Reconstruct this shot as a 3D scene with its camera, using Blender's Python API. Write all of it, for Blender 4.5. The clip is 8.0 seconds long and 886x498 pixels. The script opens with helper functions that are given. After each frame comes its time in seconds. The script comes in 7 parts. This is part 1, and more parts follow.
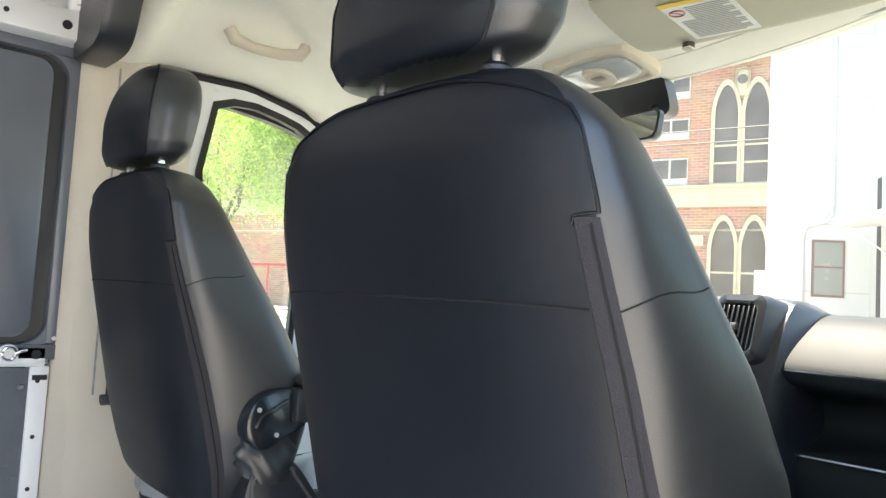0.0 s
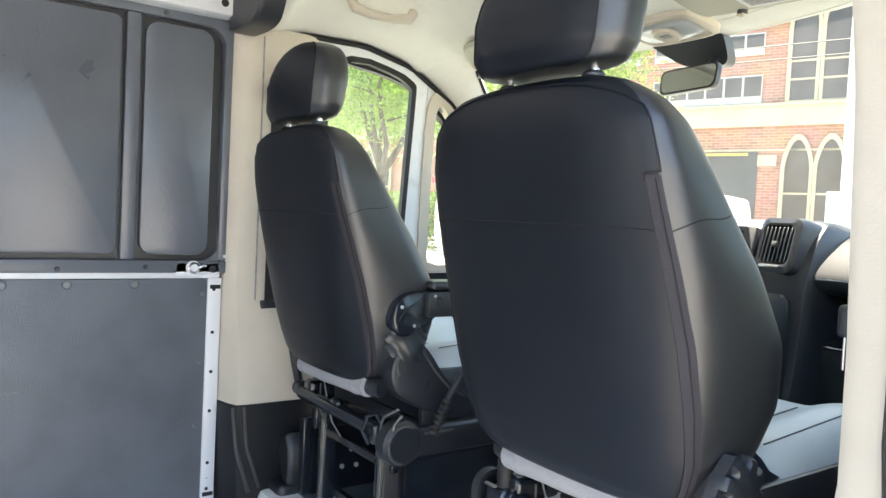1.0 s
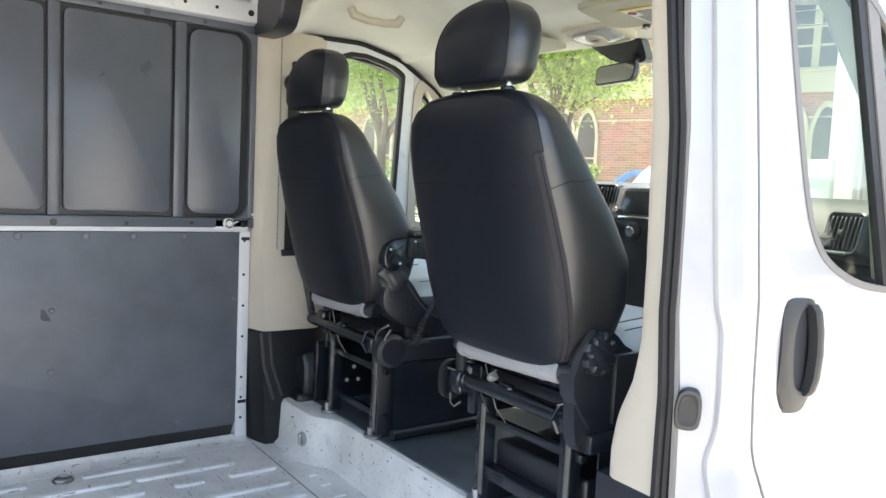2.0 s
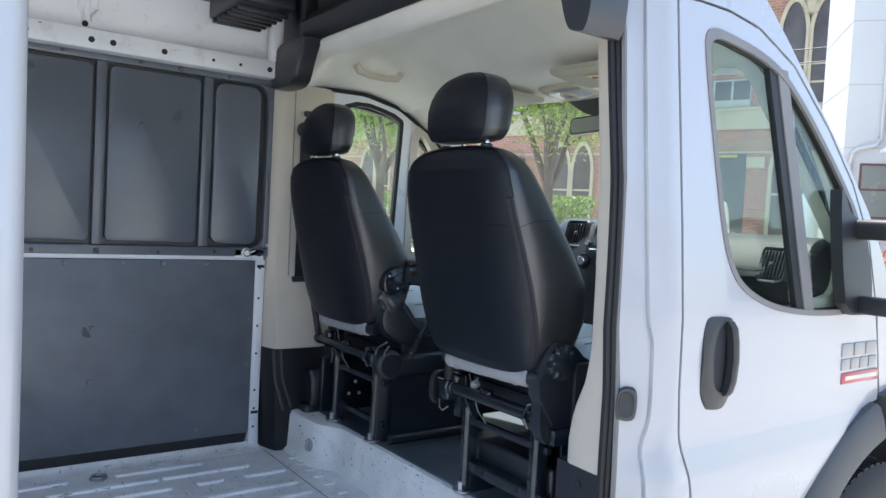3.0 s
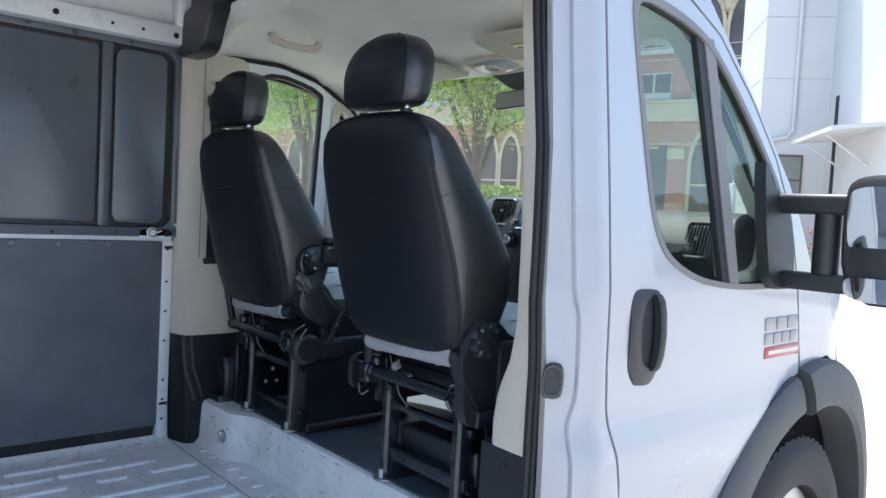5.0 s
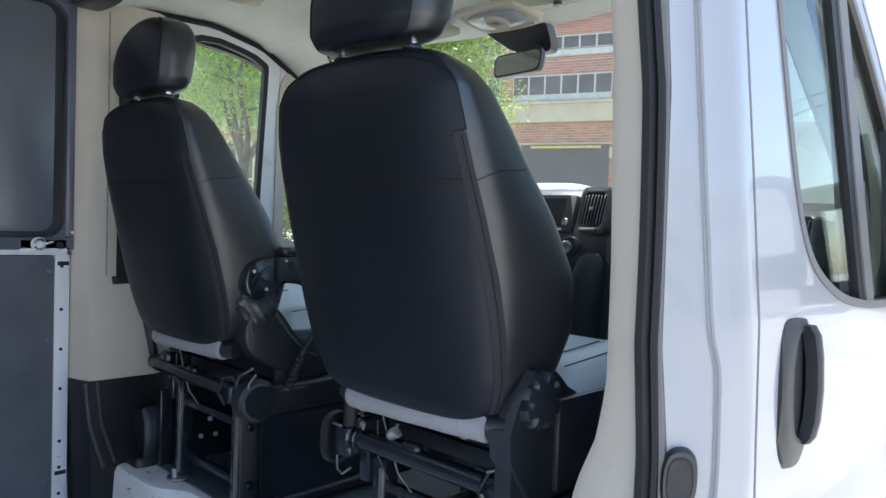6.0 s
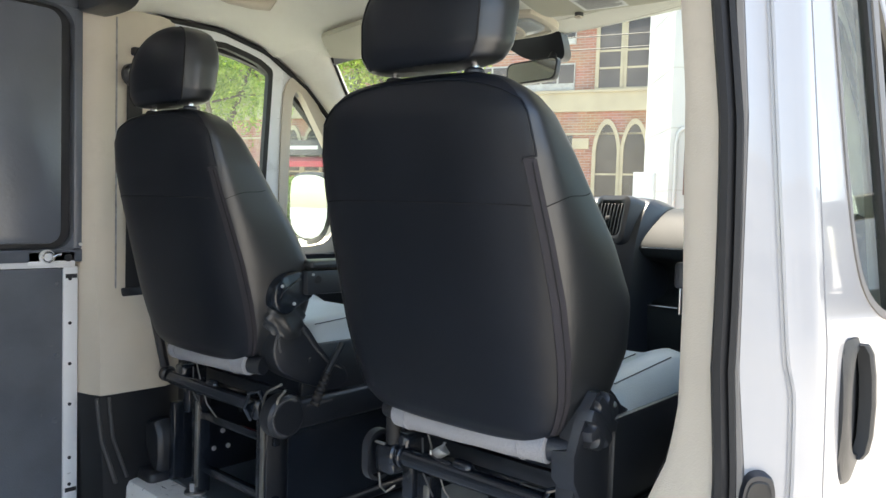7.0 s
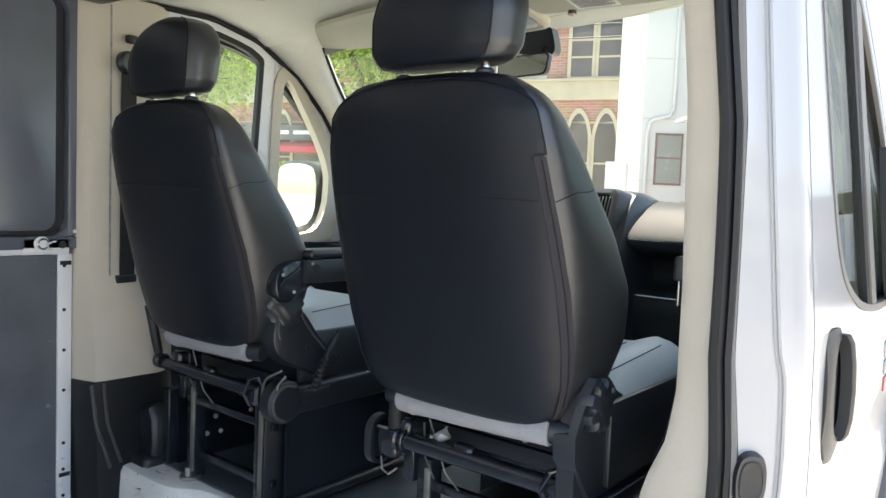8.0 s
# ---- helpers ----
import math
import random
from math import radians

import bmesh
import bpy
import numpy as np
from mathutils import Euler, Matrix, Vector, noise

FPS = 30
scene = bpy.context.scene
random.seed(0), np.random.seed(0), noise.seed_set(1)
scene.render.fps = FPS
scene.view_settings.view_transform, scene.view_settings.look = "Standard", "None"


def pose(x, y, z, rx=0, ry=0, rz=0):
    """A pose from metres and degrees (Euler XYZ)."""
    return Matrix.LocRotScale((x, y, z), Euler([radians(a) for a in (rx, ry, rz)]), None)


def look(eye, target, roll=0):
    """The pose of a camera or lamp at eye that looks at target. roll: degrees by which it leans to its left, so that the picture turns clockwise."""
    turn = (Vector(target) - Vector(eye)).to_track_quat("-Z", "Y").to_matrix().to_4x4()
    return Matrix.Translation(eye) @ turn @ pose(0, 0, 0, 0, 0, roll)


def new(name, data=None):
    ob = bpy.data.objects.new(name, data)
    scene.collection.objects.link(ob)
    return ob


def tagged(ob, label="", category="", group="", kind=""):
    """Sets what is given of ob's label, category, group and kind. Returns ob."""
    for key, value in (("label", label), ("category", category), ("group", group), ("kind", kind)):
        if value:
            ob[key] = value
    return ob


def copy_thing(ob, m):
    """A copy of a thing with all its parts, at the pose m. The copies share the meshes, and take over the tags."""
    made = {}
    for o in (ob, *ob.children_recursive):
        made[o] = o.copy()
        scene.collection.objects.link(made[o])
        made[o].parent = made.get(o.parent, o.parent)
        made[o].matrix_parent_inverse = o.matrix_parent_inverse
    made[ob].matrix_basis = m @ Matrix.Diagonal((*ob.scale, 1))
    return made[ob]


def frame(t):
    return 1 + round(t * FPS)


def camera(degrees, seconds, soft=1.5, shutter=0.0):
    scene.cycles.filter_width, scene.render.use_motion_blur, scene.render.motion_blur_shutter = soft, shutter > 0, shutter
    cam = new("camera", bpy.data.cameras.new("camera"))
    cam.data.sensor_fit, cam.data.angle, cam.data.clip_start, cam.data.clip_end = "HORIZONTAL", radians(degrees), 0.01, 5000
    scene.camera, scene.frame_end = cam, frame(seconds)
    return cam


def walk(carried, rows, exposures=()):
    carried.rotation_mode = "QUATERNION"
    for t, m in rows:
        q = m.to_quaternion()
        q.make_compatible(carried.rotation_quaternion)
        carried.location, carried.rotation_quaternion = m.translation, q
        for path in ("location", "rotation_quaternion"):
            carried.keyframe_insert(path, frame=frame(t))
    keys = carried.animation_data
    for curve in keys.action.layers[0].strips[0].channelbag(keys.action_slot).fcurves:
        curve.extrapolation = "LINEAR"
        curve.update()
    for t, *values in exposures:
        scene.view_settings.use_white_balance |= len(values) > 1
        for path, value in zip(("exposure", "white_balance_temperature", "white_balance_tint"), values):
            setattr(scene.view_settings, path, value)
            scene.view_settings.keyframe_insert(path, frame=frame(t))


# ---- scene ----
cam = camera(62.2, 8.0)
PATH = [
    (0, (1.027, -0.425, 1.575), (-0.498, 0.861, 1.713), 3.3),
    (0.5, (1.132, -0.58, 1.601), (-0.444, 0.651, 1.638), 2.9),
    (1, (1.28, -0.74, 1.573), (-0.346, 0.423, 1.495), 2.9),
    (1.5, (1.492, -0.897, 1.557), (-0.111, 0.287, 1.381), 2.4),
    (2, (1.802, -1.02, 1.563), (0.18, 0.139, 1.4), 2.7),
    (2.2, (1.901, -1.083, 1.566), (0.277, 0.077, 1.432), 2.9),
    (3.5, (2.142, -1.232, 1.591), (0.52, -0.064, 1.517), 3.0),
    (4, (2.15, -1.242, 1.592), (0.548, -0.046, 1.513), 3.2),
    (4.5, (2.135, -1.229, 1.587), (0.572, 0.016, 1.498), 3.4),
    (4.7, (2.116, -1.206, 1.567), (0.577, 0.067, 1.473), 3.3),
    (5.8, (1.562, -0.818, 1.494), (0.147, 0.593, 1.412), 2.4),
    (6, (1.43, -0.788, 1.513), (0.036, 0.643, 1.431), 2.1),
    (6.5, (1.329, -0.756, 1.549), (-0.029, 0.71, 1.455), 1.6),
    (7, (1.306, -0.901, 1.563), (-0.01, 0.601, 1.458), 1.8),
    (7.5, (1.286, -0.973, 1.564), (0.008, 0.56, 1.437), 2.0),
    (8, (1.287, -0.983, 1.573), (0.035, 0.571, 1.435), 2.4),
]
walk(cam, [(t, look(eye, target, roll)) for t, eye, target, roll in PATH],
     [(0, 2.8, 7350, 10), (0.5, 2.9, 7400, 10), (1, 2.95, 7300, 10), (1.5, 2.84, 7300, 10), (2.0, 2.57, 7350, 10), (3.3, 1.77, 6100, 10), (4.7, 1.72, 6100, 10), (5.8, 1.74, 6050, 10), (6.5, 2.15, 7200, 10), (7, 2.24, 7350, 10), (8, 2.27, 7350, 10)])

# ---- world, sun ----
SUN_AZ, SUN_EL = 68.0, 77.0          # degrees left of the van's nose, and up
world = bpy.data.worlds.new("sky")
scene.world = world
world.use_nodes = True
wn = world.node_tree
sky = wn.nodes.new("ShaderNodeTexSky")
sky.sky_type = "NISHITA"
sky.sun_disc = False
sky.sun_elevation = radians(SUN_EL)
sky.sun_rotation = radians(-SUN_AZ)
wn.links.new(sky.outputs[0], wn.nodes["Background"].inputs[0])
wn.nodes["Background"].inputs[1].default_value = 0.145
lamp = bpy.data.lights.new("sun", "SUN")
lamp.energy, lamp.angle, lamp.color = 4.4, radians(0.6), (1.0, 0.95, 0.87)
sun = new("sun", lamp)
a, e = radians(SUN_AZ), radians(SUN_EL)
sun.matrix_world = look((-math.sin(a) * math.cos(e) * 40, math.cos(a) * math.cos(e) * 40, math.sin(e) * 40), (0, 0, 0))


# ---- materials ----
def mat(name, col, rough=0.5, metal=0.0, spec=0.5, coat=0.0, var=0.15, vscale=6.0, bump=0.1, bscale=120.0, kind="noise", stain=None, stain_amt=0.0, stain_scale=3.0, rvar=0.08):
    m = bpy.data.materials.new(name)
    m.use_nodes = True
    nt = m.node_tree
    b = nt.nodes["Principled BSDF"]
    b.inputs["Roughness"].default_value = rough
    b.inputs["Metallic"].default_value = metal
    b.inputs["Specular IOR Level"].default_value = spec
    b.inputs["Coat Weight"].default_value = coat
    b.inputs["Coat Roughness"].default_value = 0.04
    tc = nt.nodes.new("ShaderNodeTexCoord")
    n1 = nt.nodes.new("ShaderNodeTexNoise")
    n1.inputs["Scale"].default_value = vscale
    n1.inputs["Detail"].default_value = 5
    nt.links.new(tc.outputs["Object"], n1.inputs["Vector"])
    ramp = nt.nodes.new("ShaderNodeValToRGB")
    lo, hi = [c * (1 - var) for c in col], [min(1, c * (1 + var)) for c in col]
    ramp.color_ramp.elements[0].position, ramp.color_ramp.elements[1].position = 0.3, 0.7
    ramp.color_ramp.elements[0].color, ramp.color_ramp.elements[1].color = (*lo, 1), (*hi, 1)
    nt.links.new(n1.outputs["Fac"], ramp.inputs[0])
    out = ramp.outputs[0]
    if stain:
        n2 = nt.nodes.new("ShaderNodeTexNoise")
        n2.inputs["Scale"].default_value = stain_scale
        n2.inputs["Detail"].default_value = 9
        n2.inputs["Roughness"].default_value = 0.7
        nt.links.new(tc.outputs["Object"], n2.inputs["Vector"])
        r2 = nt.nodes.new("ShaderNodeValToRGB")
        r2.color_ramp.elements[0].position, r2.color_ramp.elements[1].position = 0.56, 0.72
        r2.color_ramp.elements[0].color, r2.color_ramp.elements[1].color = (0, 0, 0, 1), (stain_amt,) * 3 + (1,)
        nt.links.new(n2.outputs["Fac"], r2.inputs[0])
        mix = nt.nodes.new("ShaderNodeMixRGB")
        mix.inputs[2].default_value = (*stain, 1)
        nt.links.new(r2.outputs[0], mix.inputs[0])
        nt.links.new(out, mix.inputs[1])
        out = mix.outputs[0]
    nt.links.new(out, b.inputs["Base Color"])
    rr = nt.nodes.new("ShaderNodeMapRange")
    rr.inputs["To Min"].default_value, rr.inputs["To Max"].default_value = max(0.02, rough - rvar), min(1, rough + rvar)
    nt.links.new(n1.outputs["Fac"], rr.inputs["Value"])
    nt.links.new(rr.outputs[0], b.inputs["Roughness"])
    if bump:
        if kind == "voronoi":
            n3 = nt.nodes.new("ShaderNodeTexVoronoi")
            src = n3.outputs["Distance"]
        else:
            n3 = nt.nodes.new("ShaderNodeTexNoise")
            n3.inputs["Detail"].default_value = 3
            src = n3.outputs["Fac"]
        n3.inputs["Scale"].default_value = bscale
        nt.links.new(tc.outputs["Object"], n3.inputs["Vector"])
        bp = nt.nodes.new("ShaderNodeBump")
        bp.inputs["Strength"].default_value = bump
        bp.inputs["Distance"].default_value = 0.004
        nt.links.new(src, bp.inputs["Height"])
        nt.links.new(bp.outputs[0], b.inputs["Normal"])
    return m


LEATHER = mat("black_leather", (0.010, 0.012, 0.0150), 0.44, spec=0.9, coat=0.28, var=0.2, vscale=3, bump=0.05, bscale=520, kind="voronoi")
LEATHER_BACK = mat("black_back_vinyl", (0.0052, 0.0073, 0.0122), 0.44, spec=0.36, var=0.2, vscale=4, bump=0.05, bscale=500, kind="voronoi")
LEATHER.node_tree.nodes["Principled BSDF"].inputs["Coat Roughness"].default_value = 0.35
# pale blue-grey stands in for the sky's glare on the black leather cushion
LEATHER_SKY = mat("sky_sheen_leather", (0.54, 0.58, 0.60), 0.36, var=0.08, vscale=5, bump=0.1, bscale=300, kind="voronoi")
ZIPPER = mat("zip_tape", (0.020, 0.0175, 0.023), 0.7, var=0.2, bump=0.4, bscale=700)
THREAD = mat("seam_thread", (0.006, 0.006, 0.007), 0.8, bump=0.0)
MESH = mat("grey_mesh_fabric", (0.34, 0.34, 0.355), 0.85, var=0.22, vscale=700, bump=0.22, bscale=420, kind="voronoi")
PLASTIC = mat("black_plastic", (0.014, 0.0165, 0.0215), 0.36, spec=0.7, var=0.2, bump=0.15, bscale=600)
PLASTIC_LOW = mat("black_trim_plastic", (0.013, 0.015, 0.018), 0.42, spec=0.35, var=0.25, vscale=8, bump=0.2, bscale=500)
PLASTIC_GREY = mat("grey_plastic", (0.07, 0.07, 0.072), 0.5, var=0.15, bump=0.15, bscale=600)
HANDLE = mat("dark_grey_handle_plastic", (0.018, 0.019, 0.020), 0.45, var=0.15, bump=0.15, bscale=600)
DASH = mat("black_dash_plastic", (0.020, 0.024, 0.0265), 0.60, spec=0.25, var=0.2, bump=0.08, bscale=500)
GLOSS = mat("gloss_black_steel", (0.0115, 0.0155, 0.0225), 0.2, spec=0.8, var=0.2, bump=0.05, bscale=60)
PANEL = mat("black_wall_panel", (0.118, 0.132, 0.156), 0.30, spec=0.7, var=0.12, vscale=5, bump=0.10, bscale=90, stain=(0.15, 0.15, 0.15), stain_amt=0.06, stain_scale=5, rvar=0.06)
PANEL_LOW = mat("black_board_panel", (0.138, 0.152, 0.174), 0.36, spec=0.8, var=0.14, vscale=9, bump=0.22, bscale=260, stain=(0.06, 0.06, 0.065), stain_amt=0.2, stain_scale=9, rvar=0.07)
BEIGE = mat("beige_plastic", (0.63, 0.565, 0.465), 0.6, var=0.06, vscale=5, bump=0.15, bscale=380, stain=(0.34, 0.29, 0.22), stain_amt=0.25, stain_scale=5)
LINER = mat("beige_headliner_cloth", (0.87, 0.85, 0.77), 0.95, spec=0.1, var=0.05, vscale=4, bump=0.25, bscale=700, stain=(0.50, 0.46, 0.38), stain_amt=0.18, stain_scale=4)
VISOR = mat("beige_visor_vinyl", (0.47, 0.45, 0.36), 0.75, var=0.05, bump=0.2, bscale=500)
# white body paint, greyed in its colour to stand in for the shaded side
WHITE_GREYED = mat("greyed_white_car_paint", (0.355, 0.355, 0.362), 0.3, coat=0.55, var=0.02, vscale=2, bump=0.0)
WHITE_IN = mat("white_primer_paint", (0.85, 0.86, 0.87), 0.42, coat=0.15, var=0.04, vscale=4, bump=0.05, bscale=90, stain=(0.35, 0.33, 0.30), stain_amt=0.35, stain_scale=11)
FLOORP = mat("scuffed_white_floor_paint", (0.84, 0.838, 0.825), 0.38, coat=0.1, var=0.10, vscale=7, bump=0.1, bscale=60, stain=(0.16, 0.16, 0.17), stain_amt=0.30, stain_scale=16, rvar=0.14)


def scratched(m, col, layers):
    """Lays thin dark scratches over a material; layers of (stretch, rotation about z, threshold)."""
    nt = m.node_tree
    b = nt.nodes["Principled BSDF"]
    out = b.inputs["Base Color"].links[0].from_socket
    tc = nt.nodes.new("ShaderNodeTexCoord")
    for stretch, turn, lim in layers:
        mp = nt.nodes.new("ShaderNodeMapping")
        mp.inputs["Scale"].default_value = stretch
        mp.inputs["Rotation"].default_value = (0, 0, radians(turn))
        no = nt.nodes.new("ShaderNodeTexNoise")
        no.inputs["Scale"].default_value = 1.0
        no.inputs["Detail"].default_value = 4
        no.inputs["Roughness"].default_value = 0.65
        rm = nt.nodes.new("ShaderNodeMapRange")
        rm.inputs["From Min"].default_value, rm.inputs["From Max"].default_value = lim, lim + 0.035
        mx = nt.nodes.new("ShaderNodeMixRGB")
        mx.inputs[2].default_value = (*col, 1)
        nt.links.new(tc.outputs["Object"], mp.inputs[0])
        nt.links.new(mp.outputs[0], no.inputs["Vector"])
        nt.links.new(no.outputs["Fac"], rm.inputs["Value"])
        nt.links.new(rm.outputs[0], mx.inputs[0])
        nt.links.new(out, mx.inputs[1])
        out = mx.outputs[0]
    nt.links.new(out, b.inputs["Base Color"])


scratched(FLOORP, (0.06, 0.06, 0.065), [((95, 9, 60), 4, 0.655), ((22, 75, 60), -25, 0.67), ((60, 40, 14), 12, 0.69), ((8, 130, 90), 8, 0.665)])
scratched(PANEL_LOW, (0.22, 0.22, 0.22), [((40, 14, 120), 0, 0.70), ((60, 60, 9), 0, 0.715)])
scratched(WHITE_IN, (0.22, 0.21, 0.20), [((70, 20, 60), 0, 0.69)])
SEAM_DIRT = mat("dirty_seam_filler", (0.30, 0.30, 0.30), 0.8, var=0.5, vscale=30, bump=0.0)
TAUPE = mat("taupe_rubber", (0.17, 0.16, 0.15), 0.6, var=0.1, bump=0.05)
RUBBER = mat("black_rubber", (0.012, 0.012, 0.013), 0.62, var=0.2, bump=0.1, bscale=200)
CLAD = mat("dark_grey_cladding", (0.058, 0.060, 0.060), 0.62, var=0.12, bump=0.35, bscale=420)
CHROME = mat("chrome", (0.75, 0.75, 0.76), 0.12, metal=1.0, var=0.03, bump=0.0)
STEEL = mat("zinc_steel", (0.45, 0.45, 0.46), 0.35, metal=1.0, var=0.15, bump=0.1)
ZINC = mat("bright_zinc", (0.70, 0.70, 0.69), 0.38, metal=0.6, var=0.1, bump=0.0)
LEGSTEEL = mat("worn_bare_steel", (0.27, 0.26, 0.235), 0.45, metal=0.7, var=0.3, vscale=14, bump=0.1)
RED = mat("red_plastic", (0.45, 0.02, 0.02), 0.4, bump=0.0)
BADGE_GREY = mat("satin_chrome_badge", (0.26, 0.26, 0.27), 0.35, metal=0.9, var=0.1, bump=0.0)
BADGE_RED = mat("badge_red", (0.33, 0.03, 0.04), 0.3, coat=0.4, bump=0.0)
PAPER = mat("white_label", (0.72, 0.72, 0.70), 0.6, var=0.03, bump=0.0)
YELLOW = mat("yellow_print", (0.80, 0.58, 0.03), 0.6, bump=0.0)
INK = mat("grey_ink", (0.30, 0.30, 0.30), 0.7, bump=0.0)
CARPET = mat("black_floor_mat", (0.080, 0.100, 0.118), 0.32, spec=0.8, var=0.3, vscale=8, bump=0.3, bscale=300)
LENS = mat("lamp_lens", (0.42, 0.45, 0.46), 0.25, bump=0.0)
SCREEN = mat("dark_screen", (0.03, 0.035, 0.04), 0.12, bump=0.0)
ASPHALT = mat("asphalt", (0.36, 0.35, 0.325), 0.9, var=0.25, vscale=1.3, bump=0.5, bscale=90, stain=(0.13, 0.13, 0.13), stain_amt=0.5, stain_scale=0.5)
CONCRETE = mat("pale_concrete", (0.42, 0.41, 0.38), 0.85, var=0.12, vscale=1.2, bump=0.25, bscale=60)
STUCCO = mat("white_stucco", (0.54, 0.54, 0.535), 0.8, var=0.04, vscale=0.7, bump=0.2, bscale=40)
TAN = mat("tan_stucco", (0.55, 0.54, 0.52), 0.85, var=0.08, vscale=0.6, bump=0.2, bscale=30)
LIME = mat("cream_limestone", (0.38, 0.33, 0.23), 0.8, var=0.10, vscale=1.5, bump=0.2, bscale=25)
WINFRAME = mat("brown_window_frame", (0.13, 0.06, 0.05), 0.5, bump=0.0)
PALEFRAME = mat("pale_window_frame", (0.40, 0.39, 0.36), 0.5, bump=0.0)
DARKWIN = mat("dark_window_glass", (0.075, 0.065, 0.060), 0.12, spec=0.3, var=0.4, vscale=0.6, bump=0.0)
BLIND = mat("pale_window_blind", (0.20, 0.215, 0.20), 0.25, var=0.1, vscale=1.0, bump=0.0)
OCHRE = mat("faded_yellow_paint", (0.42, 0.33, 0.08), 0.7, var=0.2, bump=0.0)
GARAGE_DARK = mat("dark_grey_garage_fill", (0.055, 0.058, 0.058), 0.6, var=0.2, vscale=1.0, bump=0.1, bscale=20)
DARK = mat("dark_interior", (0.02, 0.022, 0.025), 0.8, bump=0.0)
BARK = mat("bark", (0.10, 0.075, 0.055), 0.9, var=0.3, vscale=4, bump=0.8, bscale=18)
CARBLUE = mat("blue_car_paint", (0.03, 0.10, 0.32), 0.25, coat=0.8, bump=0.0)
AWNING = mat("red_awning_cloth", (0.42, 0.03, 0.05), 0.7, bump=0.1)
SIGN = mat("dark_sign_board", (0.08, 0.075, 0.075), 0.5, bump=0.0)
TYRE = mat("tyre_rubber", (0.018, 0.018, 0.018), 0.75, var=0.2, bump=0.3, bscale=160)
FLOWER = mat("orange_flowers", (0.55, 0.12, 0.03), 0.6, bump=0.0)


def leaf_mat(name, col, trans):
    m = bpy.data.materials.new(name)
    m.use_nodes = True
    nt = m.node_tree
    b = nt.nodes["Principled BSDF"]
    geo = nt.nodes.new("ShaderNodeNewGeometry")
    ramp = nt.nodes.new("ShaderNodeValToRGB")
    ramp.color_ramp.elements[0].color = (col[0] * 0.6, col[1] * 0.65, col[2] * 0.6, 1)
    ramp.color_ramp.elements[1].color = (col[0] * 1.5, col[1] * 1.3, col[2] * 1.2, 1)
    nt.links.new(geo.outputs["Random Per Island"], ramp.inputs[0])
    nt.links.new(ramp.outputs[0], b.inputs["Base Color"])
    b.inputs["Roughness"].default_value = 0.5
    tr = nt.nodes.new("ShaderNodeBsdfTranslucent")
    nt.links.new(ramp.outputs[0], tr.inputs["Color"])
    mix = nt.nodes.new("ShaderNodeMixShader")
    mix.inputs[0].default_value = trans
    nt.links.new(b.outputs[0], mix.inputs[1])
    nt.links.new(tr.outputs[0], mix.inputs[2])
    nt.links.new(mix.outputs[0], nt.nodes["Material Output"].inputs["Surface"])
    return m


LEAF = leaf_mat("bright_green_leaf", (0.27, 0.40, 0.095), 0.65)
LEAF_DARK = leaf_mat("green_leaf", (0.13, 0.22, 0.05), 0.5)


def glass_mat(name, tint):
    """Thin pane: clear tinted transmission, with gloss that grows towards grazing angles on both sides."""
    m = bpy.data.materials.new(name)
    m.use_nodes = True
    nt = m.node_tree
    nt.nodes.remove(nt.nodes["Principled BSDF"])
    tr = nt.nodes.new("ShaderNodeBsdfTransparent")
    tr.inputs[0].default_value = (*tint, 1)
    gl = nt.nodes.new("ShaderNodeBsdfGlossy")
    gl.inputs["Roughness"].default_value = 0.01
    lw = nt.nodes.new("ShaderNodeLayerWeight")
    lw.inputs["Blend"].default_value = 0.5
    pw = nt.nodes.new("ShaderNodeMath")
    pw.operation = "POWER"
    pw.inputs[1].default_value = 5.0
    sc = nt.nodes.new("ShaderNodeMath")
    sc.operation = "MULTIPLY_ADD"
    sc.inputs[1].default_value, sc.inputs[2].default_value = 0.6, 0.025
    mix = nt.nodes.new("ShaderNodeMixShader")
    nt.links.new(lw.outputs["Facing"], pw.inputs[0])
    nt.links.new(pw.outputs[0], sc.inputs[0])
    nt.links.new(sc.outputs[0], mix.inputs[0])
    nt.links.new(tr.outputs[0], mix.inputs[1])
    nt.links.new(gl.outputs[0], mix.inputs[2])
    # a little translucent white mixed in as the pale veil of glare
    haze = nt.nodes.new("ShaderNodeBsdfTranslucent")
    haze.inputs[0].default_value = (0.8, 0.8, 0.78, 1)
    film = nt.nodes.new("ShaderNodeMixShader")
    film.inputs[0].default_value = 0.02
    nt.links.new(mix.outputs[0], film.inputs[1])
    nt.links.new(haze.outputs[0], film.inputs[2])
    nt.links.new(film.outputs[0], nt.nodes["Material Output"].inputs["Surface"])
    return m


GLASS = glass_mat("green_tinted_glass", (0.85, 0.91, 0.86))
MIRROR = mat("mirror_glass", (0.58, 0.62, 0.65), 0.02, metal=1.0, var=0.0, bump=0.0, rvar=0.0)


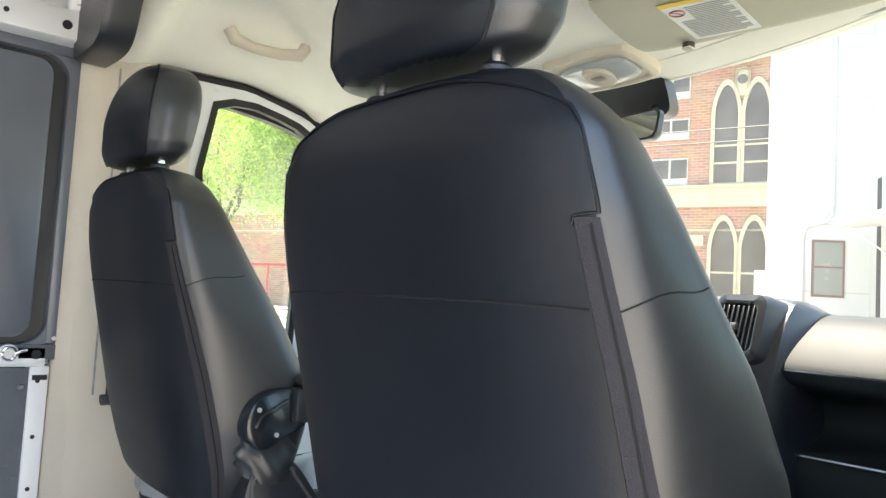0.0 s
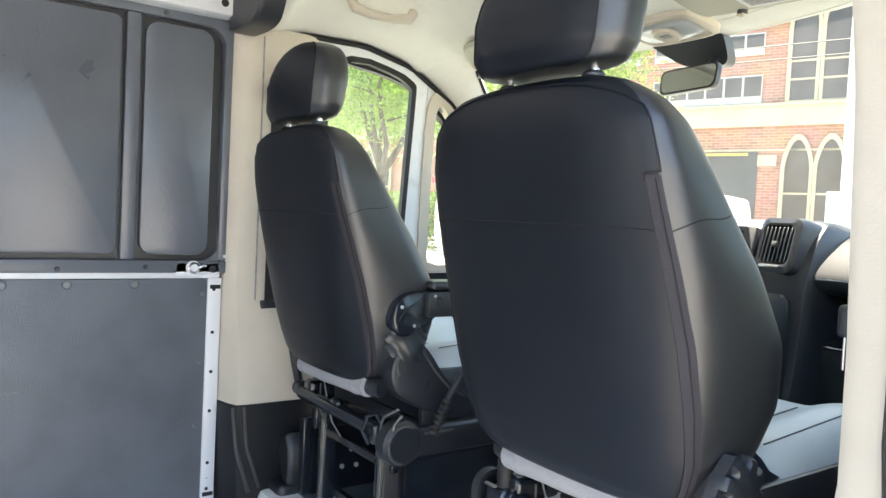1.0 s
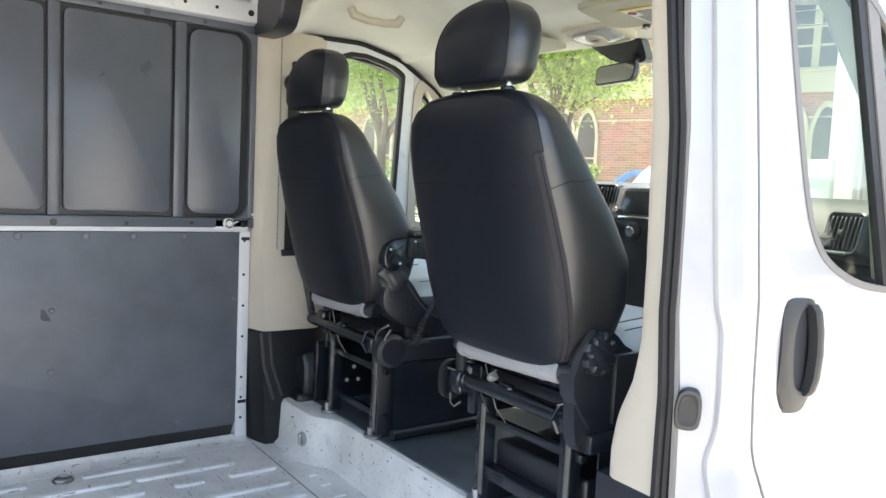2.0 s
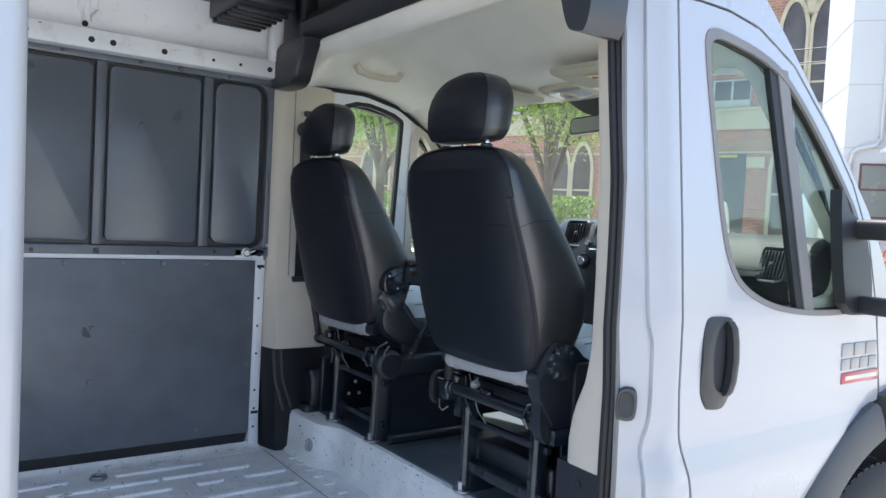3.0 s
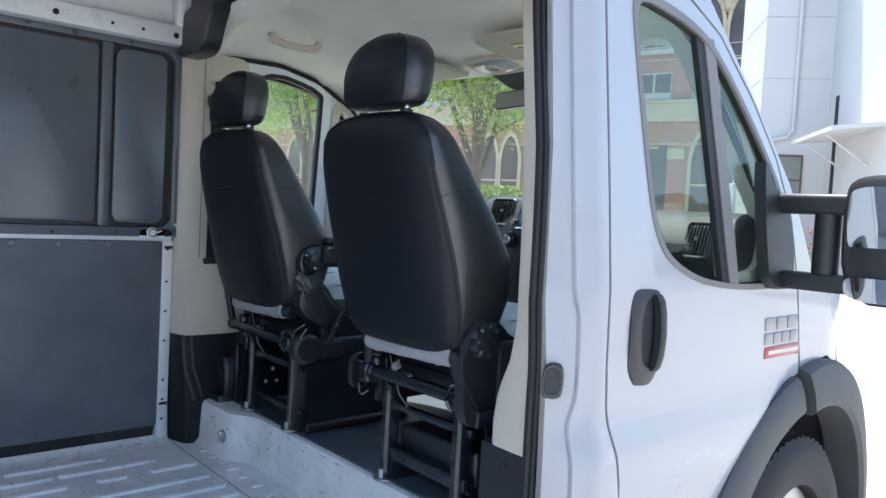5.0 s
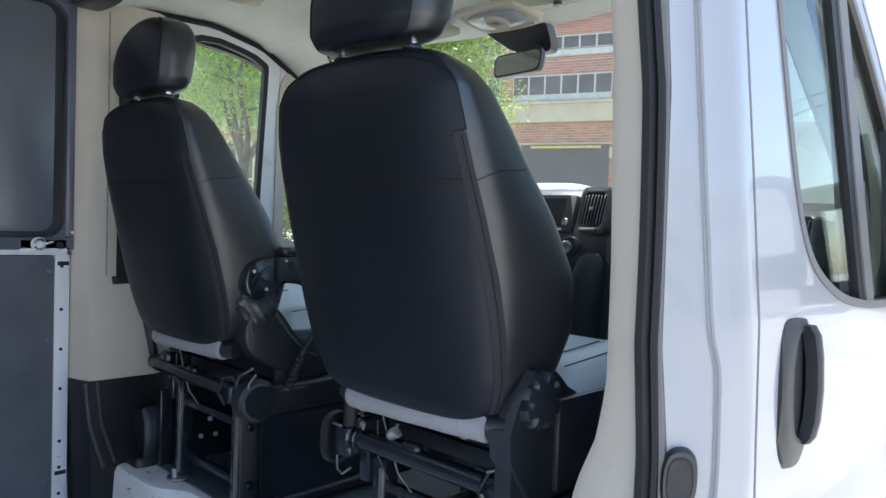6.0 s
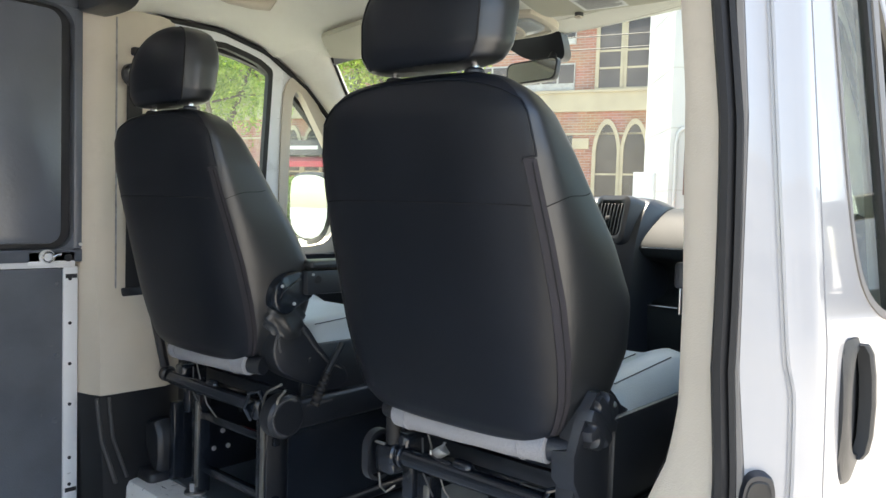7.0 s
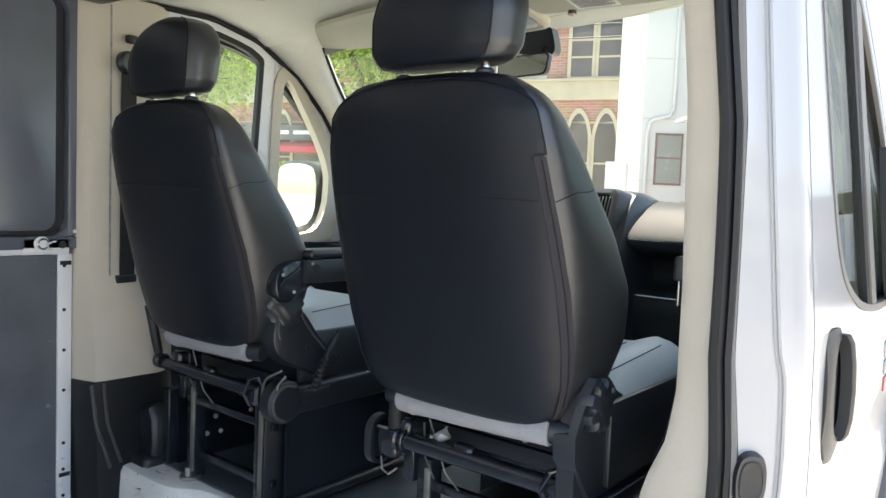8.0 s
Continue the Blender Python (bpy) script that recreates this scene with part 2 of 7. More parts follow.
def brick_mat():
    m = bpy.data.materials.new("red_brick")
    m.use_nodes = True
    nt = m.node_tree
    b = nt.nodes["Principled BSDF"]
    tc = nt.nodes.new("ShaderNodeTexCoord")
    mp = nt.nodes.new("ShaderNodeMapping")
    mp.inputs["Rotation"].default_value = (radians(90), 0, 0)
    br = nt.nodes.new("ShaderNodeTexBrick")
    br.inputs["Color1"].default_value = (0.36, 0.15, 0.09, 1)
    br.inputs["Color2"].default_value = (0.46, 0.22, 0.14, 1)
    br.inputs["Mortar"].default_value = (0.42, 0.34, 0.28, 1)
    br.inputs["Scale"].default_value = 1.0
    br.inputs["Brick Width"].default_value = 0.42
    br.inputs["Row Height"].default_value = 0.13
    br.inputs["Mortar Size"].default_value = 0.014
    no = nt.nodes.new("ShaderNodeTexNoise")
    no.inputs["Scale"].default_value = 0.7
    no.inputs["Detail"].default_value = 8
    mx = nt.nodes.new("ShaderNodeMixRGB")
    mx.blend_type = "MULTIPLY"
    mx.inputs[0].default_value = 0.5
    nt.links.new(tc.outputs["Object"], mp.inputs[0])
    nt.links.new(mp.outputs[0], br.inputs["Vector"])
    nt.links.new(tc.outputs["Object"], no.inputs["Vector"])
    nt.links.new(br.outputs["Color"], mx.inputs[1])
    nt.links.new(no.outputs["Color"], mx.inputs[2])
    nt.links.new(mx.outputs[0], b.inputs["Base Color"])
    b.inputs["Roughness"].default_value = 0.9
    bp = nt.nodes.new("ShaderNodeBump")
    bp.inputs["Strength"].default_value = 0.4
    nt.links.new(br.outputs["Fac"], bp.inputs["Height"])
    nt.links.new(bp.outputs[0], b.inputs["Normal"])
    return m


BRICK = brick_mat()


# ---- mesh tools ----
def part(name, bm, material, parent=None, label="", smooth=True):
    me = bpy.data.meshes.new(name)
    bmesh.ops.recalc_face_normals(bm, faces=bm.faces)
    bm.to_mesh(me)
    bm.free()
    me.materials.append(material)
    ob = new(name, me)
    if smooth:
        me.polygons.foreach_set("use_smooth", [True] * len(me.polygons))
        me.set_sharp_from_angle(angle=radians(38))
    if parent:
        ob.parent = parent
    if label:
        ob["label"] = label
    return ob


def thing(name, label, category, group="", kind=""):
    return tagged(new(name), label, category, group, kind)


def box(bm, x0, x1, y0, y1, z0, z1, r=0.0, seg=2):
    ret = bmesh.ops.create_cube(bm, size=1.0)
    vs = ret["verts"]
    for v in vs:
        v.co = Vector((x0 + (v.co.x + 0.5) * (x1 - x0), y0 + (v.co.y + 0.5) * (y1 - y0), z0 + (v.co.z + 0.5) * (z1 - z0)))
    if r:
        es = list({e for v in vs for e in v.link_edges})
        bmesh.ops.bevel(bm, geom=es, offset=r, segments=seg, affect="EDGES", profile=0.5)
    return bm


def boxes(*dims, r=0.0, seg=2):
    bm = bmesh.new()
    for d in dims:
        box(bm, *d, r=r, seg=seg)
    return bm


def loft(bm, rings, closed=True, cap=True):
    """Quads between rings of equally many points."""
    vs = [[bm.verts.new(p) for p in ring] for ring in rings]
    n = len(rings[0])
    for a, b in zip(vs, vs[1:]):
        for i in range(n if closed else n - 1):
            j = (i + 1) % n
            bm.faces.new((a[i], a[j], b[j], b[i]))
    if cap and closed:
        bm.faces.new(vs[0])
        bm.faces.new(vs[-1])
    return bm


def tube(bm, pts, r, n=10, closed=False):
    """A round tube along points; r: one radius or one for each point."""
    pts = [Vector(p) for p in pts]
    rs = r if isinstance(r, (list, tuple)) else [r] * len(pts)
    rings = []
    up = Vector((0.13, 0.21, 0.97))
    for i, p in enumerate(pts):
        if closed:
            d = pts[(i + 1) % len(pts)] - pts[i - 1]
        else:
            d = pts[min(i + 1, len(pts) - 1)] - pts[max(i - 1, 0)]
        d.normalize()
        s = d.cross(up)
        if s.length < 0.05:
            s = d.cross(Vector((1, 0, 0)))
        s.normalize()
        t = s.cross(d)
        rings.append([p + (s * math.cos(k * math.tau / n) + t * math.sin(k * math.tau / n)) * rs[i] for k in range(n)])
    if closed:
        rings.append(rings[0])
    return loft(bm, rings, True, not closed)


def disc(bm, c, axis, r, h, n=24, bev=0.0):
    """A cylinder with its middle at c, along axis, with rounded rims."""
    axis = Vector(axis).normalized()
    s = axis.orthogonal().normalized()
    t = axis.cross(s)
    c = Vector(c)
    prof = [(r - bev, -h / 2), (r, -h / 2 + bev), (r, h / 2 - bev), (r - bev, h / 2)] if bev else [(r, -h / 2), (r, h / 2)]
    rings = [[c + axis * hh + (s * math.cos(k * math.tau / n) + t * math.sin(k * math.tau / n)) * rr for k in range(n)] for rr, hh in prof]
    return loft(bm, rings)


def smooth_poly(pts, rounds=2, closed=True):
    """Chaikin's corner cutting."""
    for _ in range(rounds):
        out = []
        n = len(pts)
        for i in range(n if closed else n - 1):
            a, b = pts[i], pts[(i + 1) % n]
            out.append(tuple(x * 0.75 + y * 0.25 for x, y in zip(a, b)))
            out.append(tuple(x * 0.25 + y * 0.75 for x, y in zip(a, b)))
        if not closed:
            out = [pts[0]] + out + [pts[-1]]
        pts = out
    return pts


def reach(poly, c, ang):
    """How far the outline lies from c in the direction ang."""
    dx, dy = math.cos(ang), math.sin(ang)
    best = 0.0
    for (x0, y0), (x1, y1) in zip(poly, poly[1:] + poly[:1]):
        ex, ey = x1 - x0, y1 - y0
        det = dx * -ey + ex * dy
        if abs(det) < 1e-12:
            continue
        px, py = x0 - c[0], y0 - c[1]
        s = (px * -ey + ex * py) / det
        u = (dx * py - dy * px) / det
        if -1e-6 <= u <= 1 + 1e-6 and s > best:
            best = s
    return best


def sheet(outer, inner, c, mapper, thick, n=96, k=8):
    """A curved sheet between two star-shaped outlines of 2D points round c (inner None: no hole), laid into space by mapper(u, v, depth)."""
    angs = {round(i * math.tau / n, 5) for i in range(n)}
    for p in outer + (inner or []):
        angs.add(round(math.atan2(p[1] - c[1], p[0] - c[0]) % math.tau, 5))
    angs = sorted(angs)
    keep = [angs[0]]
    for x in angs[1:]:
        if x - keep[-1] > 0.004:
            keep.append(x)
    ro = [reach(outer, c, x) for x in keep]
    ri = [reach(inner, c, x) for x in keep] if inner else [0.002] * len(keep)
    bm = bmesh.new()
    sides = []
    for depth in (0.0, thick):
        rings = []
        for q in range(k + 1):
            f = q / k
            rings.append([bm.verts.new(mapper(c[0] + math.cos(x) * (i + (o - i) * f), c[1] + math.sin(x) * (i + (o - i) * f), depth)) for x, o, i in zip(keep, ro, ri)])
        m = len(keep)
        for p, q in zip(rings, rings[1:]):
            for i in range(m):
                j = (i + 1) % m
                bm.faces.new((p[i], p[j], q[j], q[i]))
        if not inner:
            bm.faces.new(rings[0])
        sides.append(rings)
    m = len(keep)
    for idx in ((-1,) if not inner else (0, -1)):
        p, q = sides[0][idx], sides[1][idx]
        for i in range(m):
            j = (i + 1) % m
            bm.faces.new((p[i], p[j], q[j], q[i]))
    return bm


def prism(outline, mapper, d0, d1):
    """A solid of a 2D outline between two depths."""
    bm = bmesh.new()
    loft(bm, [[mapper(u, v, d) for u, v in outline] for d in (d0, d1)])
    return bm


def lerp_table(t, rows):
    """Smooth interpolation in rows of (key, values...)."""
    if t <= rows[0][0]:
        return rows[0][1:]
    for a, b in zip(rows, rows[1:]):
        if t <= b[0]:
            f = (t - a[0]) / (b[0] - a[0])
            return tuple(x + (y - x) * f for x, y in zip(a[1:], b[1:]))
    return rows[-1][1:]


# the street's frame: u along the facades, w away from the van
STREET = radians(18.0)
UX, WX = Vector((math.cos(STREET), math.sin(STREET), 0)), Vector((-math.sin(STREET), math.cos(STREET), 0))


def street(u, w, z):
    return UX * u + WX * w + Vector((0, 0, z))


def street_pose(u, w, z=0.0):
    return Matrix.Translation(street(u, w, z)) @ Matrix.Rotation(STREET, 4, "Z")

# ---- ground: level under the van, half a metre higher at the street ----
def rise(w):
    f = min(1.0, max(0.0, (w - 5.5) / 5.0))
    return 0.5 * f * f * (3 - 2 * f)


bm = bmesh.new()
us = [-600, -200, -80] + list(range(-60, 61, 4)) + [80, 200, 600]
wsr = [-600, -200, -60, -20, -8, 0, 4] + [5 + 0.5 * k for k in range(14)] + [14, 18, 24, 32, 50, 200, 600]
loft(bm, [[street(u, w, rise(w)) for u in us] for w in wsr], closed=False)
tagged(part("ground", bm, ASPHALT), "bleached grey asphalt of a parking lot", "ground", kind="structure")
bm = boxes((-60, 60, 20.5, 33.9, 0.45, 0.62), r=0.01)
pv = tagged(part("pavement", bm, CONCRETE, smooth=False), "pale concrete pavement before the brick building", "pavement", kind="structure")
pv.matrix_basis = street_pose(0, 0)

# ---- van ----
van = thing("cargo_van", "white high-roof cargo van with its side door open", "van")
FLOOR, CAB = 0.55, 0.724


def side_x(y, z):
    """The body's outer half-width."""
    base = lerp_table(z, [(0.3, 0.985), (0.5, 1.02), (0.9, 1.058), (0.975, 1.057), (1.0, 1.054), (1.06, 1.037), (1.09, 1.034), (1.2, 1.035), (1.38, 1.03), (1.7, 1.0), (2.0, 0.972), (2.3, 0.945), (2.6, 0.90), (2.75, 0.84)])[0]
    return base - (0.012 * max(0.0, (y - 0.4) / 0.62) ** 1.2 if y > 0.4 else 0.0) - (0.7 * (y - 1.5) ** 2 if y > 1.5 else 0.0)


RY = 0.048                           # the right-hand openings stand a little further forward than the left


def right(y, z, d):
    return Vector((side_x(y, z) - d, y + RY, z))


def left(y, z, d):
    return Vector((-side_x(y, z) + d, y, z))


# cargo floor with pressed ribs
fl = part("cargo_floor", boxes((-0.93, 0.98, -3.2, 0.17, FLOOR - 0.04, FLOOR)), FLOORP, van, "white painted steel floor, scuffed and scratched", smooth=False)


def rib(bm, x, y0, y1, w=0.016, h=0.009):
    n = 8
    out = []
    for sgn, yc in ((1, y1 - w), (-1, y0 + w)):
        for i in range(n + 1):
            t = i * math.pi / n
            out.append((x + math.cos(t) * w * sgn, yc + math.sin(t) * w * sgn))
    x += 0.044
    out = [(px + 0.044, py - 0.007) for px, py in out]
    y0, y1 = y0 - 0.007, y1 - 0.007
    loft(bm, [[(px, py, FLOOR) for px, py in out], [(x + (px - x) * 0.85, py + (0.003 if py < (y0 + y1) / 2 else -0.003), FLOOR + h * 0.8) for px, py in out], [(x + (px - x) * 0.5, py + (0.009 if py < (y0 + y1) / 2 else -0.009), FLOOR + h) for px, py in out]])


RIBS = {-0.845: [(-0.585, -0.247), (-1.25, -0.74)], -0.737: [(-0.83, -0.45), (-0.44, -0.10), (-1.5, -0.95)], -0.627: [(-0.166, 0.008), (-0.345, -0.242), (-0.63, -0.43), (-1.2, -0.75)],
        -0.485: [(-0.47, 0.0), (-1.05, -0.58)], -0.372: [(-0.24, 0.008), (-0.66, -0.34), (-1.4, -0.8)], -0.278: [(-0.12, 0.015), (-0.47, -0.2), (-1.1, -0.58)],
        -0.165: [(-0.26, 0.01), (-0.80, -0.36), (-1.5, -0.9)], -0.055: [(-0.12, 0.012), (-0.52, -0.22), (-1.1, -0.62)], 0.055: [(-0.32, 0.01), (-0.85, -0.42), (-1.6, -0.95)],
        0.165: [(-0.14, 0.012), (-0.55, -0.24), (-1.15, -0.65)], 0.275: [(-0.30, 0.01), (-0.82, -0.40), (-1.5, -0.92)], 0.385: [(-0.14, 0.012), (-0.55, -0.24), (-1.15, -0.65)],
        0.495: [(-0.30, 0.01), (-0.82, -0.40), (-1.5, -0.92)], 0.605: [(-0.14, 0.012), (-0.55, -0.24), (-1.15, -0.65)], 0.715: [(-0.30, 0.01), (-0.82, -0.40), (-1.5, -0.92)], 0.825: [(-0.55, -0.1), (-1.15, -0.65)]}
for x, spans in RIBS.items():
    for y0, y1 in spans:
        bm = bmesh.new()
        rib(bm, x, y0, y1, 0.019, 0.010)
        part("floor_rib", bm, FLOORP, fl)
for x in (-0.746, -0.662, -0.58, -0.502, -0.409, -0.307, -0.209, -0.11, -0.01, 0.09, 0.19, 0.29, 0.39, 0.49, 0.59, 0.69):
    bm = bmesh.new()
    rib(bm, x, 0.072, 0.118, 0.010, 0.006)
    part("floor_rib", bm, FLOORP, fl)
part("floor_seam", boxes((-0.86, 0.9, 0.016, 0.020, FLOOR - 0.01, FLOOR + 0.0015)), SEAM_DIRT, fl)
# tie-down ring
bm = bmesh.new()
disc(bm, (-0.798, -0.648, FLOOR + 0.003), (0, 0, 1), 0.032, 0.006, bev=0.002)
part("tie_down_ring", bm, STEEL, fl)
bm = bmesh.new()
tube(bm, [(-0.798 + 0.024 * math.cos(q), -0.648 + 0.024 * math.sin(q), FLOOR + 0.009) for q in np.linspace(0, math.tau, 20)[:-1]], 0.005, 8, True)
part("tie_down_ring", bm, STEEL, fl)

# step up to the cab floor: a curved riser
bm = bmesh.new()
rows = []
for x in np.linspace(-0.84, 0.86, 60):
    off = 0.07 * (1 / (1 + math.exp((x + 0.53) * 45)))
    y = 0.190 - off
    rows.append([(x, y - 0.03, FLOOR - 0.02), (x, y - 0.028, FLOOR + 0.004), (x, y - 0.012, FLOOR + 0.02), (x, y - 0.004, CAB - 0.02), (x, y + 0.004, CAB - 0.004), (x, y + 0.02, CAB), (x, y + 0.12, CAB), (x, y + 0.12, FLOOR - 0.02)])
loft(bm, rows)
part("step_riser", bm, FLOORP, van, "white painted step with black scratches")
bm = bmesh.new()
disc(bm, (-0.612, 0.113, 0.628), (0, 1, 0), 0.026, 0.012, bev=0.003)
part("tie_down_ring", bm, STEEL, van)
bm = bmesh.new()
box(bm, -0.619, -0.605, 0.097, 0.111, 0.607, 0.649, r=0.003)
part("tie_down_bar", bm, CHROME, van)
# cab floor mat
part("cab_floor", boxes((-0.9, 0.9, 0.210, 1.55, CAB - 0.05, CAB + 0.006), r=0.004), CARPET, van, "black ribbed rubber floor mat")

# left wall
part("side_wall", boxes((-1.02, -0.945, -3.2, 0.12, 0.40, 2.72), r=0.004), WHITE_IN, van, "white painted inner side wall")

def round_rect(y0, y1, z0, z1, r, n=6):
    """Outline of a rectangle with rounded corners."""
    out = []
    for cy, cz, a0 in ((y1 - r, z1 - r, 0), (y0 + r, z1 - r, 90), (y0 + r, z0 + r, 180), (y1 - r, z0 + r, 270)):
        for k in range(n + 1):
            a = radians(a0 + 90 * k / n)
            out.append((cy + r * math.cos(a), cz + r * math.sin(a)))
    return out


def plate(y0, y1, z0, z1, r, x0, x1, soft=0.003):
    """A flat plate on the left wall with rounded corners and a soft front edge."""
    bm = bmesh.new()
    loft(bm, [[(x, u, v) for u, v in round_rect(y0 + q, y1 - q, z0 + q, z1 - q, max(r - q, 0.001))] for x, q in ((x0, 0), (x1 - soft, 0), (x1 - soft * 0.3, soft * 0.3), (x1, soft))])
    return bm


lower = part("wall_panel", plate(-2.4, -0.030, 0.615, 1.362, 0.012, -0.945, -0.919), PANEL_LOW, van, "black textured board riveted to the wall")
for y in (-0.238, -0.412, -0.564, -0.765, -0.98, -1.2, -1.42):
    bm = bmesh.new()
    disc(bm, (-0.918, y, 1.347), (1, 0, 0), 0.013, 0.010, 16, 0.004)
    part("rivet", bm, PANEL_LOW, lower)
for y, z in ((-0.044, 1.316), (-0.052, 0.917), (-0.056, 0.687), (-0.255, 0.653), (-0.461, 0.651), (-0.75, 0.655), (-0.668, 0.888), (-1.0, 0.655), (-0.046, 1.109)):
    bm = bmesh.new()
    disc(bm, (-0.918, y, z), (1, 0, 0), 0.008 if z < 0.7 or y > -0.1 else 0.012, 0.008, 12, 0.003)
    part("rivet", bm, PANEL_LOW, lower)
# torn notch round one rivet
bm = bmesh.new()
tear = [(-0.698, 1.104), (-0.700, 1.072), (-0.692, 1.064), (-0.668, 1.062), (-0.676, 1.080), (-0.688, 1.101)]
loft(bm, [[(x, u, v) for u, v in tear] for x in (-0.922, -0.9178)])
part("torn_notch", bm, PLASTIC_GREY, lower)
bm = bmesh.new()
loft(bm, [[(-0.945, y, 0.568 + 0.01 * max(0, y + 0.06) * 10) for y in np.linspace(-2.4, -0.04, 12)], [(-0.928, y, 0.568) for y in np.linspace(-2.4, -0.045, 12)], [(-0.921, y, 0.617) for y in np.linspace(-2.4, -0.036, 12)], [(-0.945, y, 0.619) for y in np.linspace(-2.4, -0.036, 12)]])
part("panel_foot", bm, PLASTIC_GREY, lower, "black strip along the foot of the board")
bm = bmesh.new()
disc(bm, (-0.916, -0.667, 1.097), (1, 0, 0), 0.010, 0.008, 14, 0.004)
part("rivet", bm, PANEL_LOW, lower)

part("wall_rail", boxes((-0.945, -0.908, -2.4, 0.0, 1.364, 1.388), r=0.004), WHITE_IN, van, "white painted belt rail")
# upper panel: frame round raised fields with deep grooves between
upper = part("wall_panel", boxes((-0.945, -0.905, -2.4, 0.027, 1.380, 1.417), r=0.004), PANEL, van, "black moulded upper wall panel with raised fields")
part("panel_backing", boxes((-0.945, -0.938, -2.4, 0.0, 1.41, 2.11)), PLASTIC, upper)
part("panel_rib", boxes((-0.945, -0.905, -2.4, 0.027, 2.108, 2.136), r=0.004), PANEL, upper)
for y0, y1 in ((-0.682, -0.646), (-0.282, -0.244), (-0.005, 0.027), (-1.085, -1.049)):
    part("panel_rib", boxes((-0.945, -0.907, y0, y1, 1.418, 2.107), r=0.004), PANEL, upper)
for y0, y1, rr in ((-1.037, -0.694, 0.022), (-0.635, -0.294, 0.022), (-0.231, -0.039, 0.038)):
    part("raised_field", plate(y0, y1, 1.433, 2.093, rr, -0.940, -0.909, 0.004), PANEL, upper)
for zc, zs in ((1.417, 1), (2.108, -1)):
    bm = bmesh.new()
    out = [(-0.004, zc)] + [(-0.005 - 0.055 + 0.055 * math.cos(a), zc + zs * (0.055 - 0.055 * math.sin(a))) for a in np.linspace(0, math.pi / 2, 10)]
    loft(bm, [[(x, u, v) for u, v in out] for x in (-0.944, -0.908)])
    part("panel_rib", bm, PANEL, upper)
for y, z in ((-0.664, 1.395), (-0.438, 1.392), (-0.214, 1.398), (-0.378, 2.122), (-0.181, 2.120), (-0.529, 2.124), (-0.8, 2.124), (-0.88, 1.395)):
    bm = bmesh.new()
    disc(bm, (-0.903, y, z), (1, 0, 0), 0.011 if y in (-0.664, -0.378) else 0.007, 0.008, 12, 0.003)
    part("rivet", bm, PLASTIC_GREY, upper)
bm = bmesh.new()
disc(bm, (-0.902, 0.012, 1.431), (1, 0, 0), 0.005, 0.005, 10)
part("rivet", bm, PAPER, upper)
# striker by the pillar
bm = boxes((-0.945, -0.905, -0.13, 0.0, 1.372, 1.412), r=0.004)
st = part("striker_plate", bm, WHITE_IN, van)
bm = bmesh.new()
disc(bm, (-0.902, -0.080, 1.396), (1, 0, 0), 0.021, 0.012, 20, 0.003)
part("striker_boss", bm, WHITE_IN, st)
bm = bmesh.new()
tube(bm, [(-0.894, -0.080 + 0.014 * math.cos(q), 1.396 + 0.014 * math.sin(q)) for q in np.linspace(0, math.tau, 20)[:-1]], 0.0035, 8, True)
tube(bm, [(-0.894, -0.067, 1.396), (-0.892, -0.055, 1.402), (-0.898, -0.045, 1.403)], 0.0045)
part("striker_hook", bm, CHROME, st)
bm = bmesh.new()
disc(bm, (-0.903, -0.022, 1.393), (1, 0, 0), 0.011, 0.004, 14)
part("hole_plug", bm, DARK, st)
part("wall_strip", boxes((-0.945, -0.915, -0.03, 0.012, 0.56, 1.366), r=0.005), WHITE_IN, van, "white metal edge with small holes")
for z in (1.33, 1.20, 1.08, 0.96, 0.80, 0.72, 0.64):
    bm = bmesh.new()
    disc(bm, (-0.914, -0.012, z), (1, 0, 0), 0.005, 0.003, 10)
    part("hole_plug", bm, DARK, van)
for z in (1.338, 0.703):
    part("edge_notch", boxes((-0.9155, -0.9135, -0.024, 0.008, z - 0.006, z + 0.006)), DARK, van)
bm = bmesh.new()
loft(bm, [[(-0.945, y, 0.535), (-0.855, y, 0.535), (-0.855, y, 0.551), (-0.880, y, 0.553), (-0.902, y, 0.558), (-0.915, y, 0.566), (-0.922, y, 0.574), (-0.945, y, 0.574)] for y in np.linspace(-2.4, 0.01, 8)])
part("wall_foot", bm, FLOORP, van, "white coved foot of the wall")
# upper rail
rail = part("roof_rail", boxes((-0.945, -0.842, -2.4, 0.0, 2.132, 2.205), r=0.008), WHITE_IN, van, "white pressed steel rail with holes")
for y in (-0.035, -0.16, -0.27, -0.459, -0.642, -0.715, -0.92):
    bm = bmesh.new()
    disc(bm, (-0.8415, y, 2.165), (1, 0, 0), 0.011 if y in (-0.035, -0.459, -0.642, -0.715) else 0.006, 0.004, 14)
    part("hole_plug", bm, DARK, rail)
# upper wall: slants in under the roof
def wall_x(z):
    return -0.910 + 0.21 * (z - 2.3)


bm = bmesh.new()
loft(bm, [[(wall_x(z), y, z) for z in (2.16, 2.35, 2.55, 2.67)] + [(wall_x(z) - 0.006, y, z) for z in (2.67, 2.55, 2.35, 2.16)] for y in (-3.19, -2.0, -1.0, 0.04)])
part("upper_wall", bm, WHITE_IN, van, "white painted upper side wall")
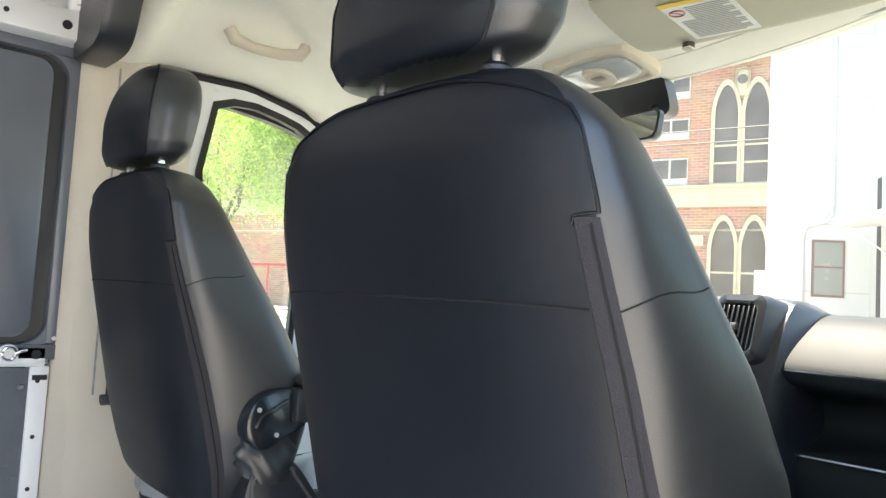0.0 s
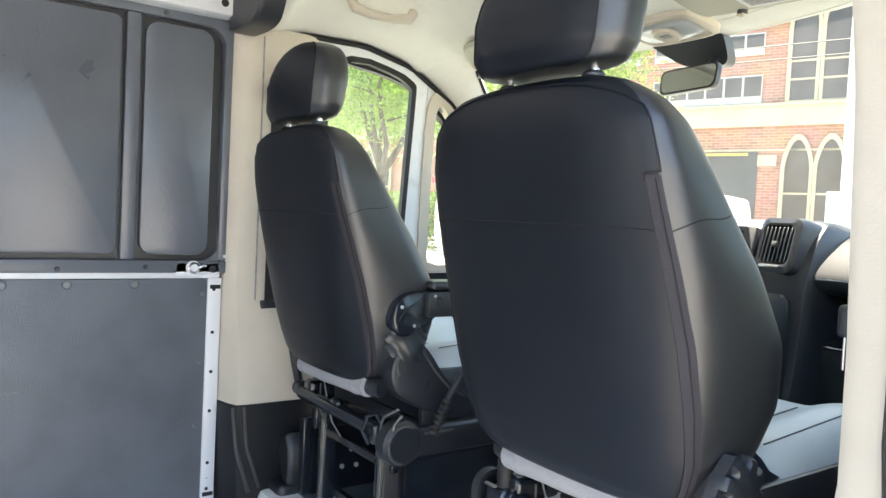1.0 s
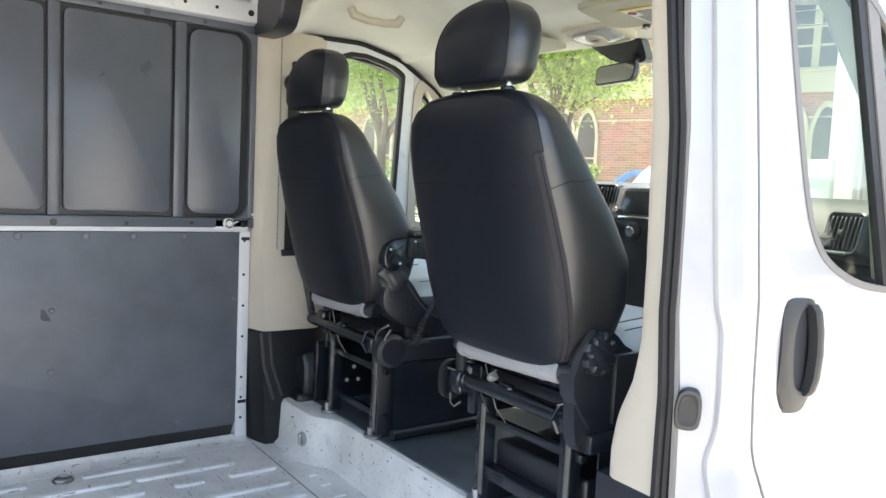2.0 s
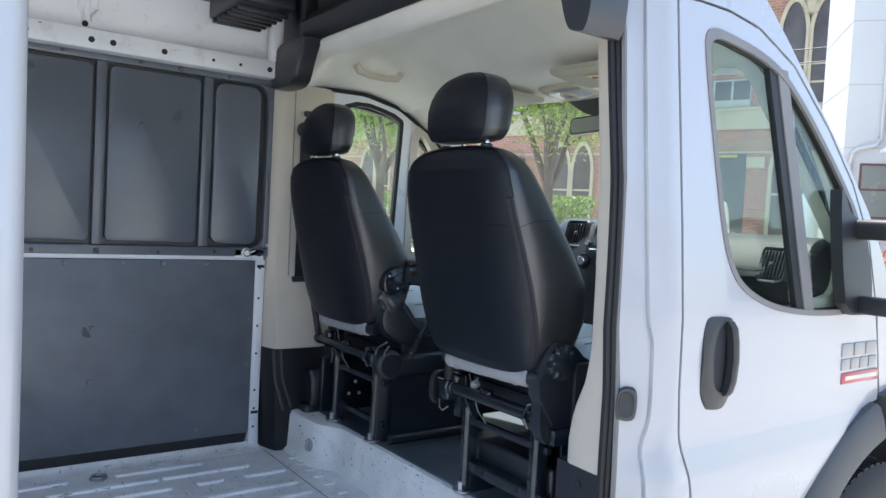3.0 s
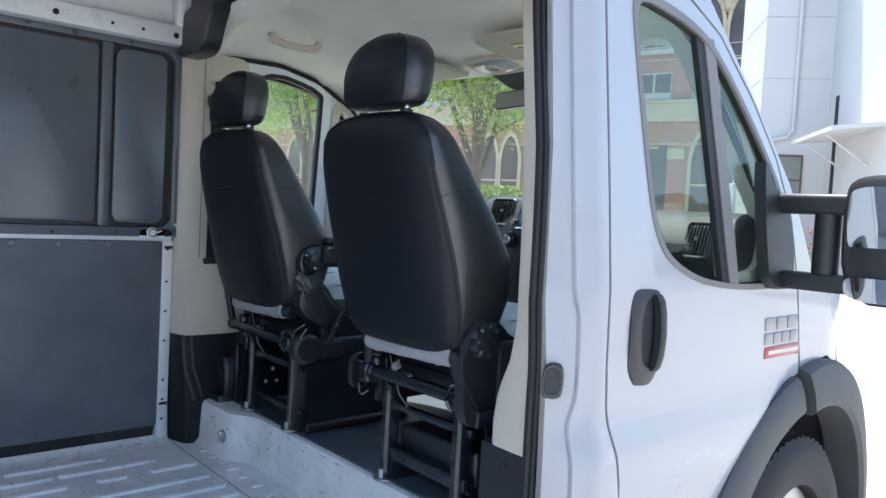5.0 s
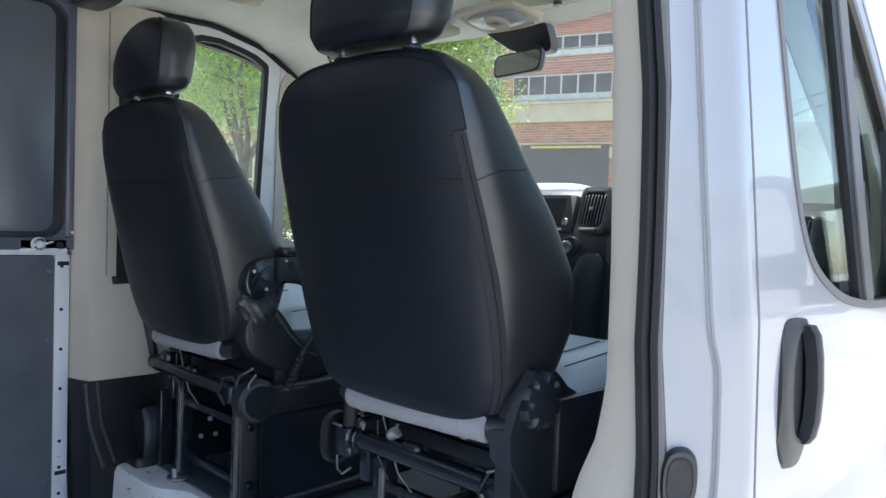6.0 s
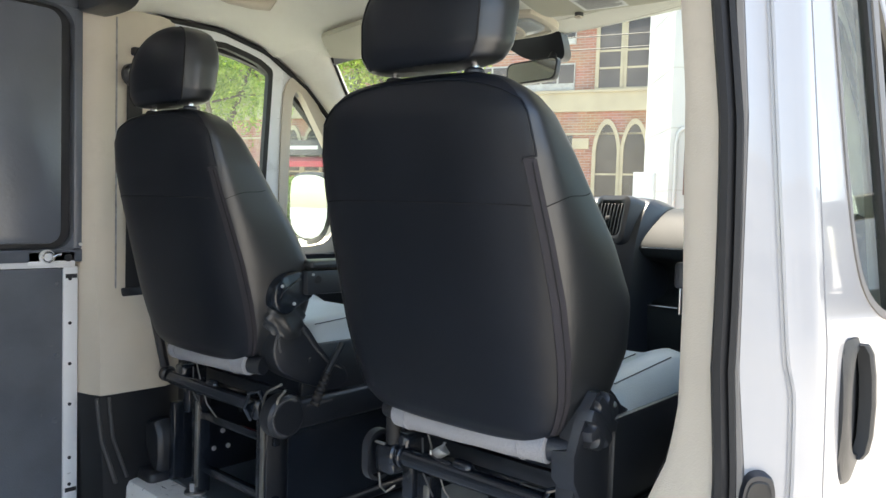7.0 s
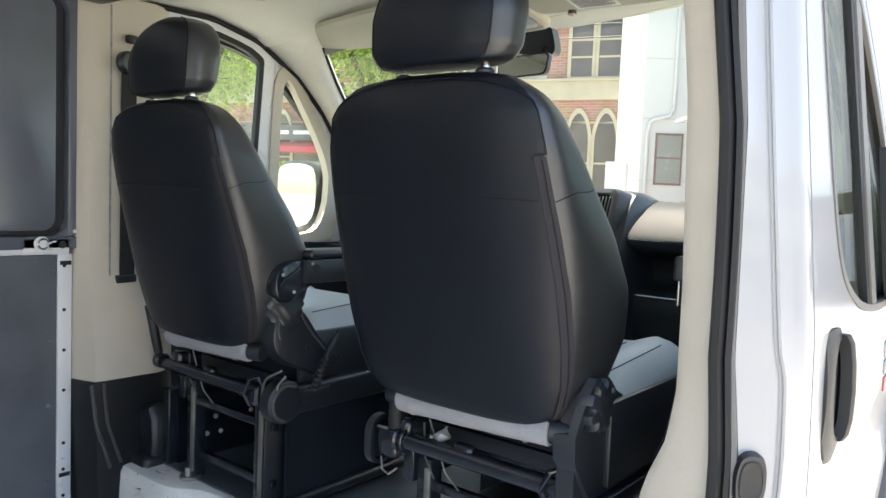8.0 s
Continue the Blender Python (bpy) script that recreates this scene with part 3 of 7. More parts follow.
# pressed channels in the upper wall
for y in (-0.72, -1.3):
    bm = bmesh.new()
    for dy in (-0.030, 0.030):
        tube(bm, [(wall_x(z) + 0.001, y + dy * (1.0 if z > 2.28 else 0.45), z) for z in (2.245, 2.265, 2.29, 2.45, 2.66)], 0.006, 8)
    part("wall_rib", bm, WHITE_IN, van)
    bm = bmesh.new()
    tube(bm, [(wall_x(2.27) - 0.006, y, 2.27), (wall_x(2.66) - 0.006, y, 2.66)], 0.013, 10)
    part("wall_rib", bm, WHITE_IN, van)
    bm = bmesh.new()
    disc(bm, (wall_x(2.235) + 0.001, y - 0.005, 2.235), (1, 0, 0), 0.011, 0.004, 14)
    part("hole_plug", bm, DARK, van)

# black overhead parts at the cab's arch
bm = bmesh.new()
out = smooth_poly([(-0.872, 2.095), (-0.86, 2.088), (-0.72, 2.083), (-0.662, 2.095), (-0.637, 2.122), (-0.612, 2.18), (-0.575, 2.238), (-0.545, 2.264), (-0.60, 2.27), (-0.872, 2.27)], 2)
loft(bm, [[(-0.72 + (u + 0.72) * s, d, 2.18 + (v - 2.18) * s) for u, v in out] for d, s in ((-0.012, 0.96), (-0.004, 0.99), (0.004, 1.0), (0.06, 1.0))])
part("corner_cover", bm, PLASTIC, van, "black plastic cover")
bm = bmesh.new()
out = smooth_poly([(0.945, 2.02), (0.885, 2.025), (0.865, 2.05), (0.845, 2.11), (0.82, 2.20), (0.80, 2.30), (0.945, 2.30)], 2)
loft(bm, [[(u, d + RY, v) for u, v in out] for d in (-0.06, -0.05, 0.06)])
part("corner_cover", bm, PLASTIC, van, "black plastic cover")


bm = bmesh.new()
rows = []
for x in np.linspace(-0.66, 0.9, 41):
    zb, zt = 2.262, 2.345
    rows.append([(x, 0.048, zb), (x, 0.036, zb + 0.008), (x, 0.010, zt - 0.012), (x, 0.016, zt), (x, 0.15, zt + 0.01), (x, 0.15, zb + 0.02)])
loft(bm, rows)
part("arch_beam", bm, PLASTIC, van, "black plastic cross beam above the cab opening")
bm = boxes((-0.90, -0.52, -0.28, -0.065, 2.335, 2.45), (-0.90, -0.60, -0.36, -0.10, 2.40, 2.6), r=0.015, seg=3)
obin = part("overhead_bin", bm, PLASTIC, van, "black ribbed overhead bin")
for k in range(6):
    part("bin_rib", boxes((-0.88 + k * 0.055, -0.862 + k * 0.055, -0.27, -0.07, 2.318, 2.337), r=0.004), PLASTIC, obin)
part("overhead_shelf", boxes((-0.90, 0.90, 0.03, 0.55, 2.352, 2.37), r=0.004), PLASTIC, van)
part("roof_post", boxes((-0.885, -0.835, -0.035, 0.03, 2.20, 2.62), r=0.015, seg=3), WHITE_IN, van, "white pressed steel roof post")
part("post_cover", boxes((-0.84, -0.66, 0.012, 0.09, 2.265, 2.60), r=0.02, seg=3), PLASTIC, van, "black plastic post cover beside the beam")

# ---- cab lining ----
def liner_z(x, y):
    zc = lerp_table(y, [(0.05, 2.262), (0.062, 2.240), (0.085, 2.220), (0.115, 2.208), (0.135, 2.218), (0.155, 2.250), (0.18, 2.272), (0.26, 2.282), (0.34, 2.270), (0.45, 2.225), (0.55, 2.17), (0.65, 2.142), (0.8, 2.132), (0.95, 2.125), (1.05, 2.12)])[0]
    ax = abs(x)
    edge = lerp_table(ax, [(0.0, 0.0), (0.5, 0.01), (0.60, 0.05), (0.68, 0.22), (0.76, 0.58), (0.82, 0.84), (0.87, 0.97), (0.90, 1.0), (0.95, 1.02)])[0]
    low = lerp_table(y, [(0.05, 2.105), (0.14, 2.12), (0.22, 2.140), (0.45, 2.146), (0.64, 2.108), (0.72, 2.082), (1.05, 2.082)])[0]
    pocket = 0.022 * math.exp(-((ax - 0.63) / 0.11) ** 2 - ((y - 0.37) / 0.10) ** 2)
    crease = 0.010 * math.exp(-((ax - 0.42 + 0.25 * (y - 0.4)) / 0.05) ** 2) * math.exp(-((y - 0.42) / 0.16) ** 2)
    return zc + (low - zc) * edge + pocket - crease


bm = bmesh.new()
xs, ys = np.linspace(-0.905, 0.905, 65), np.concatenate([np.linspace(0.05, 0.22, 18), np.linspace(0.25, 1.07, 32)])
loft(bm, [[(float(x), float(y) - 0.24 * (abs(x) / 0.9) ** 2.2 * max(0, (y - 0.6) / 0.47), liner_z(float(x), float(y))) for x in xs] for y in ys], closed=False)
hl = part("headliner", bm, LINER, van, "beige fabric headliner of the cab")
mod = hl.modifiers.new("thick", "SOLIDIFY")
mod.thickness, mod.offset = 0.012, 1.0
mod2 = hl.modifiers.new("smooth", "SUBSURF")
mod2.levels = mod2.render_levels = 1
# grab handle
bm = bmesh.new()
tube(bm, [(-0.72, 0.305, 2.225), (-0.718, 0.32, 2.20), (-0.70, 0.365, 2.185), (-0.672, 0.425, 2.178), (-0.652, 0.47, 2.182), (-0.645, 0.485, 2.21)], [0.016, 0.017, 0.014, 0.014, 0.017, 0.016], 12)
part("grab_handle", bm, BEIGE, van, "beige plastic grab handle")

# sun visors
def visor(s):
    """A folded-up visor; s: which half of the cab."""
    if s < 0:
        out = smooth_poly([(-0.21, 0.585), (-0.59, 0.640), (-0.63, 0.665), (-0.795, 0.850), (-0.785, 0.880), (-0.58, 0.905), (-0.19, 0.915), (-0.16, 0.885), (-0.185, 0.61)], 2)
    else:
        out = smooth_poly([(s * 0.235, 0.535), (s * 0.66, 0.575), (s * 0.70, 0.62), (s * 0.68, 0.80), (s * 0.62, 0.865), (s * 0.17, 0.835), (s * 0.145, 0.80), (s * 0.20, 0.58)], 2)
    bm = bmesh.new()
    lift = 0.006 if s < 0 else 0.0
    loft(bm, [[(u * k + (1 - k) * s * 0.45, v * k + (1 - k) * 0.70, 2.122 + lift - (0.07 if s < 0 else 0.01) * (v - 0.55) + d) for u, v in out] for d, k in ((0.004 if s < 0 else -0.001, 1.0), (0.001 if s < 0 else -0.003, 1.0), (-0.006 if s < 0 else -0.012, 1.0), (-0.009 if s < 0 else -0.017, 0.994), (-0.010 if s < 0 else -0.018, 0.98), (-0.010 if s < 0 else -0.018, 0.9))])
    return part("sun_visor", bm, VISOR, van, "beige sun visor folded up")


v1 = visor(1)
visor(-1)
LM = Matrix.Translation((0.347, 0.735, 2.1015)) @ Matrix.Rotation(radians(9), 4, "Z")


def label_piece(name, x0, x1, y0, y1, z, mtl, label=""):
    bm = boxes((x0, x1, y0, y1, z - 0.0006, z))
    bmesh.ops.transform(bm, matrix=LM, verts=bm.verts)
    return part(name, bm, mtl, v1, label, smooth=False)


label_piece("warning_label", -0.06, 0.06, -0.075, 0.092, 0.0, PAPER, "white warning label with a yellow strip")
label_piece("label_strip", -0.06, 0.06, -0.092, -0.075, -0.0002, YELLOW)
bm = bmesh.new()
for k in range(20):
    box(bm, -0.022 if k < 8 else -0.05, 0.052 - 0.014 * (k % 4 == 3), -0.064 + k * 0.0075, -0.0622 + k * 0.0075, -0.0014, -0.0008)
bmesh.ops.transform(bm, matrix=LM, verts=bm.verts)
tagged(part("label_print", bm, INK, v1, smooth=False), kind="stuff")
bm = bmesh.new()
tube(bm, [(-0.041 + 0.013 * math.cos(q), -0.045 + 0.013 * math.sin(q), -0.001) for q in np.linspace(0, math.tau, 20)[:-1]], 0.0014, 6, True)
tube(bm, [(-0.050, -0.054, -0.001), (-0.032, -0.036, -0.001)], 0.0013, 6)
bmesh.ops.transform(bm, matrix=LM, verts=bm.verts)
part("label_symbol", bm, BADGE_RED, v1)
bm = bmesh.new()
disc(bm, (0.251, 0.825, 2.10), (0, 0, 1), 0.012, 0.02, 14, 0.003)
part("visor_clip", bm, PLASTIC_GREY, van)
bm = bmesh.new()
box(bm, 0.243, 0.262, 0.812, 0.830, 2.086, 2.092, r=0.003)
part("visor_clip", bm, BEIGE, van)

# dome lamp
DC = (-0.01, 0.885)
def dome_z(v):
    return 2.126 - (v - 0.80) * 0.12


out = smooth_poly([(-0.10, -0.085), (0.10, -0.085), (0.115, -0.04), (0.115, 0.05), (0.10, 0.085), (-0.10, 0.085), (-0.115, 0.05), (-0.115, -0.04)], 2)
bm = bmesh.new()
loft(bm, [[(DC[0] + u * k, DC[1] + v * k, dome_z(DC[1] + v) + d) for u, v in out] for d, k in ((0.03, 1.06), (-0.004, 1.04), (-0.009, 0.98), (-0.009, 0.90), (-0.003, 0.87))])
dome = part("dome_lamp", bm, BEIGE, van, "beige dome lamp with a grey lens, switched off")
bm = bmesh.new()
lens = smooth_poly([(-0.088, -0.050), (0.088, -0.050), (0.096, 0.0), (0.088, 0.052), (-0.088, 0.052), (-0.096, 0.0)], 2)
loft(bm, [[(DC[0] + u * k, DC[1] + v * k, dome_z(DC[1] + v) + d) for u, v in lens] for d, k in ((0.0, 1.0), (-0.011, 0.98), (-0.015, 0.90), (-0.015, 0.5))])
part("lamp_lens", bm, LENS, dome)
bm = bmesh.new()
loft(bm, [[(DC[0] + 0.036 * k * math.cos(q), DC[1] + 0.045 * k * math.sin(q), dome_z(DC[1] + 0.045 * math.sin(q)) + d) for q in np.linspace(0, math.tau, 28)[:-1]] for d, k in ((-0.012, 1.0), (-0.021, 0.98), (-0.023, 0.85), (-0.020, 0.74))])
part("lamp_switch", bm, BEIGE, dome)
part("switch_mark", boxes(*[(DC[0] - 0.014 + k * 0.006, DC[0] - 0.011 + k * 0.006, DC[1] - 0.012, DC[1] + 0.012, dome_z(DC[1]) - 0.0225, dome_z(DC[1]) - 0.0195) for k in range(5)]), INK, dome, smooth=False)

# inner mirror with its sensor box
bm = bmesh.new()
out = smooth_poly([(-0.18, 2.13), (0.075, 2.135), (0.07, 2.07), (0.06, 2.047), (0.035, 2.04), (-0.075, 2.05), (-0.125, 2.085)], 2)
loft(bm, [[(u, d - (v - 2.02) * 0.75, v) for u, v in out] for d in (1.082, 1.09, 1.12)])
part("sensor_cover", bm, PLASTIC, van, "black sensor cover behind the mirror")
bm = bmesh.new()
c = Vector((-0.002, 0.980, 1.997))
rotm = Matrix.Rotation(radians(-8), 3, "Z") @ Matrix.Rotation(radians(-7), 3, "X")
out = [(u * (1 + 0.6 * v), v) for u, v in round_rect(-0.107, 0.100, -0.036, 0.035, 0.020, 5)]
loft(bm, [[c + rotm @ Vector((u * s, d, v * s)) for u, v in out] for d, s in ((-0.002, 1.0), (0.012, 1.0), (0.03, 0.85))])
tube(bm, [c + Vector((0.03, 0.02, 0.01)), c + Vector((0.035, 0.045, 0.035)), c + Vector((0.03, 0.07, 0.06))], 0.012)
im = part("inner_mirror", bm, PLASTIC, van, "rear-view mirror")
bm = bmesh.new()
loft(bm, [[c + rotm @ Vector((u * 0.94, d, v * 0.85)) for u, v in out] for d in (-0.003, 0.004)])
part("mirror_glass", bm, MIRROR, im)

# windscreen: curved pane between the pillars
def screen_pt(s, t):
    """s across (-1..1), t up (0..1)."""
    x = s * (0.945 - 0.085 * t)
    y = (1.75 - 0.70 * t) - (0.36 - 0.09 * t) * s * s
    z = 1.42 + 0.71 * t
    return Vector((x, y, z))


bm = bmesh.new()
loft(bm, [[screen_pt(float(s), float(t)) for s in np.linspace(-1, 1, 33)] for t in np.linspace(0, 1, 17)], closed=False)
ws = part("windscreen", bm, GLASS, van, "clear laminated windscreen")
ws.visible_shadow = False
bm = bmesh.new()
tube(bm, [screen_pt(float(s), 1.0) + Vector((0, -0.004, -0.004)) for s in np.linspace(-1, 1, 33)], 0.012, 8)
part("windscreen_header", bm, LINER, van, "beige strip over the windscreen")
bm = bmesh.new()
loft(bm, [[screen_pt(float(s), 1.0) + Vector((0, dy, dz)) for s in np.linspace(-1, 1, 33)] for dy, dz in ((0.03, 0.03), (0.012, -0.012), (-0.03, -0.016), (-0.11, -0.006), (-0.13, 0.03))], closed=False)
hd = part("windscreen_header", bm, LINER, van)
hd.modifiers.new("thick", "SOLIDIFY").thickness = 0.006
bm = bmesh.new()
tube(bm, [screen_pt(-1.0, float(t)) + Vector((0.004, -0.01, 0)) for t in np.linspace(0, 1, 17)], 0.010, 8)
part("windscreen_seal", bm, RUBBER, van)
bm = bmesh.new()
tube(bm, [screen_pt(1.0, float(t)) + Vector((-0.004, -0.01, 0)) for t in np.linspace(0, 1, 17)], 0.010, 8)
part("windscreen_seal", bm, RUBBER, van)


def a_pillar(mp, sgn):
    """Broad beige inner cover from the door seal to the windscreen's edge."""
    foot = [(0.62, 2.104), (0.70, 2.076), (0.76, 2.043), (0.824, 2.004), (0.90, 1.941), (0.964, 1.884), (1.08, 1.743), (1.16, 1.588), (1.21, 1.43)]
    edge = [(0.70, 0.70, 2.130), (0.745, 0.775, 2.120), (0.772, 0.825, 2.102), (0.783, 0.849, 2.077), (0.790, 0.91, 1.99), (0.802, 0.985, 1.905), (0.835, 1.15, 1.71), (0.865, 1.31, 1.54), (0.875, 1.37, 1.46)]
    shift = RY if sgn > 0 else 0.0
    rings, line = [], []
    for (u, v), (ex, ey, ez) in zip(foot, edge):
        p = mp(u, v, 0.068)
        q = Vector((sgn * ex, ey + shift * 0.5, ez))
        row = [mp(u, v + 0.004, 0.03), p]
        for f in (0.25, 0.5, 0.75):
            row.append(p.lerp(q, f) + Vector((-sgn * 0.030, -0.026, -0.006)) * math.sin(f * math.pi))
        rings.append(row + [q, q + Vector((sgn * 0.012, 0.035, 0.012)), q + Vector((sgn * 0.06, 0.05, 0.02))])
        line.append(q + Vector((0, 0.006, 0.0)))
    bm = bmesh.new()
    loft(bm, rings)
    cover = part("pillar_cover", bm, LINER, van, "beige windscreen pillar cover")
    cover.modifiers.new("smooth", "SUBSURF").levels = 1
    bm = bmesh.new()
    tube(bm, line[2:], 0.0055, 8)
    part("windscreen_edge", bm, RUBBER, van)


a_pillar(left, -1)
a_pillar(right, 1)

def dense2(pts, n):
    """Evenly many points along a line of 2D points."""
    lens = [0.0]
    for a, b in zip(pts, pts[1:]):
        lens.append(lens[-1] + math.dist(a, b))
    return [lerp_table(float(t), [(l, *p) for l, p in zip(lens, pts)]) for t in np.linspace(0, lens[-1], n)]


# left B-pillar: beige above, black below
def pillar_left(z):
    """Outline in plan of the left pillar at a height."""
    bulge = lerp_table(z, [(0.55, 0.05), (0.98, 0.045), (1.15, 0.04), (1.24, 0.03), (1.30, 0.005), (2.12, 0.0)])[0]
    return [(-0.95, 0.014), (-0.918, 0.014), (-0.905, 0.018), (-0.893 + bulge * 0.5, 0.026), (-0.877 + bulge, 0.042), (-0.872 + bulge, 0.07), (-0.87 + bulge, 0.24), (-0.90 + bulge, 0.30), (-0.95, 0.31)]


bm = bmesh.new()
loft(bm, [[(x, y, float(z)) for x, y in pillar_left(float(z))] for z in np.linspace(0.985, 2.13, 40)])
part("pillar_trim", bm, BEIGE, van, "scuffed beige plastic pillar trim")
bm = bmesh.new()
loft(bm, [[(x + (0.004 if x > -0.94 else 0), y - 0.003 + 0.04 * max(0, (0.95 - z)) , float(z)) for x, y in pillar_left(float(z))] for z in np.linspace(0.55, 0.99, 24)])
lowtrim = part("pillar_trim", bm, PLASTIC_LOW, van, "black plastic lower pillar trim")
# ridges of the black trim, coloured lighter for the highlight along them
for pts, r in ((((0.029, 0.985), (0.032, 0.95), (0.042, 0.855), (0.082, 0.725)), 0.006), (((0.060, 0.985), (0.063, 0.95), (0.073, 0.86), (0.116, 0.735)), 0.005)):
    bm = bmesh.new()
    tube(bm, [(-0.817 - 0.02 * max(0.0, 0.05 - y) / 0.05, y, z) for y, z in dense2(pts, 18)], r, 8)
    part("trim_ridge_highlight", bm, PLASTIC_GREY, lowtrim)
bm = bmesh.new()
out = smooth_poly([(-0.852, 0.865), (-0.838, 0.892), (-0.745, 0.908), (-0.738, 0.75), (-0.772, 0.745), (-0.80, 0.775)], 1)
loft(bm, [[(-0.79 + (x + 0.79) * k, y, 0.82 + (z - 0.82) * k) for x, z in out] for y, k in ((0.176, 0.86), (0.181, 0.95), (0.192, 1.0), (0.30, 1.0))])
part("seat_side_cover", bm, PLASTIC, van, "dark grey plastic cover beside the seat base")
part("seat_side_plate", boxes((-0.738, -0.706, 0.205, 0.52, CAB + 0.006, 0.965), r=0.006), GLOSS, van)
bm = boxes((-0.86, -0.74, 0.15, 0.235, 0.69, 0.755), r=0.018, seg=3)
part("seat_side_cover", bm, PLASTIC, van)

bm = bmesh.new()
loft(bm, [[(x, y, z) for x, y in ((-0.8725 + bl, 0.097), (-0.8685 + bl, 0.097), (-0.8685 + bl, 0.101), (-0.8725 + bl, 0.101))] for z, bl in ((1.30, 0.005), (2.10, 0.0))])
part("trim_joint", bm, SEAM_DIRT, van)

# seat belts: strap, reel and anchor at the left pillar
bm = boxes((-0.866, -0.862, 0.128, 0.176, 1.27, 1.94), r=0.0015, seg=1)
belt = part("seat_belt", bm, RUBBER, van, "black seat belt strap")
bm = boxes((-0.872, -0.856, 0.114, 0.180, 1.258, 1.300), r=0.004)
part("belt_guide", bm, PLASTIC, belt)
bm = bmesh.new()
disc(bm, (-0.850, 0.138, 1.935), (1, 0.2, 0), 0.034, 0.03, 20, 0.008)
box(bm, -0.872, -0.846, 0.140, 0.170, 1.995, 2.02, r=0.006)
part("belt_anchor", bm, PLASTIC, belt)
bm = bmesh.new()
tube(bm, [(-0.800, 0.190, 1.21), (-0.799, 0.203, 1.15), (-0.797, 0.222, 1.06)], 0.014, 10)
disc(bm, (-0.793, 0.229, 1.036), (1, 0, 0), 0.024, 0.03, 16, 0.005)
part("belt_anchor", bm, PLASTIC, belt)

# right B-pillar
def right_part(name, bm, material, parent=None, label="", smooth=True):
    ob = part(name, bm, material, parent, label, smooth)
    ob.data.transform(Matrix.Translation((0, RY, 0)))
    return ob


def pillar_right(z):
    """Plan outlines of trim, seal and metal at a height: x shifts with the body's tumblehome."""
    s = lerp_table(z, [(0.4, 0.03), (1.0, 0.025), (1.2, 0.02), (1.35, 0.005), (1.7, 0.0), (2.05, -0.03), (2.3, -0.06)])[0]
    return s


def trim_in(z):
    return lerp_table(z, [(0.9, 0.80), (1.05, 0.80), (1.12, 0.812), (1.2, 0.845), (1.28, 0.858), (1.45, 0.857), (1.75, 0.846), (2.05, 0.815), (2.2, 0.795)])[0]


bm = bmesh.new()
rings = []
for z in np.linspace(0.985, 2.16, 40):
    s = pillar_right(float(z))
    xi = trim_in(float(z))
    rings.append([(0.925 + s, 0.118, z), (0.912 + s, 0.085, z), (xi + 0.02, 0.09, z), (xi + 0.005, 0.098, z), (xi, 0.115, z), (xi + 0.005, 0.27, z), (0.93 + s, 0.28, z)])
loft(bm, rings)
right_part("pillar_trim", bm, BEIGE, van, "beige plastic pillar trim beside the door opening")
bm = bmesh.new()
rings = []
for z in np.linspace(0.5, 0.985, 10):
    s = pillar_right(float(z))
    rings.append([(0.92 + s, 0.092, z), (0.775, 0.092, z), (0.77, 0.12, z), (0.775, 0.27, z), (0.92 + s, 0.27, z)])
loft(bm, rings)
lt = right_part("pillar_trim", bm, PLASTIC, van, "black plastic lower pillar trim")
bm = bmesh.new()
disc(bm, (0.85, 0.091, 0.94), (0, 1, 0), 0.012, 0.004, 14)
right_part("hole_plug", bm, DARK, lt)
# passenger belt along the trim's inner edge, with its tongue
bm = bmesh.new()
loft(bm, [[(trim_in(z) - 0.009, 0.135, z), (trim_in(z) - 0.0075, 0.135, z), (trim_in(z) - 0.0075, 0.182, z), (trim_in(z) - 0.009, 0.182, z)] for z in (float(v) for v in np.linspace(1.15, 2.08, 24))])
pbelt = right_part("seat_belt", bm, RUBBER, van, "black seat belt strap by the door pillar")
bm = boxes((trim_in(1.47) - 0.022, trim_in(1.47) - 0.002, 0.125, 0.165, 1.455, 1.495), r=0.006, seg=3)
right_part("belt_tongue", bm, PLASTIC, pbelt)
bm = boxes((trim_in(1.47) - 0.014, trim_in(1.47) - 0.010, 0.128, 0.152, 1.415, 1.458), r=0.002)
right_part("tongue_blade", bm, STEEL, pbelt)
# door seal
bm = bmesh.new()
pts = []
rings = []
for z in np.linspace(0.45, 2.35, 60):
    s = pillar_right(float(z)) + 0.006 * math.sin(z * 5.2)
    rings.append([(0.900 + s, 0.115, z), (0.906 + s, 0.080, z), (0.914 + s, 0.067, z), (0.924 + s, 0.068, z), (0.929 + s, 0.084, z), (0.932 + s, 0.077, z), (0.939 + s, 0.080, z), (0.940 + s, 0.115, z)])
loft(bm, rings)
right_part("door_seal", bm, RUBBER, van, "black rubber seal of the side door opening")
bm = bmesh.new()
loft(bm, [[(0.938 + s, 0.115, z), (0.9385 + s, 0.083, z), (0.946 + s, 0.086, z), (0.947 + s, 0.115, z)] for z, s in ((float(z), pillar_right(float(z))) for z in np.linspace(0.45, 2.35, 40))])
right_part("seal_edge", bm, TAUPE, van, "taupe edge strip of the door seal")


# painted pillar: a slanting jamb face, a pressed groove with a jog, an outer ridge
def seam_y(z):
    return lerp_table(z, [(0.46, 0.29), (0.90, 0.275), (1.0, 0.258), (1.10, 0.236), (1.2, 0.226), (1.6, 0.230), (2.13, 0.224), (2.3, 0.217)])[0]


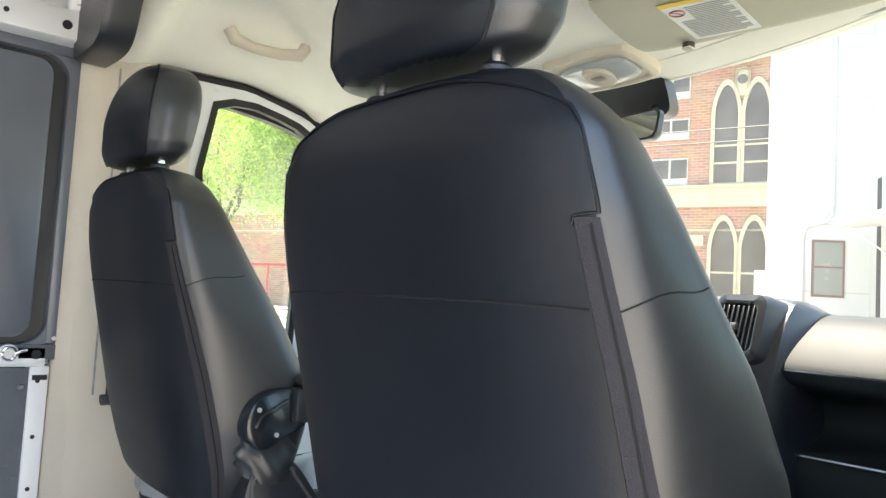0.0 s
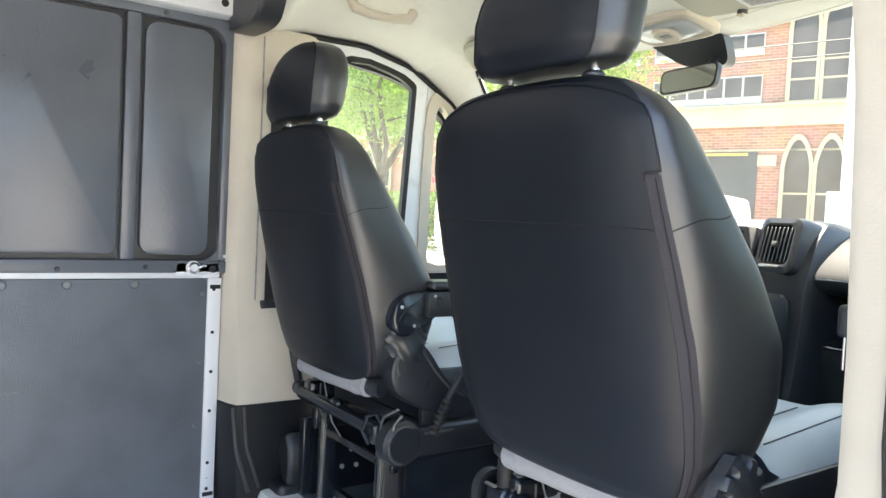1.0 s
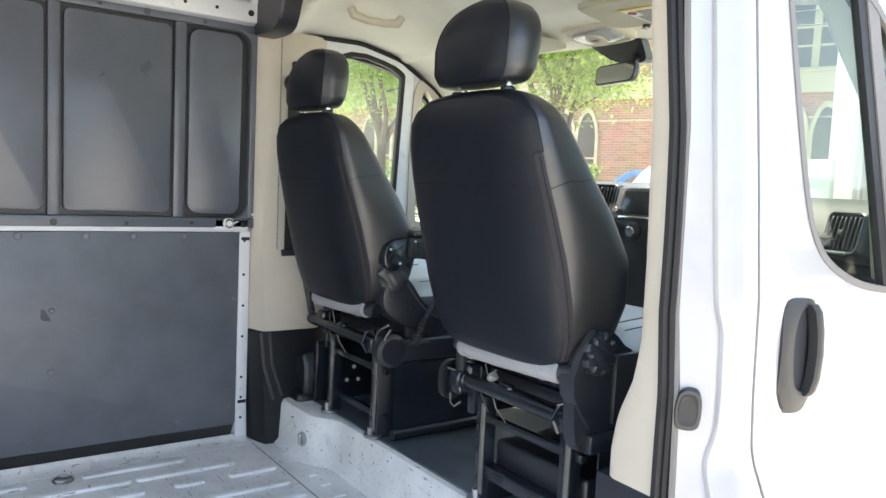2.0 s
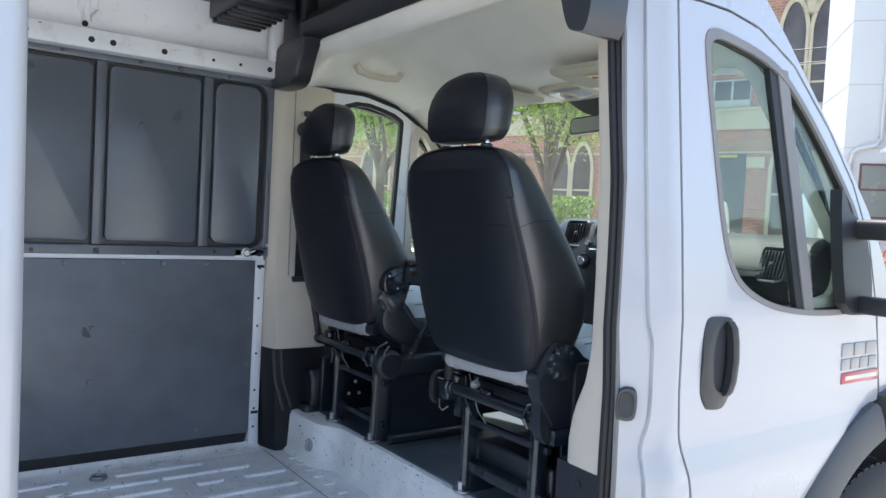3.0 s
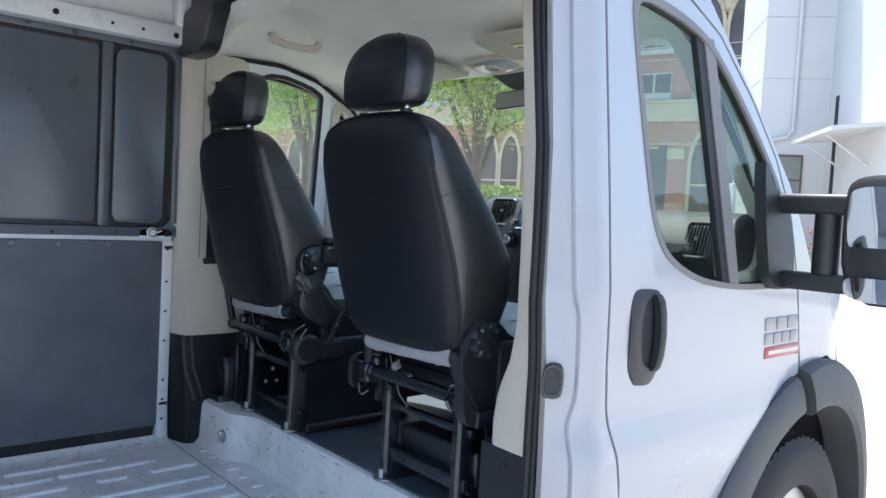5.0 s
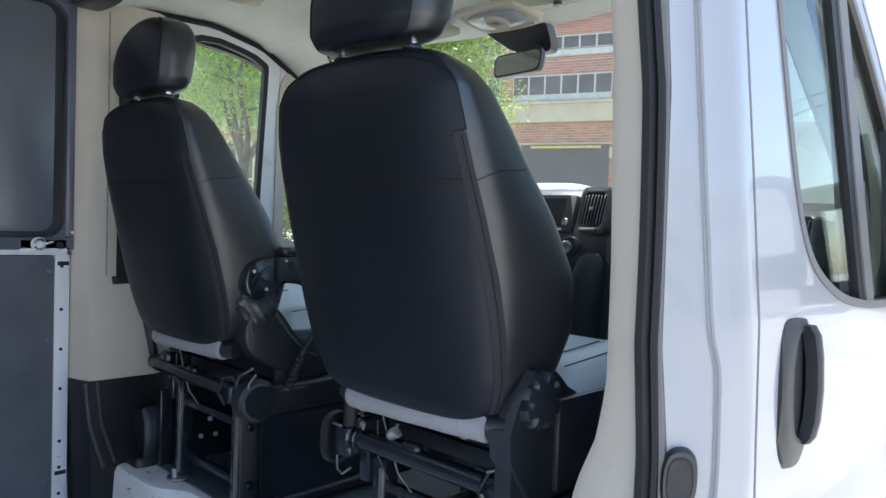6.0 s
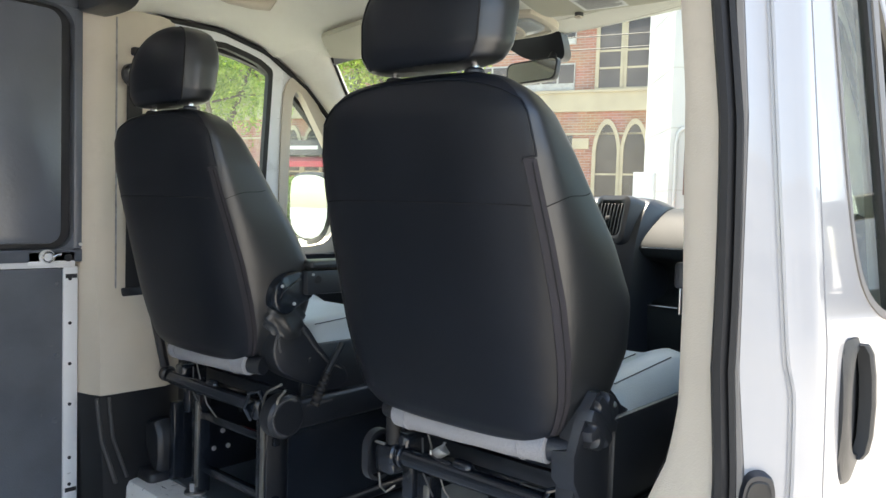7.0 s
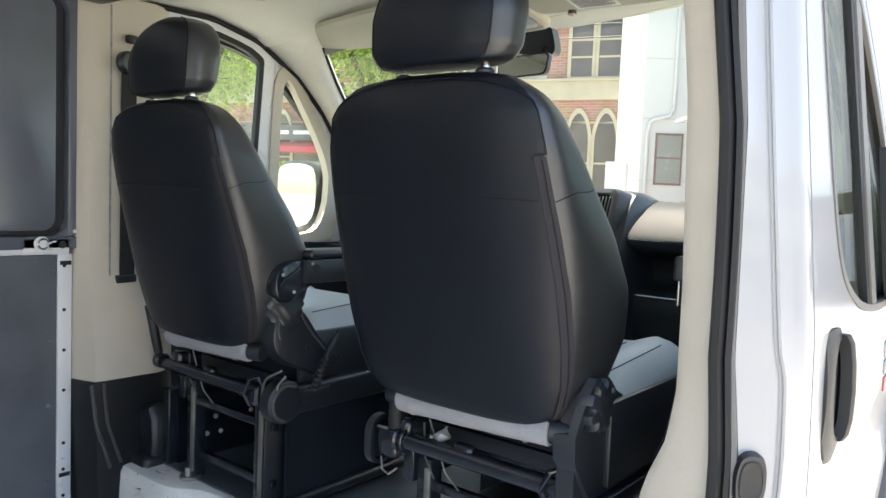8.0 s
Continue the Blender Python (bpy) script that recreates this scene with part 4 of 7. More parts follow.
bm = bmesh.new()
seam_bm = bmesh.new()
rings, seal = [], []
for z in np.linspace(0.35, 2.62, 120):
    z = float(z)
    s = pillar_right(z)
    o = side_x(0.2, z)
    j = 0.016 / (1 + math.exp((z - 1.345) * 90)) - 0.022 / (1 + math.exp((z - 1.10) * 70))
    gx, gy = o - 0.032 + 0.5 * j, 0.134 + 0.7 * j
    seam = seam_y(z) - 0.004
    ro = min(0.190 + 0.6 * j, seam - 0.020)
    rings.append([(0.943 + s, 0.14, z), (0.947 + s, 0.091, z), (gx - 0.012, gy - 0.010, z), (gx - 0.006, gy - 0.002, z), (gx - 0.005, gy + 0.003, z), (gx - 0.001, gy + 0.004, z), (gx + 0.001, gy + 0.001, z), (gx + 0.005, gy + 0.002, z), (gx + 0.007, gy + 0.007, z), (o - 0.014 + 0.3 * j, ro - 0.022, z), (o - 0.006, ro - 0.012, z), (o - 0.001, ro + 0.002, z), (o, ro + 0.012, z), (o, seam - 0.005, z), (o - 0.004, seam, z), (o - 0.05, seam, z), (0.94 + s, 0.20, z)])
    seal.append([(o - 0.012, seam - 0.006, z), (o - 0.012, seam + 0.010, z), (o - 0.03, seam + 0.010, z), (o - 0.03, seam - 0.006, z)])
loft(bm, rings)
pill = right_part("body_pillar", bm, WHITE_GREYED, van, "white painted door pillar with a pressed groove")
loft(seam_bm, [r for r in seal if 0.46 < r[0][2] < 2.14])
right_part("seam_seal", seam_bm, RUBBER, van)
bm = bmesh.new()
out = smooth_poly([(-0.024, -0.050), (0.022, -0.050), (0.031, -0.02), (0.031, 0.03), (0.020, 0.053), (-0.018, 0.053), (-0.031, 0.02), (-0.031, -0.03)], 2)
CN, CF = Vector((0.62, -0.78, 0)), Vector((0.78, 0.62, 0))
CC = Vector((0.972, 0.110, 1.173))
loft(bm, [[CC + CF * (u * k) + CN * d + Vector((0, 0, v * k)) for u, v in out] for k, d in ((0.78, -0.05), (0.78, 0.018), (0.72, 0.024), (0.60, 0.024))])
cup = right_part("latch_cup", bm, PLASTIC, pill, "dark grey rubber latch cup")
bm = bmesh.new()
loft(bm, [[CC + CF * (u * k) + CN * d + Vector((0, 0, v * k)) for u, v in out] for k, d in ((0.60, 0.020), (0.585, 0.0255), (0.54, 0.0262), (0.50, 0.0252))])
right_part("latch_face", bm, HANDLE, cup)

# ---- right front door and the body round it ----
WIN = smooth_poly([(0.327, 2.03), (0.332, 2.085), (0.375, 2.101), (0.45, 2.094), (0.57, 2.080), (0.69, 2.046), (0.80, 1.97), (0.90, 1.885), (1.02, 1.775), (1.13, 1.655), (1.185, 1.50), (1.16, 1.375), (1.025, 1.364), (0.84, 1.366), (0.68, 1.380), (0.575, 1.402), (0.475, 1.442), (0.425, 1.49), (0.392, 1.57), (0.36, 1.77)], 2)
DOOR = [(0.224, 2.150), (0.31, 2.156), (0.434, 2.156), (0.571, 2.139), (0.75, 2.067), (0.95, 1.907), (1.095, 1.755), (1.198, 1.58), (1.242, 1.341), (1.261, 1.256), (1.273, 1.18), (1.30, 1.075), (1.18, 1.06), (1.058, 1.015), (0.965, 0.93), (0.905, 0.82), (0.88, 0.70), (0.87, 0.46), (0.29, 0.46), (0.275, 0.90), (0.258, 1.0), (0.236, 1.10), (0.226, 1.2), (0.230, 1.6)]
C = (0.68, 1.66)


def door_panel(mapper, name, label):
    """Upper half round the window, lower half in level rows so that the pressed shelf runs straight."""
    upper = [p for p in DOOR if p[1] >= 1.10 and p != (0.236, 1.10)]
    k = upper.index((1.273, 1.18)) + 1
    upper[k:k] = [(1.295, 1.10), (0.236, 1.10)]
    bm = sheet(upper, WIN, C, mapper, 0.05, 110, 12)
    rings = []
    for z in (0.46, 0.5, 0.6, 0.7, 0.8, 0.87, 0.93, 0.96, 0.985, 0.992, 1.0, 1.015, 1.03, 1.045, 1.055, 1.06, 1.066, 1.075, 1.085, 1.10):
        y0 = lerp_table(z, [(0.46, 0.29), (0.90, 0.275), (1.0, 0.258), (1.10, 0.236)])[0]
        y1 = lerp_table(z, [(0.46, 0.87), (0.70, 0.88), (0.82, 0.905), (0.93, 0.965), (1.015, 1.058), (1.06, 1.18), (1.075, 1.285), (1.10, 1.295)])[0]
        ys = [y0 + (y1 - y0) * i / 16 for i in range(17)]
        rings.append([mapper(y, z, 0.0) for y in ys] + [mapper(y, z, 0.05) for y in reversed(ys)])
    loft(bm, rings)
    return part(name, bm, WHITE_GREYED, van, label)


rdoor = door_panel(right, "front_door", "white front door, closed")
ldoor = door_panel(left, "front_door", "white front door with a beige inner lining")


def win_frame(mapper, parent, mat_, grow, d0, d1, inner=None):
    inn = inner or [(C[0] + (u - C[0]) * 0.955, C[1] + (v - C[1]) * 0.955) for u, v in WIN]
    outw = [(C[0] + (u - C[0]) * grow, C[1] + (v - C[1]) * grow) for u, v in WIN]
    return part("window_frame", sheet(outw, inn, C, lambda u, v, d: mapper(u, v, d0 + d), d1 - d0, 110, 3), mat_, parent)


win_frame(right, rdoor, TAUPE, 1.012, -0.003, 0.010)
win_frame(right, rdoor, RUBBER, 0.972, 0.006, 0.022, [(C[0] + (u - C[0]) * 0.945, C[1] + (v - C[1]) * 0.945) for u, v in WIN])
win_frame(left, ldoor, RUBBER, 1.0, 0.0, 0.03)
for mp, dr in ((right, rdoor), (left, ldoor)):
    g = part("window_pane", sheet(WIN, None, C, lambda u, v, d, mp=mp: mp(u, v, 0.012 + d), 0.004, 80, 6), GLASS, dr)
    g.visible_shadow = False
    if mp is left:
        continue
    BAR = [(2.05, 0.625, 0.666), (2.025, 0.630, 0.670), (1.71, 0.690, 0.729), (1.39, 0.750, 0.787), (1.37, 0.754, 0.791)]
    bm = bmesh.new()
    loft(bm, [[mp(y0, z, 0.004), mp(y1, z, 0.004), mp(y1, z, 0.022), mp(y0, z, 0.022)] for z, y0, y1 in BAR])
    part("window_bar", bm, RUBBER, dr)
    bm = bmesh.new()
    loft(bm, [[mp(y1 + dy, z, d) for dy, d in ((-0.001, 0.0), (0.050, -0.001), (0.050, 0.010), (-0.001, 0.010))] for z, y0, y1 in BAR])
    part("window_divider", bm, TAUPE, dr, "grey divider before the quarter window")
# handle: dark grey cup with a vertical grip
HC = (0.363, 1.266)
out = smooth_poly([(-0.060, -0.113), (0.02, -0.124), (0.050, -0.112), (0.068, -0.05), (0.084, 0.03), (0.082, 0.08), (0.068, 0.106), (0.02, 0.113), (-0.040, 0.113), (-0.053, 0.09), (-0.062, 0.0)], 2)
hole = smooth_poly([(-0.018, -0.062), (0.01, -0.078), (0.044, -0.080), (0.058, -0.07), (0.066, 0.0), (0.064, 0.085), (0.03, 0.097), (-0.002, 0.090), (-0.020, 0.05), (-0.024, 0.0)], 2)
handle = part("door_handle", sheet([(HC[0] + u, HC[1] + v) for u, v in out], [(HC[0] + u, HC[1] + v) for u, v in hole], (HC[0] + 0.02, HC[1]), lambda u, v, d: right(u, v, d - 0.010 + 0.006 * max(0.0, math.hypot((u - HC[0] - 0.01) / 0.075, (v - HC[1]) / 0.118) - 0.8) / 0.2), 0.018, 80, 4), HANDLE, rdoor, "dark grey plastic door handle")
bm = bmesh.new()
loft(bm, [[right(HC[0] + u * k, HC[1] + v * k, d) for u, v in out] for d, k in ((0.010, 0.97), (-0.0005, 0.97), (-0.002, 0.94))])
part("handle_recess", bm, DARK, handle)
bm = bmesh.new()
loft(bm, [[right(HC[0] + yc + du, HC[1] + v, d0 + dd) for du, dd in ((-0.014, 0.012), (-0.013, -0.006), (-0.006, -0.010), (0.006, -0.010), (0.013, -0.006), (0.014, 0.012))] for v, d0, yc in ((-0.086, -0.008, 0.034), (-0.076, -0.014, 0.038), (-0.05, -0.018, 0.044), (0.0, -0.020, 0.049), (0.05, -0.019, 0.048), (0.085, -0.016, 0.043), (0.100, -0.010, 0.036))])
part("handle_grip", bm, HANDLE, handle)
# badge: plain chrome blocks over a red plate
for z0, z1, n in ((1.231, 1.272, 3), (1.190, 1.225, 4)):
    w = 0.238 / n
    for k in range(n):
        y0 = 1.020 + k * w
        o = side_x(y0 + w / 2, (z0 + z1) / 2)
        part("badge_block", boxes((o - 0.004, o + 0.005, y0 + RY, y0 + RY + w * 0.86, z0, z1), r=0.003), BADGE_GREY, rdoor)
o = side_x(1.11, 1.17)
badge_plate = part("badge_plate", boxes((o - 0.006, o + 0.006, 1.026 + RY, 1.262 + RY, 1.147, 1.182), r=0.003), BADGE_RED, rdoor, "red badge plate")
part("badge_bar", boxes((o + 0.005, o + 0.0068, 1.045 + RY, 1.245 + RY, 1.159, 1.171)), STEEL, badge_plate)

# body above the door, up to the high roof
def strip_sheet(low, high, mapper, thick, name, mat_, label=""):
    """A sheet between two lines of equally many 2D points."""
    bm = bmesh.new()
    rings = []
    for d in (0.0, thick):
        for f in (np.linspace(0, 1, 9) if d == 0 else np.linspace(1, 0, 9)):
            rings.append([mapper(a[0] + (b[0] - a[0]) * f, a[1] + (b[1] - a[1]) * f, d) for a, b in zip(low, high)])
    loft(bm, [list(r) for r in zip(*rings)])
    return part(name, bm, mat_, van, label)


def dense3(pts, n):
    """Evenly spread points along a line through space."""
    return [tuple(lerp_table(float(t), [(i, *p) for i, p in enumerate(pts)])) for t in np.linspace(0, len(pts) - 1, n)]


def dense(pts, n):
    out = []
    lens = [0]
    for a, b in zip(pts, pts[1:]):
        lens.append(lens[-1] + math.dist(a, b))
    for t in np.linspace(0, lens[-1], n):
        out.append(lerp_table(float(t), [(l, *p) for l, p in zip(lens, pts)]))
    return out


LOW = dense([(0.21, 2.156), (0.31, 2.163), (0.436, 2.164), (0.575, 2.147), (0.756, 2.074), (0.957, 1.914), (1.103, 1.761), (1.207, 1.584), (1.251, 1.345)], 40)
HIGH = dense([(0.21, 2.70), (0.40, 2.47), (0.58, 2.255), (0.721, 2.138), (0.882, 1.990), (0.99, 1.890), (1.10, 1.785), (1.201, 1.680), (1.29, 1.55), (1.36, 1.42)], 40)
strip_sheet(LOW, HIGH, right, 0.03, "body_side", WHITE_GREYED, "white body side over the door")
strip_sheet(LOW, HIGH, left, 0.03, "body_side", WHITE_GREYED, "white body side over the door")
# roof: level over the load space, a curved cap down to the windscreen
bm = bmesh.new()
rings = []
for y in np.linspace(-3.2, 0.2, 6):
    rings.append([(-0.948, y, 2.30)] + [(0.865 * s, y, 2.70 + 0.06 * (1 - s ** 4)) for s in np.linspace(-1, 1, 25)] + [(0.948, y, 2.30)])
for t in np.linspace(0.08, 1.0, 12):
    ye, ze = lerp_table(float(t) * 0.86, [(0.0, 0.21, 2.70), (0.22, 0.40, 2.47), (0.46, 0.573, 2.245), (0.66, 0.712, 2.115), (0.86, 0.80, 2.035)])
    yc, zc = 0.25 + 0.77 * t, 2.76 - 0.615 * t ** 1.25
    xe = side_x(ye, ze) - 0.004
    row = [(s * xe, yc + (ye - yc) * s * s, zc + (ze - zc) * s ** 4) for s in np.linspace(-1, 1, 25)]
    rings.append([(row[0][0] + 0.004, row[0][1], row[0][2] - 0.02)] + row + [(row[-1][0] - 0.004, row[-1][1], row[-1][2] - 0.02)])
loft(bm, rings, closed=False)
roof = part("roof", bm, WHITE_GREYED, van, "white high roof")
md = roof.modifiers.new("thick", "SOLIDIFY")
md.thickness = 0.03
# rear of the body: closed end and the right rear side with the slid-back door
part("side_wall", boxes((0.95, 1.02, -3.2, -1.14, 0.40, 2.72), r=0.004), WHITE_IN, van)
part("rear_frame", boxes((-1.0, 1.0, -3.26, -3.2, 2.50, 2.72), (-1.0, 1.0, -3.26, -3.2, 0.40, 0.54), (-1.0, -0.90, -3.26, -3.2, 0.54, 2.50), (0.90, 1.0, -3.26, -3.2, 0.54, 2.50), r=0.004), WHITE_IN, van, "white frame of the unseen rear doorway")
# unseen rear doors: one closed to dim the seats, one swung open for light
part("rear_door", boxes((-0.90, -0.005, -3.255, -3.205, 0.54, 2.50), r=0.006), WHITE_IN, van, "unseen white rear door, closed to dim the seats")
bm = bmesh.new()
loft(bm, [[(0.96 + 0.25 * f + q, -3.26 - 0.80 * f, z) for f, q in ((0, 0.0), (0, 0.05), (1, 0.05), (1, 0.0))] for z in (0.54, 1.3, 2.1, 2.50)])
part("rear_door", bm, WHITE_GREYED, van, "unseen white rear door, open to let light in")
bm = bmesh.new()
loft(bm, [[(0.86 * s_, y, 2.655 + 0.06 * (1 - s_ ** 4)) for s_ in np.linspace(-1, 1, 15)] for y in (-3.19, -2.0, -1.0, 0.10)], closed=False)
rl = part("roof_lining", bm, WHITE_IN, van, "white painted inner roof")
rl.modifiers.new("thick", "SOLIDIFY").thickness = 0.01
part("side_header", boxes((0.86, 0.94, -1.2, 0.10, 2.36, 2.72), r=0.01), WHITE_IN, van)
bm = bmesh.new()
loft(bm, [[(side_x(0, z) + o, y, z) for z in np.linspace(0.45, 2.5, 40)] + [(side_x(0, z) + o - 0.06, y, z) for z in np.linspace(2.5, 0.45, 40)] for y, o in ((-2.5, 0.10), (-1.14, 0.10), (-1.12, 0.09), (-1.108, 0.07))])
part("sliding_door", bm, WHITE_GREYED, van, "white sliding door, slid open")
part("sill", boxes((0.90, 1.03, -3.2, 0.9, 0.33, 0.50), r=0.02), WHITE_GREYED, van)

# right fender, wheel arch and bonnet
FEN = [(1.255, 1.35), (1.27, 1.256), (1.283, 1.18), (1.31, 1.09), (1.53, 1.115), (1.70, 1.05), (1.80, 0.95), (1.87, 0.80), (2.12, 0.80), (2.12, 1.1), (2.05, 1.25), (1.80, 1.36), (1.55, 1.40), (1.38, 1.41)]
part("fender", sheet(FEN, None, (1.6, 1.25), right, 0.03, 60, 8), WHITE_GREYED, van, "white front wing")
AC = (1.44, 0.44)


def arch_ring(a0, a1, r0, r1, name, proud, flat):
    bm = bmesh.new()
    rings = []
    for q in np.linspace(a0, a1, 26):
        cs, sn = math.cos(radians(q)), math.sin(radians(q))
        row = []
        for f, d in ((0.0, 0.10), (0.0, -proud * 0.6), (0.12, -proud), (0.55, -proud * 0.9), (0.92, -proud * 0.5), (1.0, 0.0), (1.0, 0.10)):
            r = r0 + (r1 - r0) * f
            u, v = AC[0] + cs * r * flat, AC[1] + sn * r
            o = side_x(min(u, 1.5), 0.95) - 0.12 * max(0.0, u - 1.5) ** 1.5
            row.append((o - d, u + RY, v))
        rings.append(row)
    loft(bm, rings)
    return part(name, bm, CLAD, van, "dark grey plastic wheel arch cladding")


arch_ring(105, 190, 0.53, 0.655, "arch_cladding", 0.022, 1.2)
arch_ring(-8, 104, 0.515, 0.67, "arch_cladding", 0.035, 0.92)
bm = bmesh.new()
loft(bm, [[(x, 1.488 + math.cos(q) * 0.53, 0.44 + math.sin(q) * 0.53) for q in np.linspace(-0.3, math.pi + 0.3, 24)] for x in (0.62, 1.0)], closed=False)
part("wheel_well", bm, DARK, van)
part("wheel_well", boxes((0.60, 0.63, 0.85, 1.9, 0.1, 0.95)), DARK, van)
wheel = part("wheel", disc(bmesh.new(), (0.88, 1.44, 0.42), (1, 0, 0), 0.25, 0.16, 32, 0.01), STEEL, van, "steel wheel")
bm = bmesh.new()
prof = [(0.215, -0.10), (0.26, -0.112), (0.32, -0.108), (0.348, -0.085), (0.355, -0.03), (0.355, 0.03), (0.348, 0.085), (0.32, 0.108), (0.26, 0.112), (0.215, 0.10)]
loft(bm, [[(0.90 + h, 1.44 + 1.18 * r * math.cos(q), 0.42 + 1.18 * r * math.sin(q)) for r, h in prof] for q in np.linspace(0, math.tau, 57)], cap=False)
part("tyre", bm, TYRE, wheel)
bm = bmesh.new()
for k in range(60):
    q = k * math.tau / 60
    for h in (-0.06, 0.0, 0.06):
        cc = Vector((0.90 + h, 1.44 + (0.4185 - 1.3 * h * h) * math.cos(q + h), 0.42 + (0.4185 - 1.3 * h * h) * math.sin(q + h)))
        ra, ta = Vector((0, math.cos(q + h), math.sin(q + h))), Vector((0, -math.sin(q + h), math.cos(q + h)))
        vs = [cc + Vector((sx * 0.025, 0, 0)) + ta * st * 0.013 + ra * sr * 0.003 for sr in (-1, 1) for sx, st in ((-1, -1), (1, -1), (1, 1), (-1, 1))]
        loft(bm, [vs[:4], vs[4:]])
part("tread", bm, TYRE, wheel)
bm = bmesh.new()
loft(bm, [[(x * (side_x(y, 1.3) - 0.02), y, z - 0.12 * abs(x) ** 3) for x in np.linspace(-1, 1, 17)] for y, z in ((1.55, 1.44), (1.75, 1.42), (1.95, 1.36), (2.08, 1.25), (2.12, 1.0), (2.12, 0.4))], closed=False)
bon = part("bonnet", bm, WHITE_GREYED, van, "white bonnet")
bon.modifiers.new("thick", "SOLIDIFY").thickness = 0.02

# right outer mirror on two arms
bm = bmesh.new()
out = smooth_poly([(0.965, 1.365), (1.13, 1.362), (1.135, 1.50), (1.10, 1.62), (1.04, 1.655), (0.995, 1.675), (0.97, 1.735), (0.945, 1.735), (0.945, 1.5)], 1)
loft(bm, [[right(u, v, d) for u, v in out] for d in (0.0, -0.02, -0.035)])
om = part("outer_mirror", bm, HANDLE, van, "black outer mirror on two towing arms")
bm = boxes((1.0, 1.28, 1.08, 1.15, 1.590, 1.650), (1.0, 1.28, 1.08, 1.15, 1.367, 1.420), r=0.014, seg=3)
disc(bm, (1.161, 1.115, 1.505), (0, 0, 1), 0.036, 0.18, 16, 0.004)
part("mirror_arm", bm, HANDLE, om)
bm = bmesh.new()
out = smooth_poly([(-0.10, -0.20), (0.10, -0.20), (0.11, 0.16), (0.06, 0.22), (-0.08, 0.22), (-0.11, 0.15)], 2)
loft(bm, [[(1.32 + u * s, 1.08 + d, 1.515 + v * s * 0.85) for u, v in out] for s, d in ((0.9, -0.01), (1.0, 0.0), (1.0, 0.05), (0.8, 0.12), (0.4, 0.14))])
part("mirror_shell", bm, HANDLE, om)
bm = bmesh.new()
loft(bm, [[(1.32 + u * 0.84, 1.08 + d - 0.06 * v, 1.555 + v * 0.52) for u, v in out] for d in (-0.016, -0.006)])
part("mirror_glass", bm, MIRROR, om)
bm = bmesh.new()
loft(bm, [[(1.32 + u * 0.82, 1.08 + d - 0.02 * v, 1.385 + v * 0.16) for u, v in out] for d in (-0.016, -0.006)])
part("mirror_glass", bm, MIRROR, om)
# left outer mirror
bm = bmesh.new()
loft(bm, [[(-1.11 + u * s * 1.25, 1.02 + d, 1.555 + v * s * 0.68) for u, v in out] for s, d in ((0.9, -0.01), (1.0, 0.0), (1.0, 0.05), (0.8, 0.12), (0.4, 0.14))])
box(bm, -1.15, -0.98, 1.03, 1.07, 1.40, 1.44, r=0.01)
om2 = part("outer_mirror", bm, HANDLE, van, "black outer mirror")
bm = bmesh.new()
loft(bm, [[(-1.11 + u * 1.14, 1.02 + d, 1.555 + v * 0.62) for u, v in out] for d in (-0.014, -0.006)])
part("mirror_glass", bm, MIRROR, om2)

# driver door inside: lining, window surround and quarter trim
SILL = [(0.24, 1.37), (1.16, 1.385), (1.20, 1.25), (1.14, 1.0), (0.90, 0.60), (0.24, 0.55)]
part("door_lining", sheet(smooth_poly(SILL, 1), None, (0.7, 1.1), lambda u, v, d: left(u, v, 0.05 + d), 0.05, 60, 4), PLASTIC, ldoor, "dark plastic door lining")
part("door_lining", sheet(smooth_poly(SILL, 1), None, (0.7, 1.1), lambda u, v, d: right(u, v, 0.05 + d), 0.05, 60, 4), PLASTIC, rdoor, "dark plastic door lining")
# driver door: pale inner frame with a rubber-lined window and a beige quarter light
WL = smooth_poly([(0.335, 1.345), (0.335, 2.06), (0.44, 2.098), (0.60, 2.066), (0.650, 2.040), (0.660, 2.030), (0.663, 2.015), (0.664, 1.70), (0.668, 1.40), (0.67, 1.345)], 1)
WO = [(0.25, 1.335), (0.25, 2.125), (0.45, 2.13), (0.64, 2.088), (0.718, 2.045), (0.728, 1.72), (0.745, 1.335)]
LQI = smooth_poly([(0.758, 1.94), (0.775, 1.988), (0.80, 1.972), (0.865, 1.887), (0.962, 1.757), (1.012, 1.66), (1.02, 1.60), (1.018, 1.519), (0.99, 1.44), (0.942, 1.411), (0.79, 1.405), (0.779, 1.447), (0.766, 1.72)], 1)
LQO = smooth_poly([(0.72, 1.95), (0.738, 2.015), (0.775, 2.032), (0.81, 2.01), (0.885, 1.93), (0.985, 1.80), (1.045, 1.69), (1.075, 1.58), (1.08, 1.42), (1.05, 1.38), (0.75, 1.38), (0.742, 1.45), (0.728, 1.72)], 1)
LQF = [(0.722, 2.045), (0.82, 1.990), (0.964, 1.868), (1.10, 1.72), (1.16, 1.5), (1.17, 1.375), (0.748, 1.375), (0.730, 1.72)]
part("door_frame", sheet(WO, WL, (0.50, 1.75), lambda u, v, d: left(u, v, 0.032 + d), 0.03, 80, 4), WHITE_IN, ldoor, "pale inner window frame")
part("window_rubber", sheet([(0.5 + (u - 0.5) * 1.06, 1.75 + (v - 1.75) * 1.03) for u, v in WL], [(0.5 + (u - 0.5) * 0.95, 1.75 + (v - 1.75) * 0.975) for u, v in WL], (0.5, 1.75), lambda u, v, d: left(u, v, 0.044 + d), 0.021, 80, 3), RUBBER, ldoor)
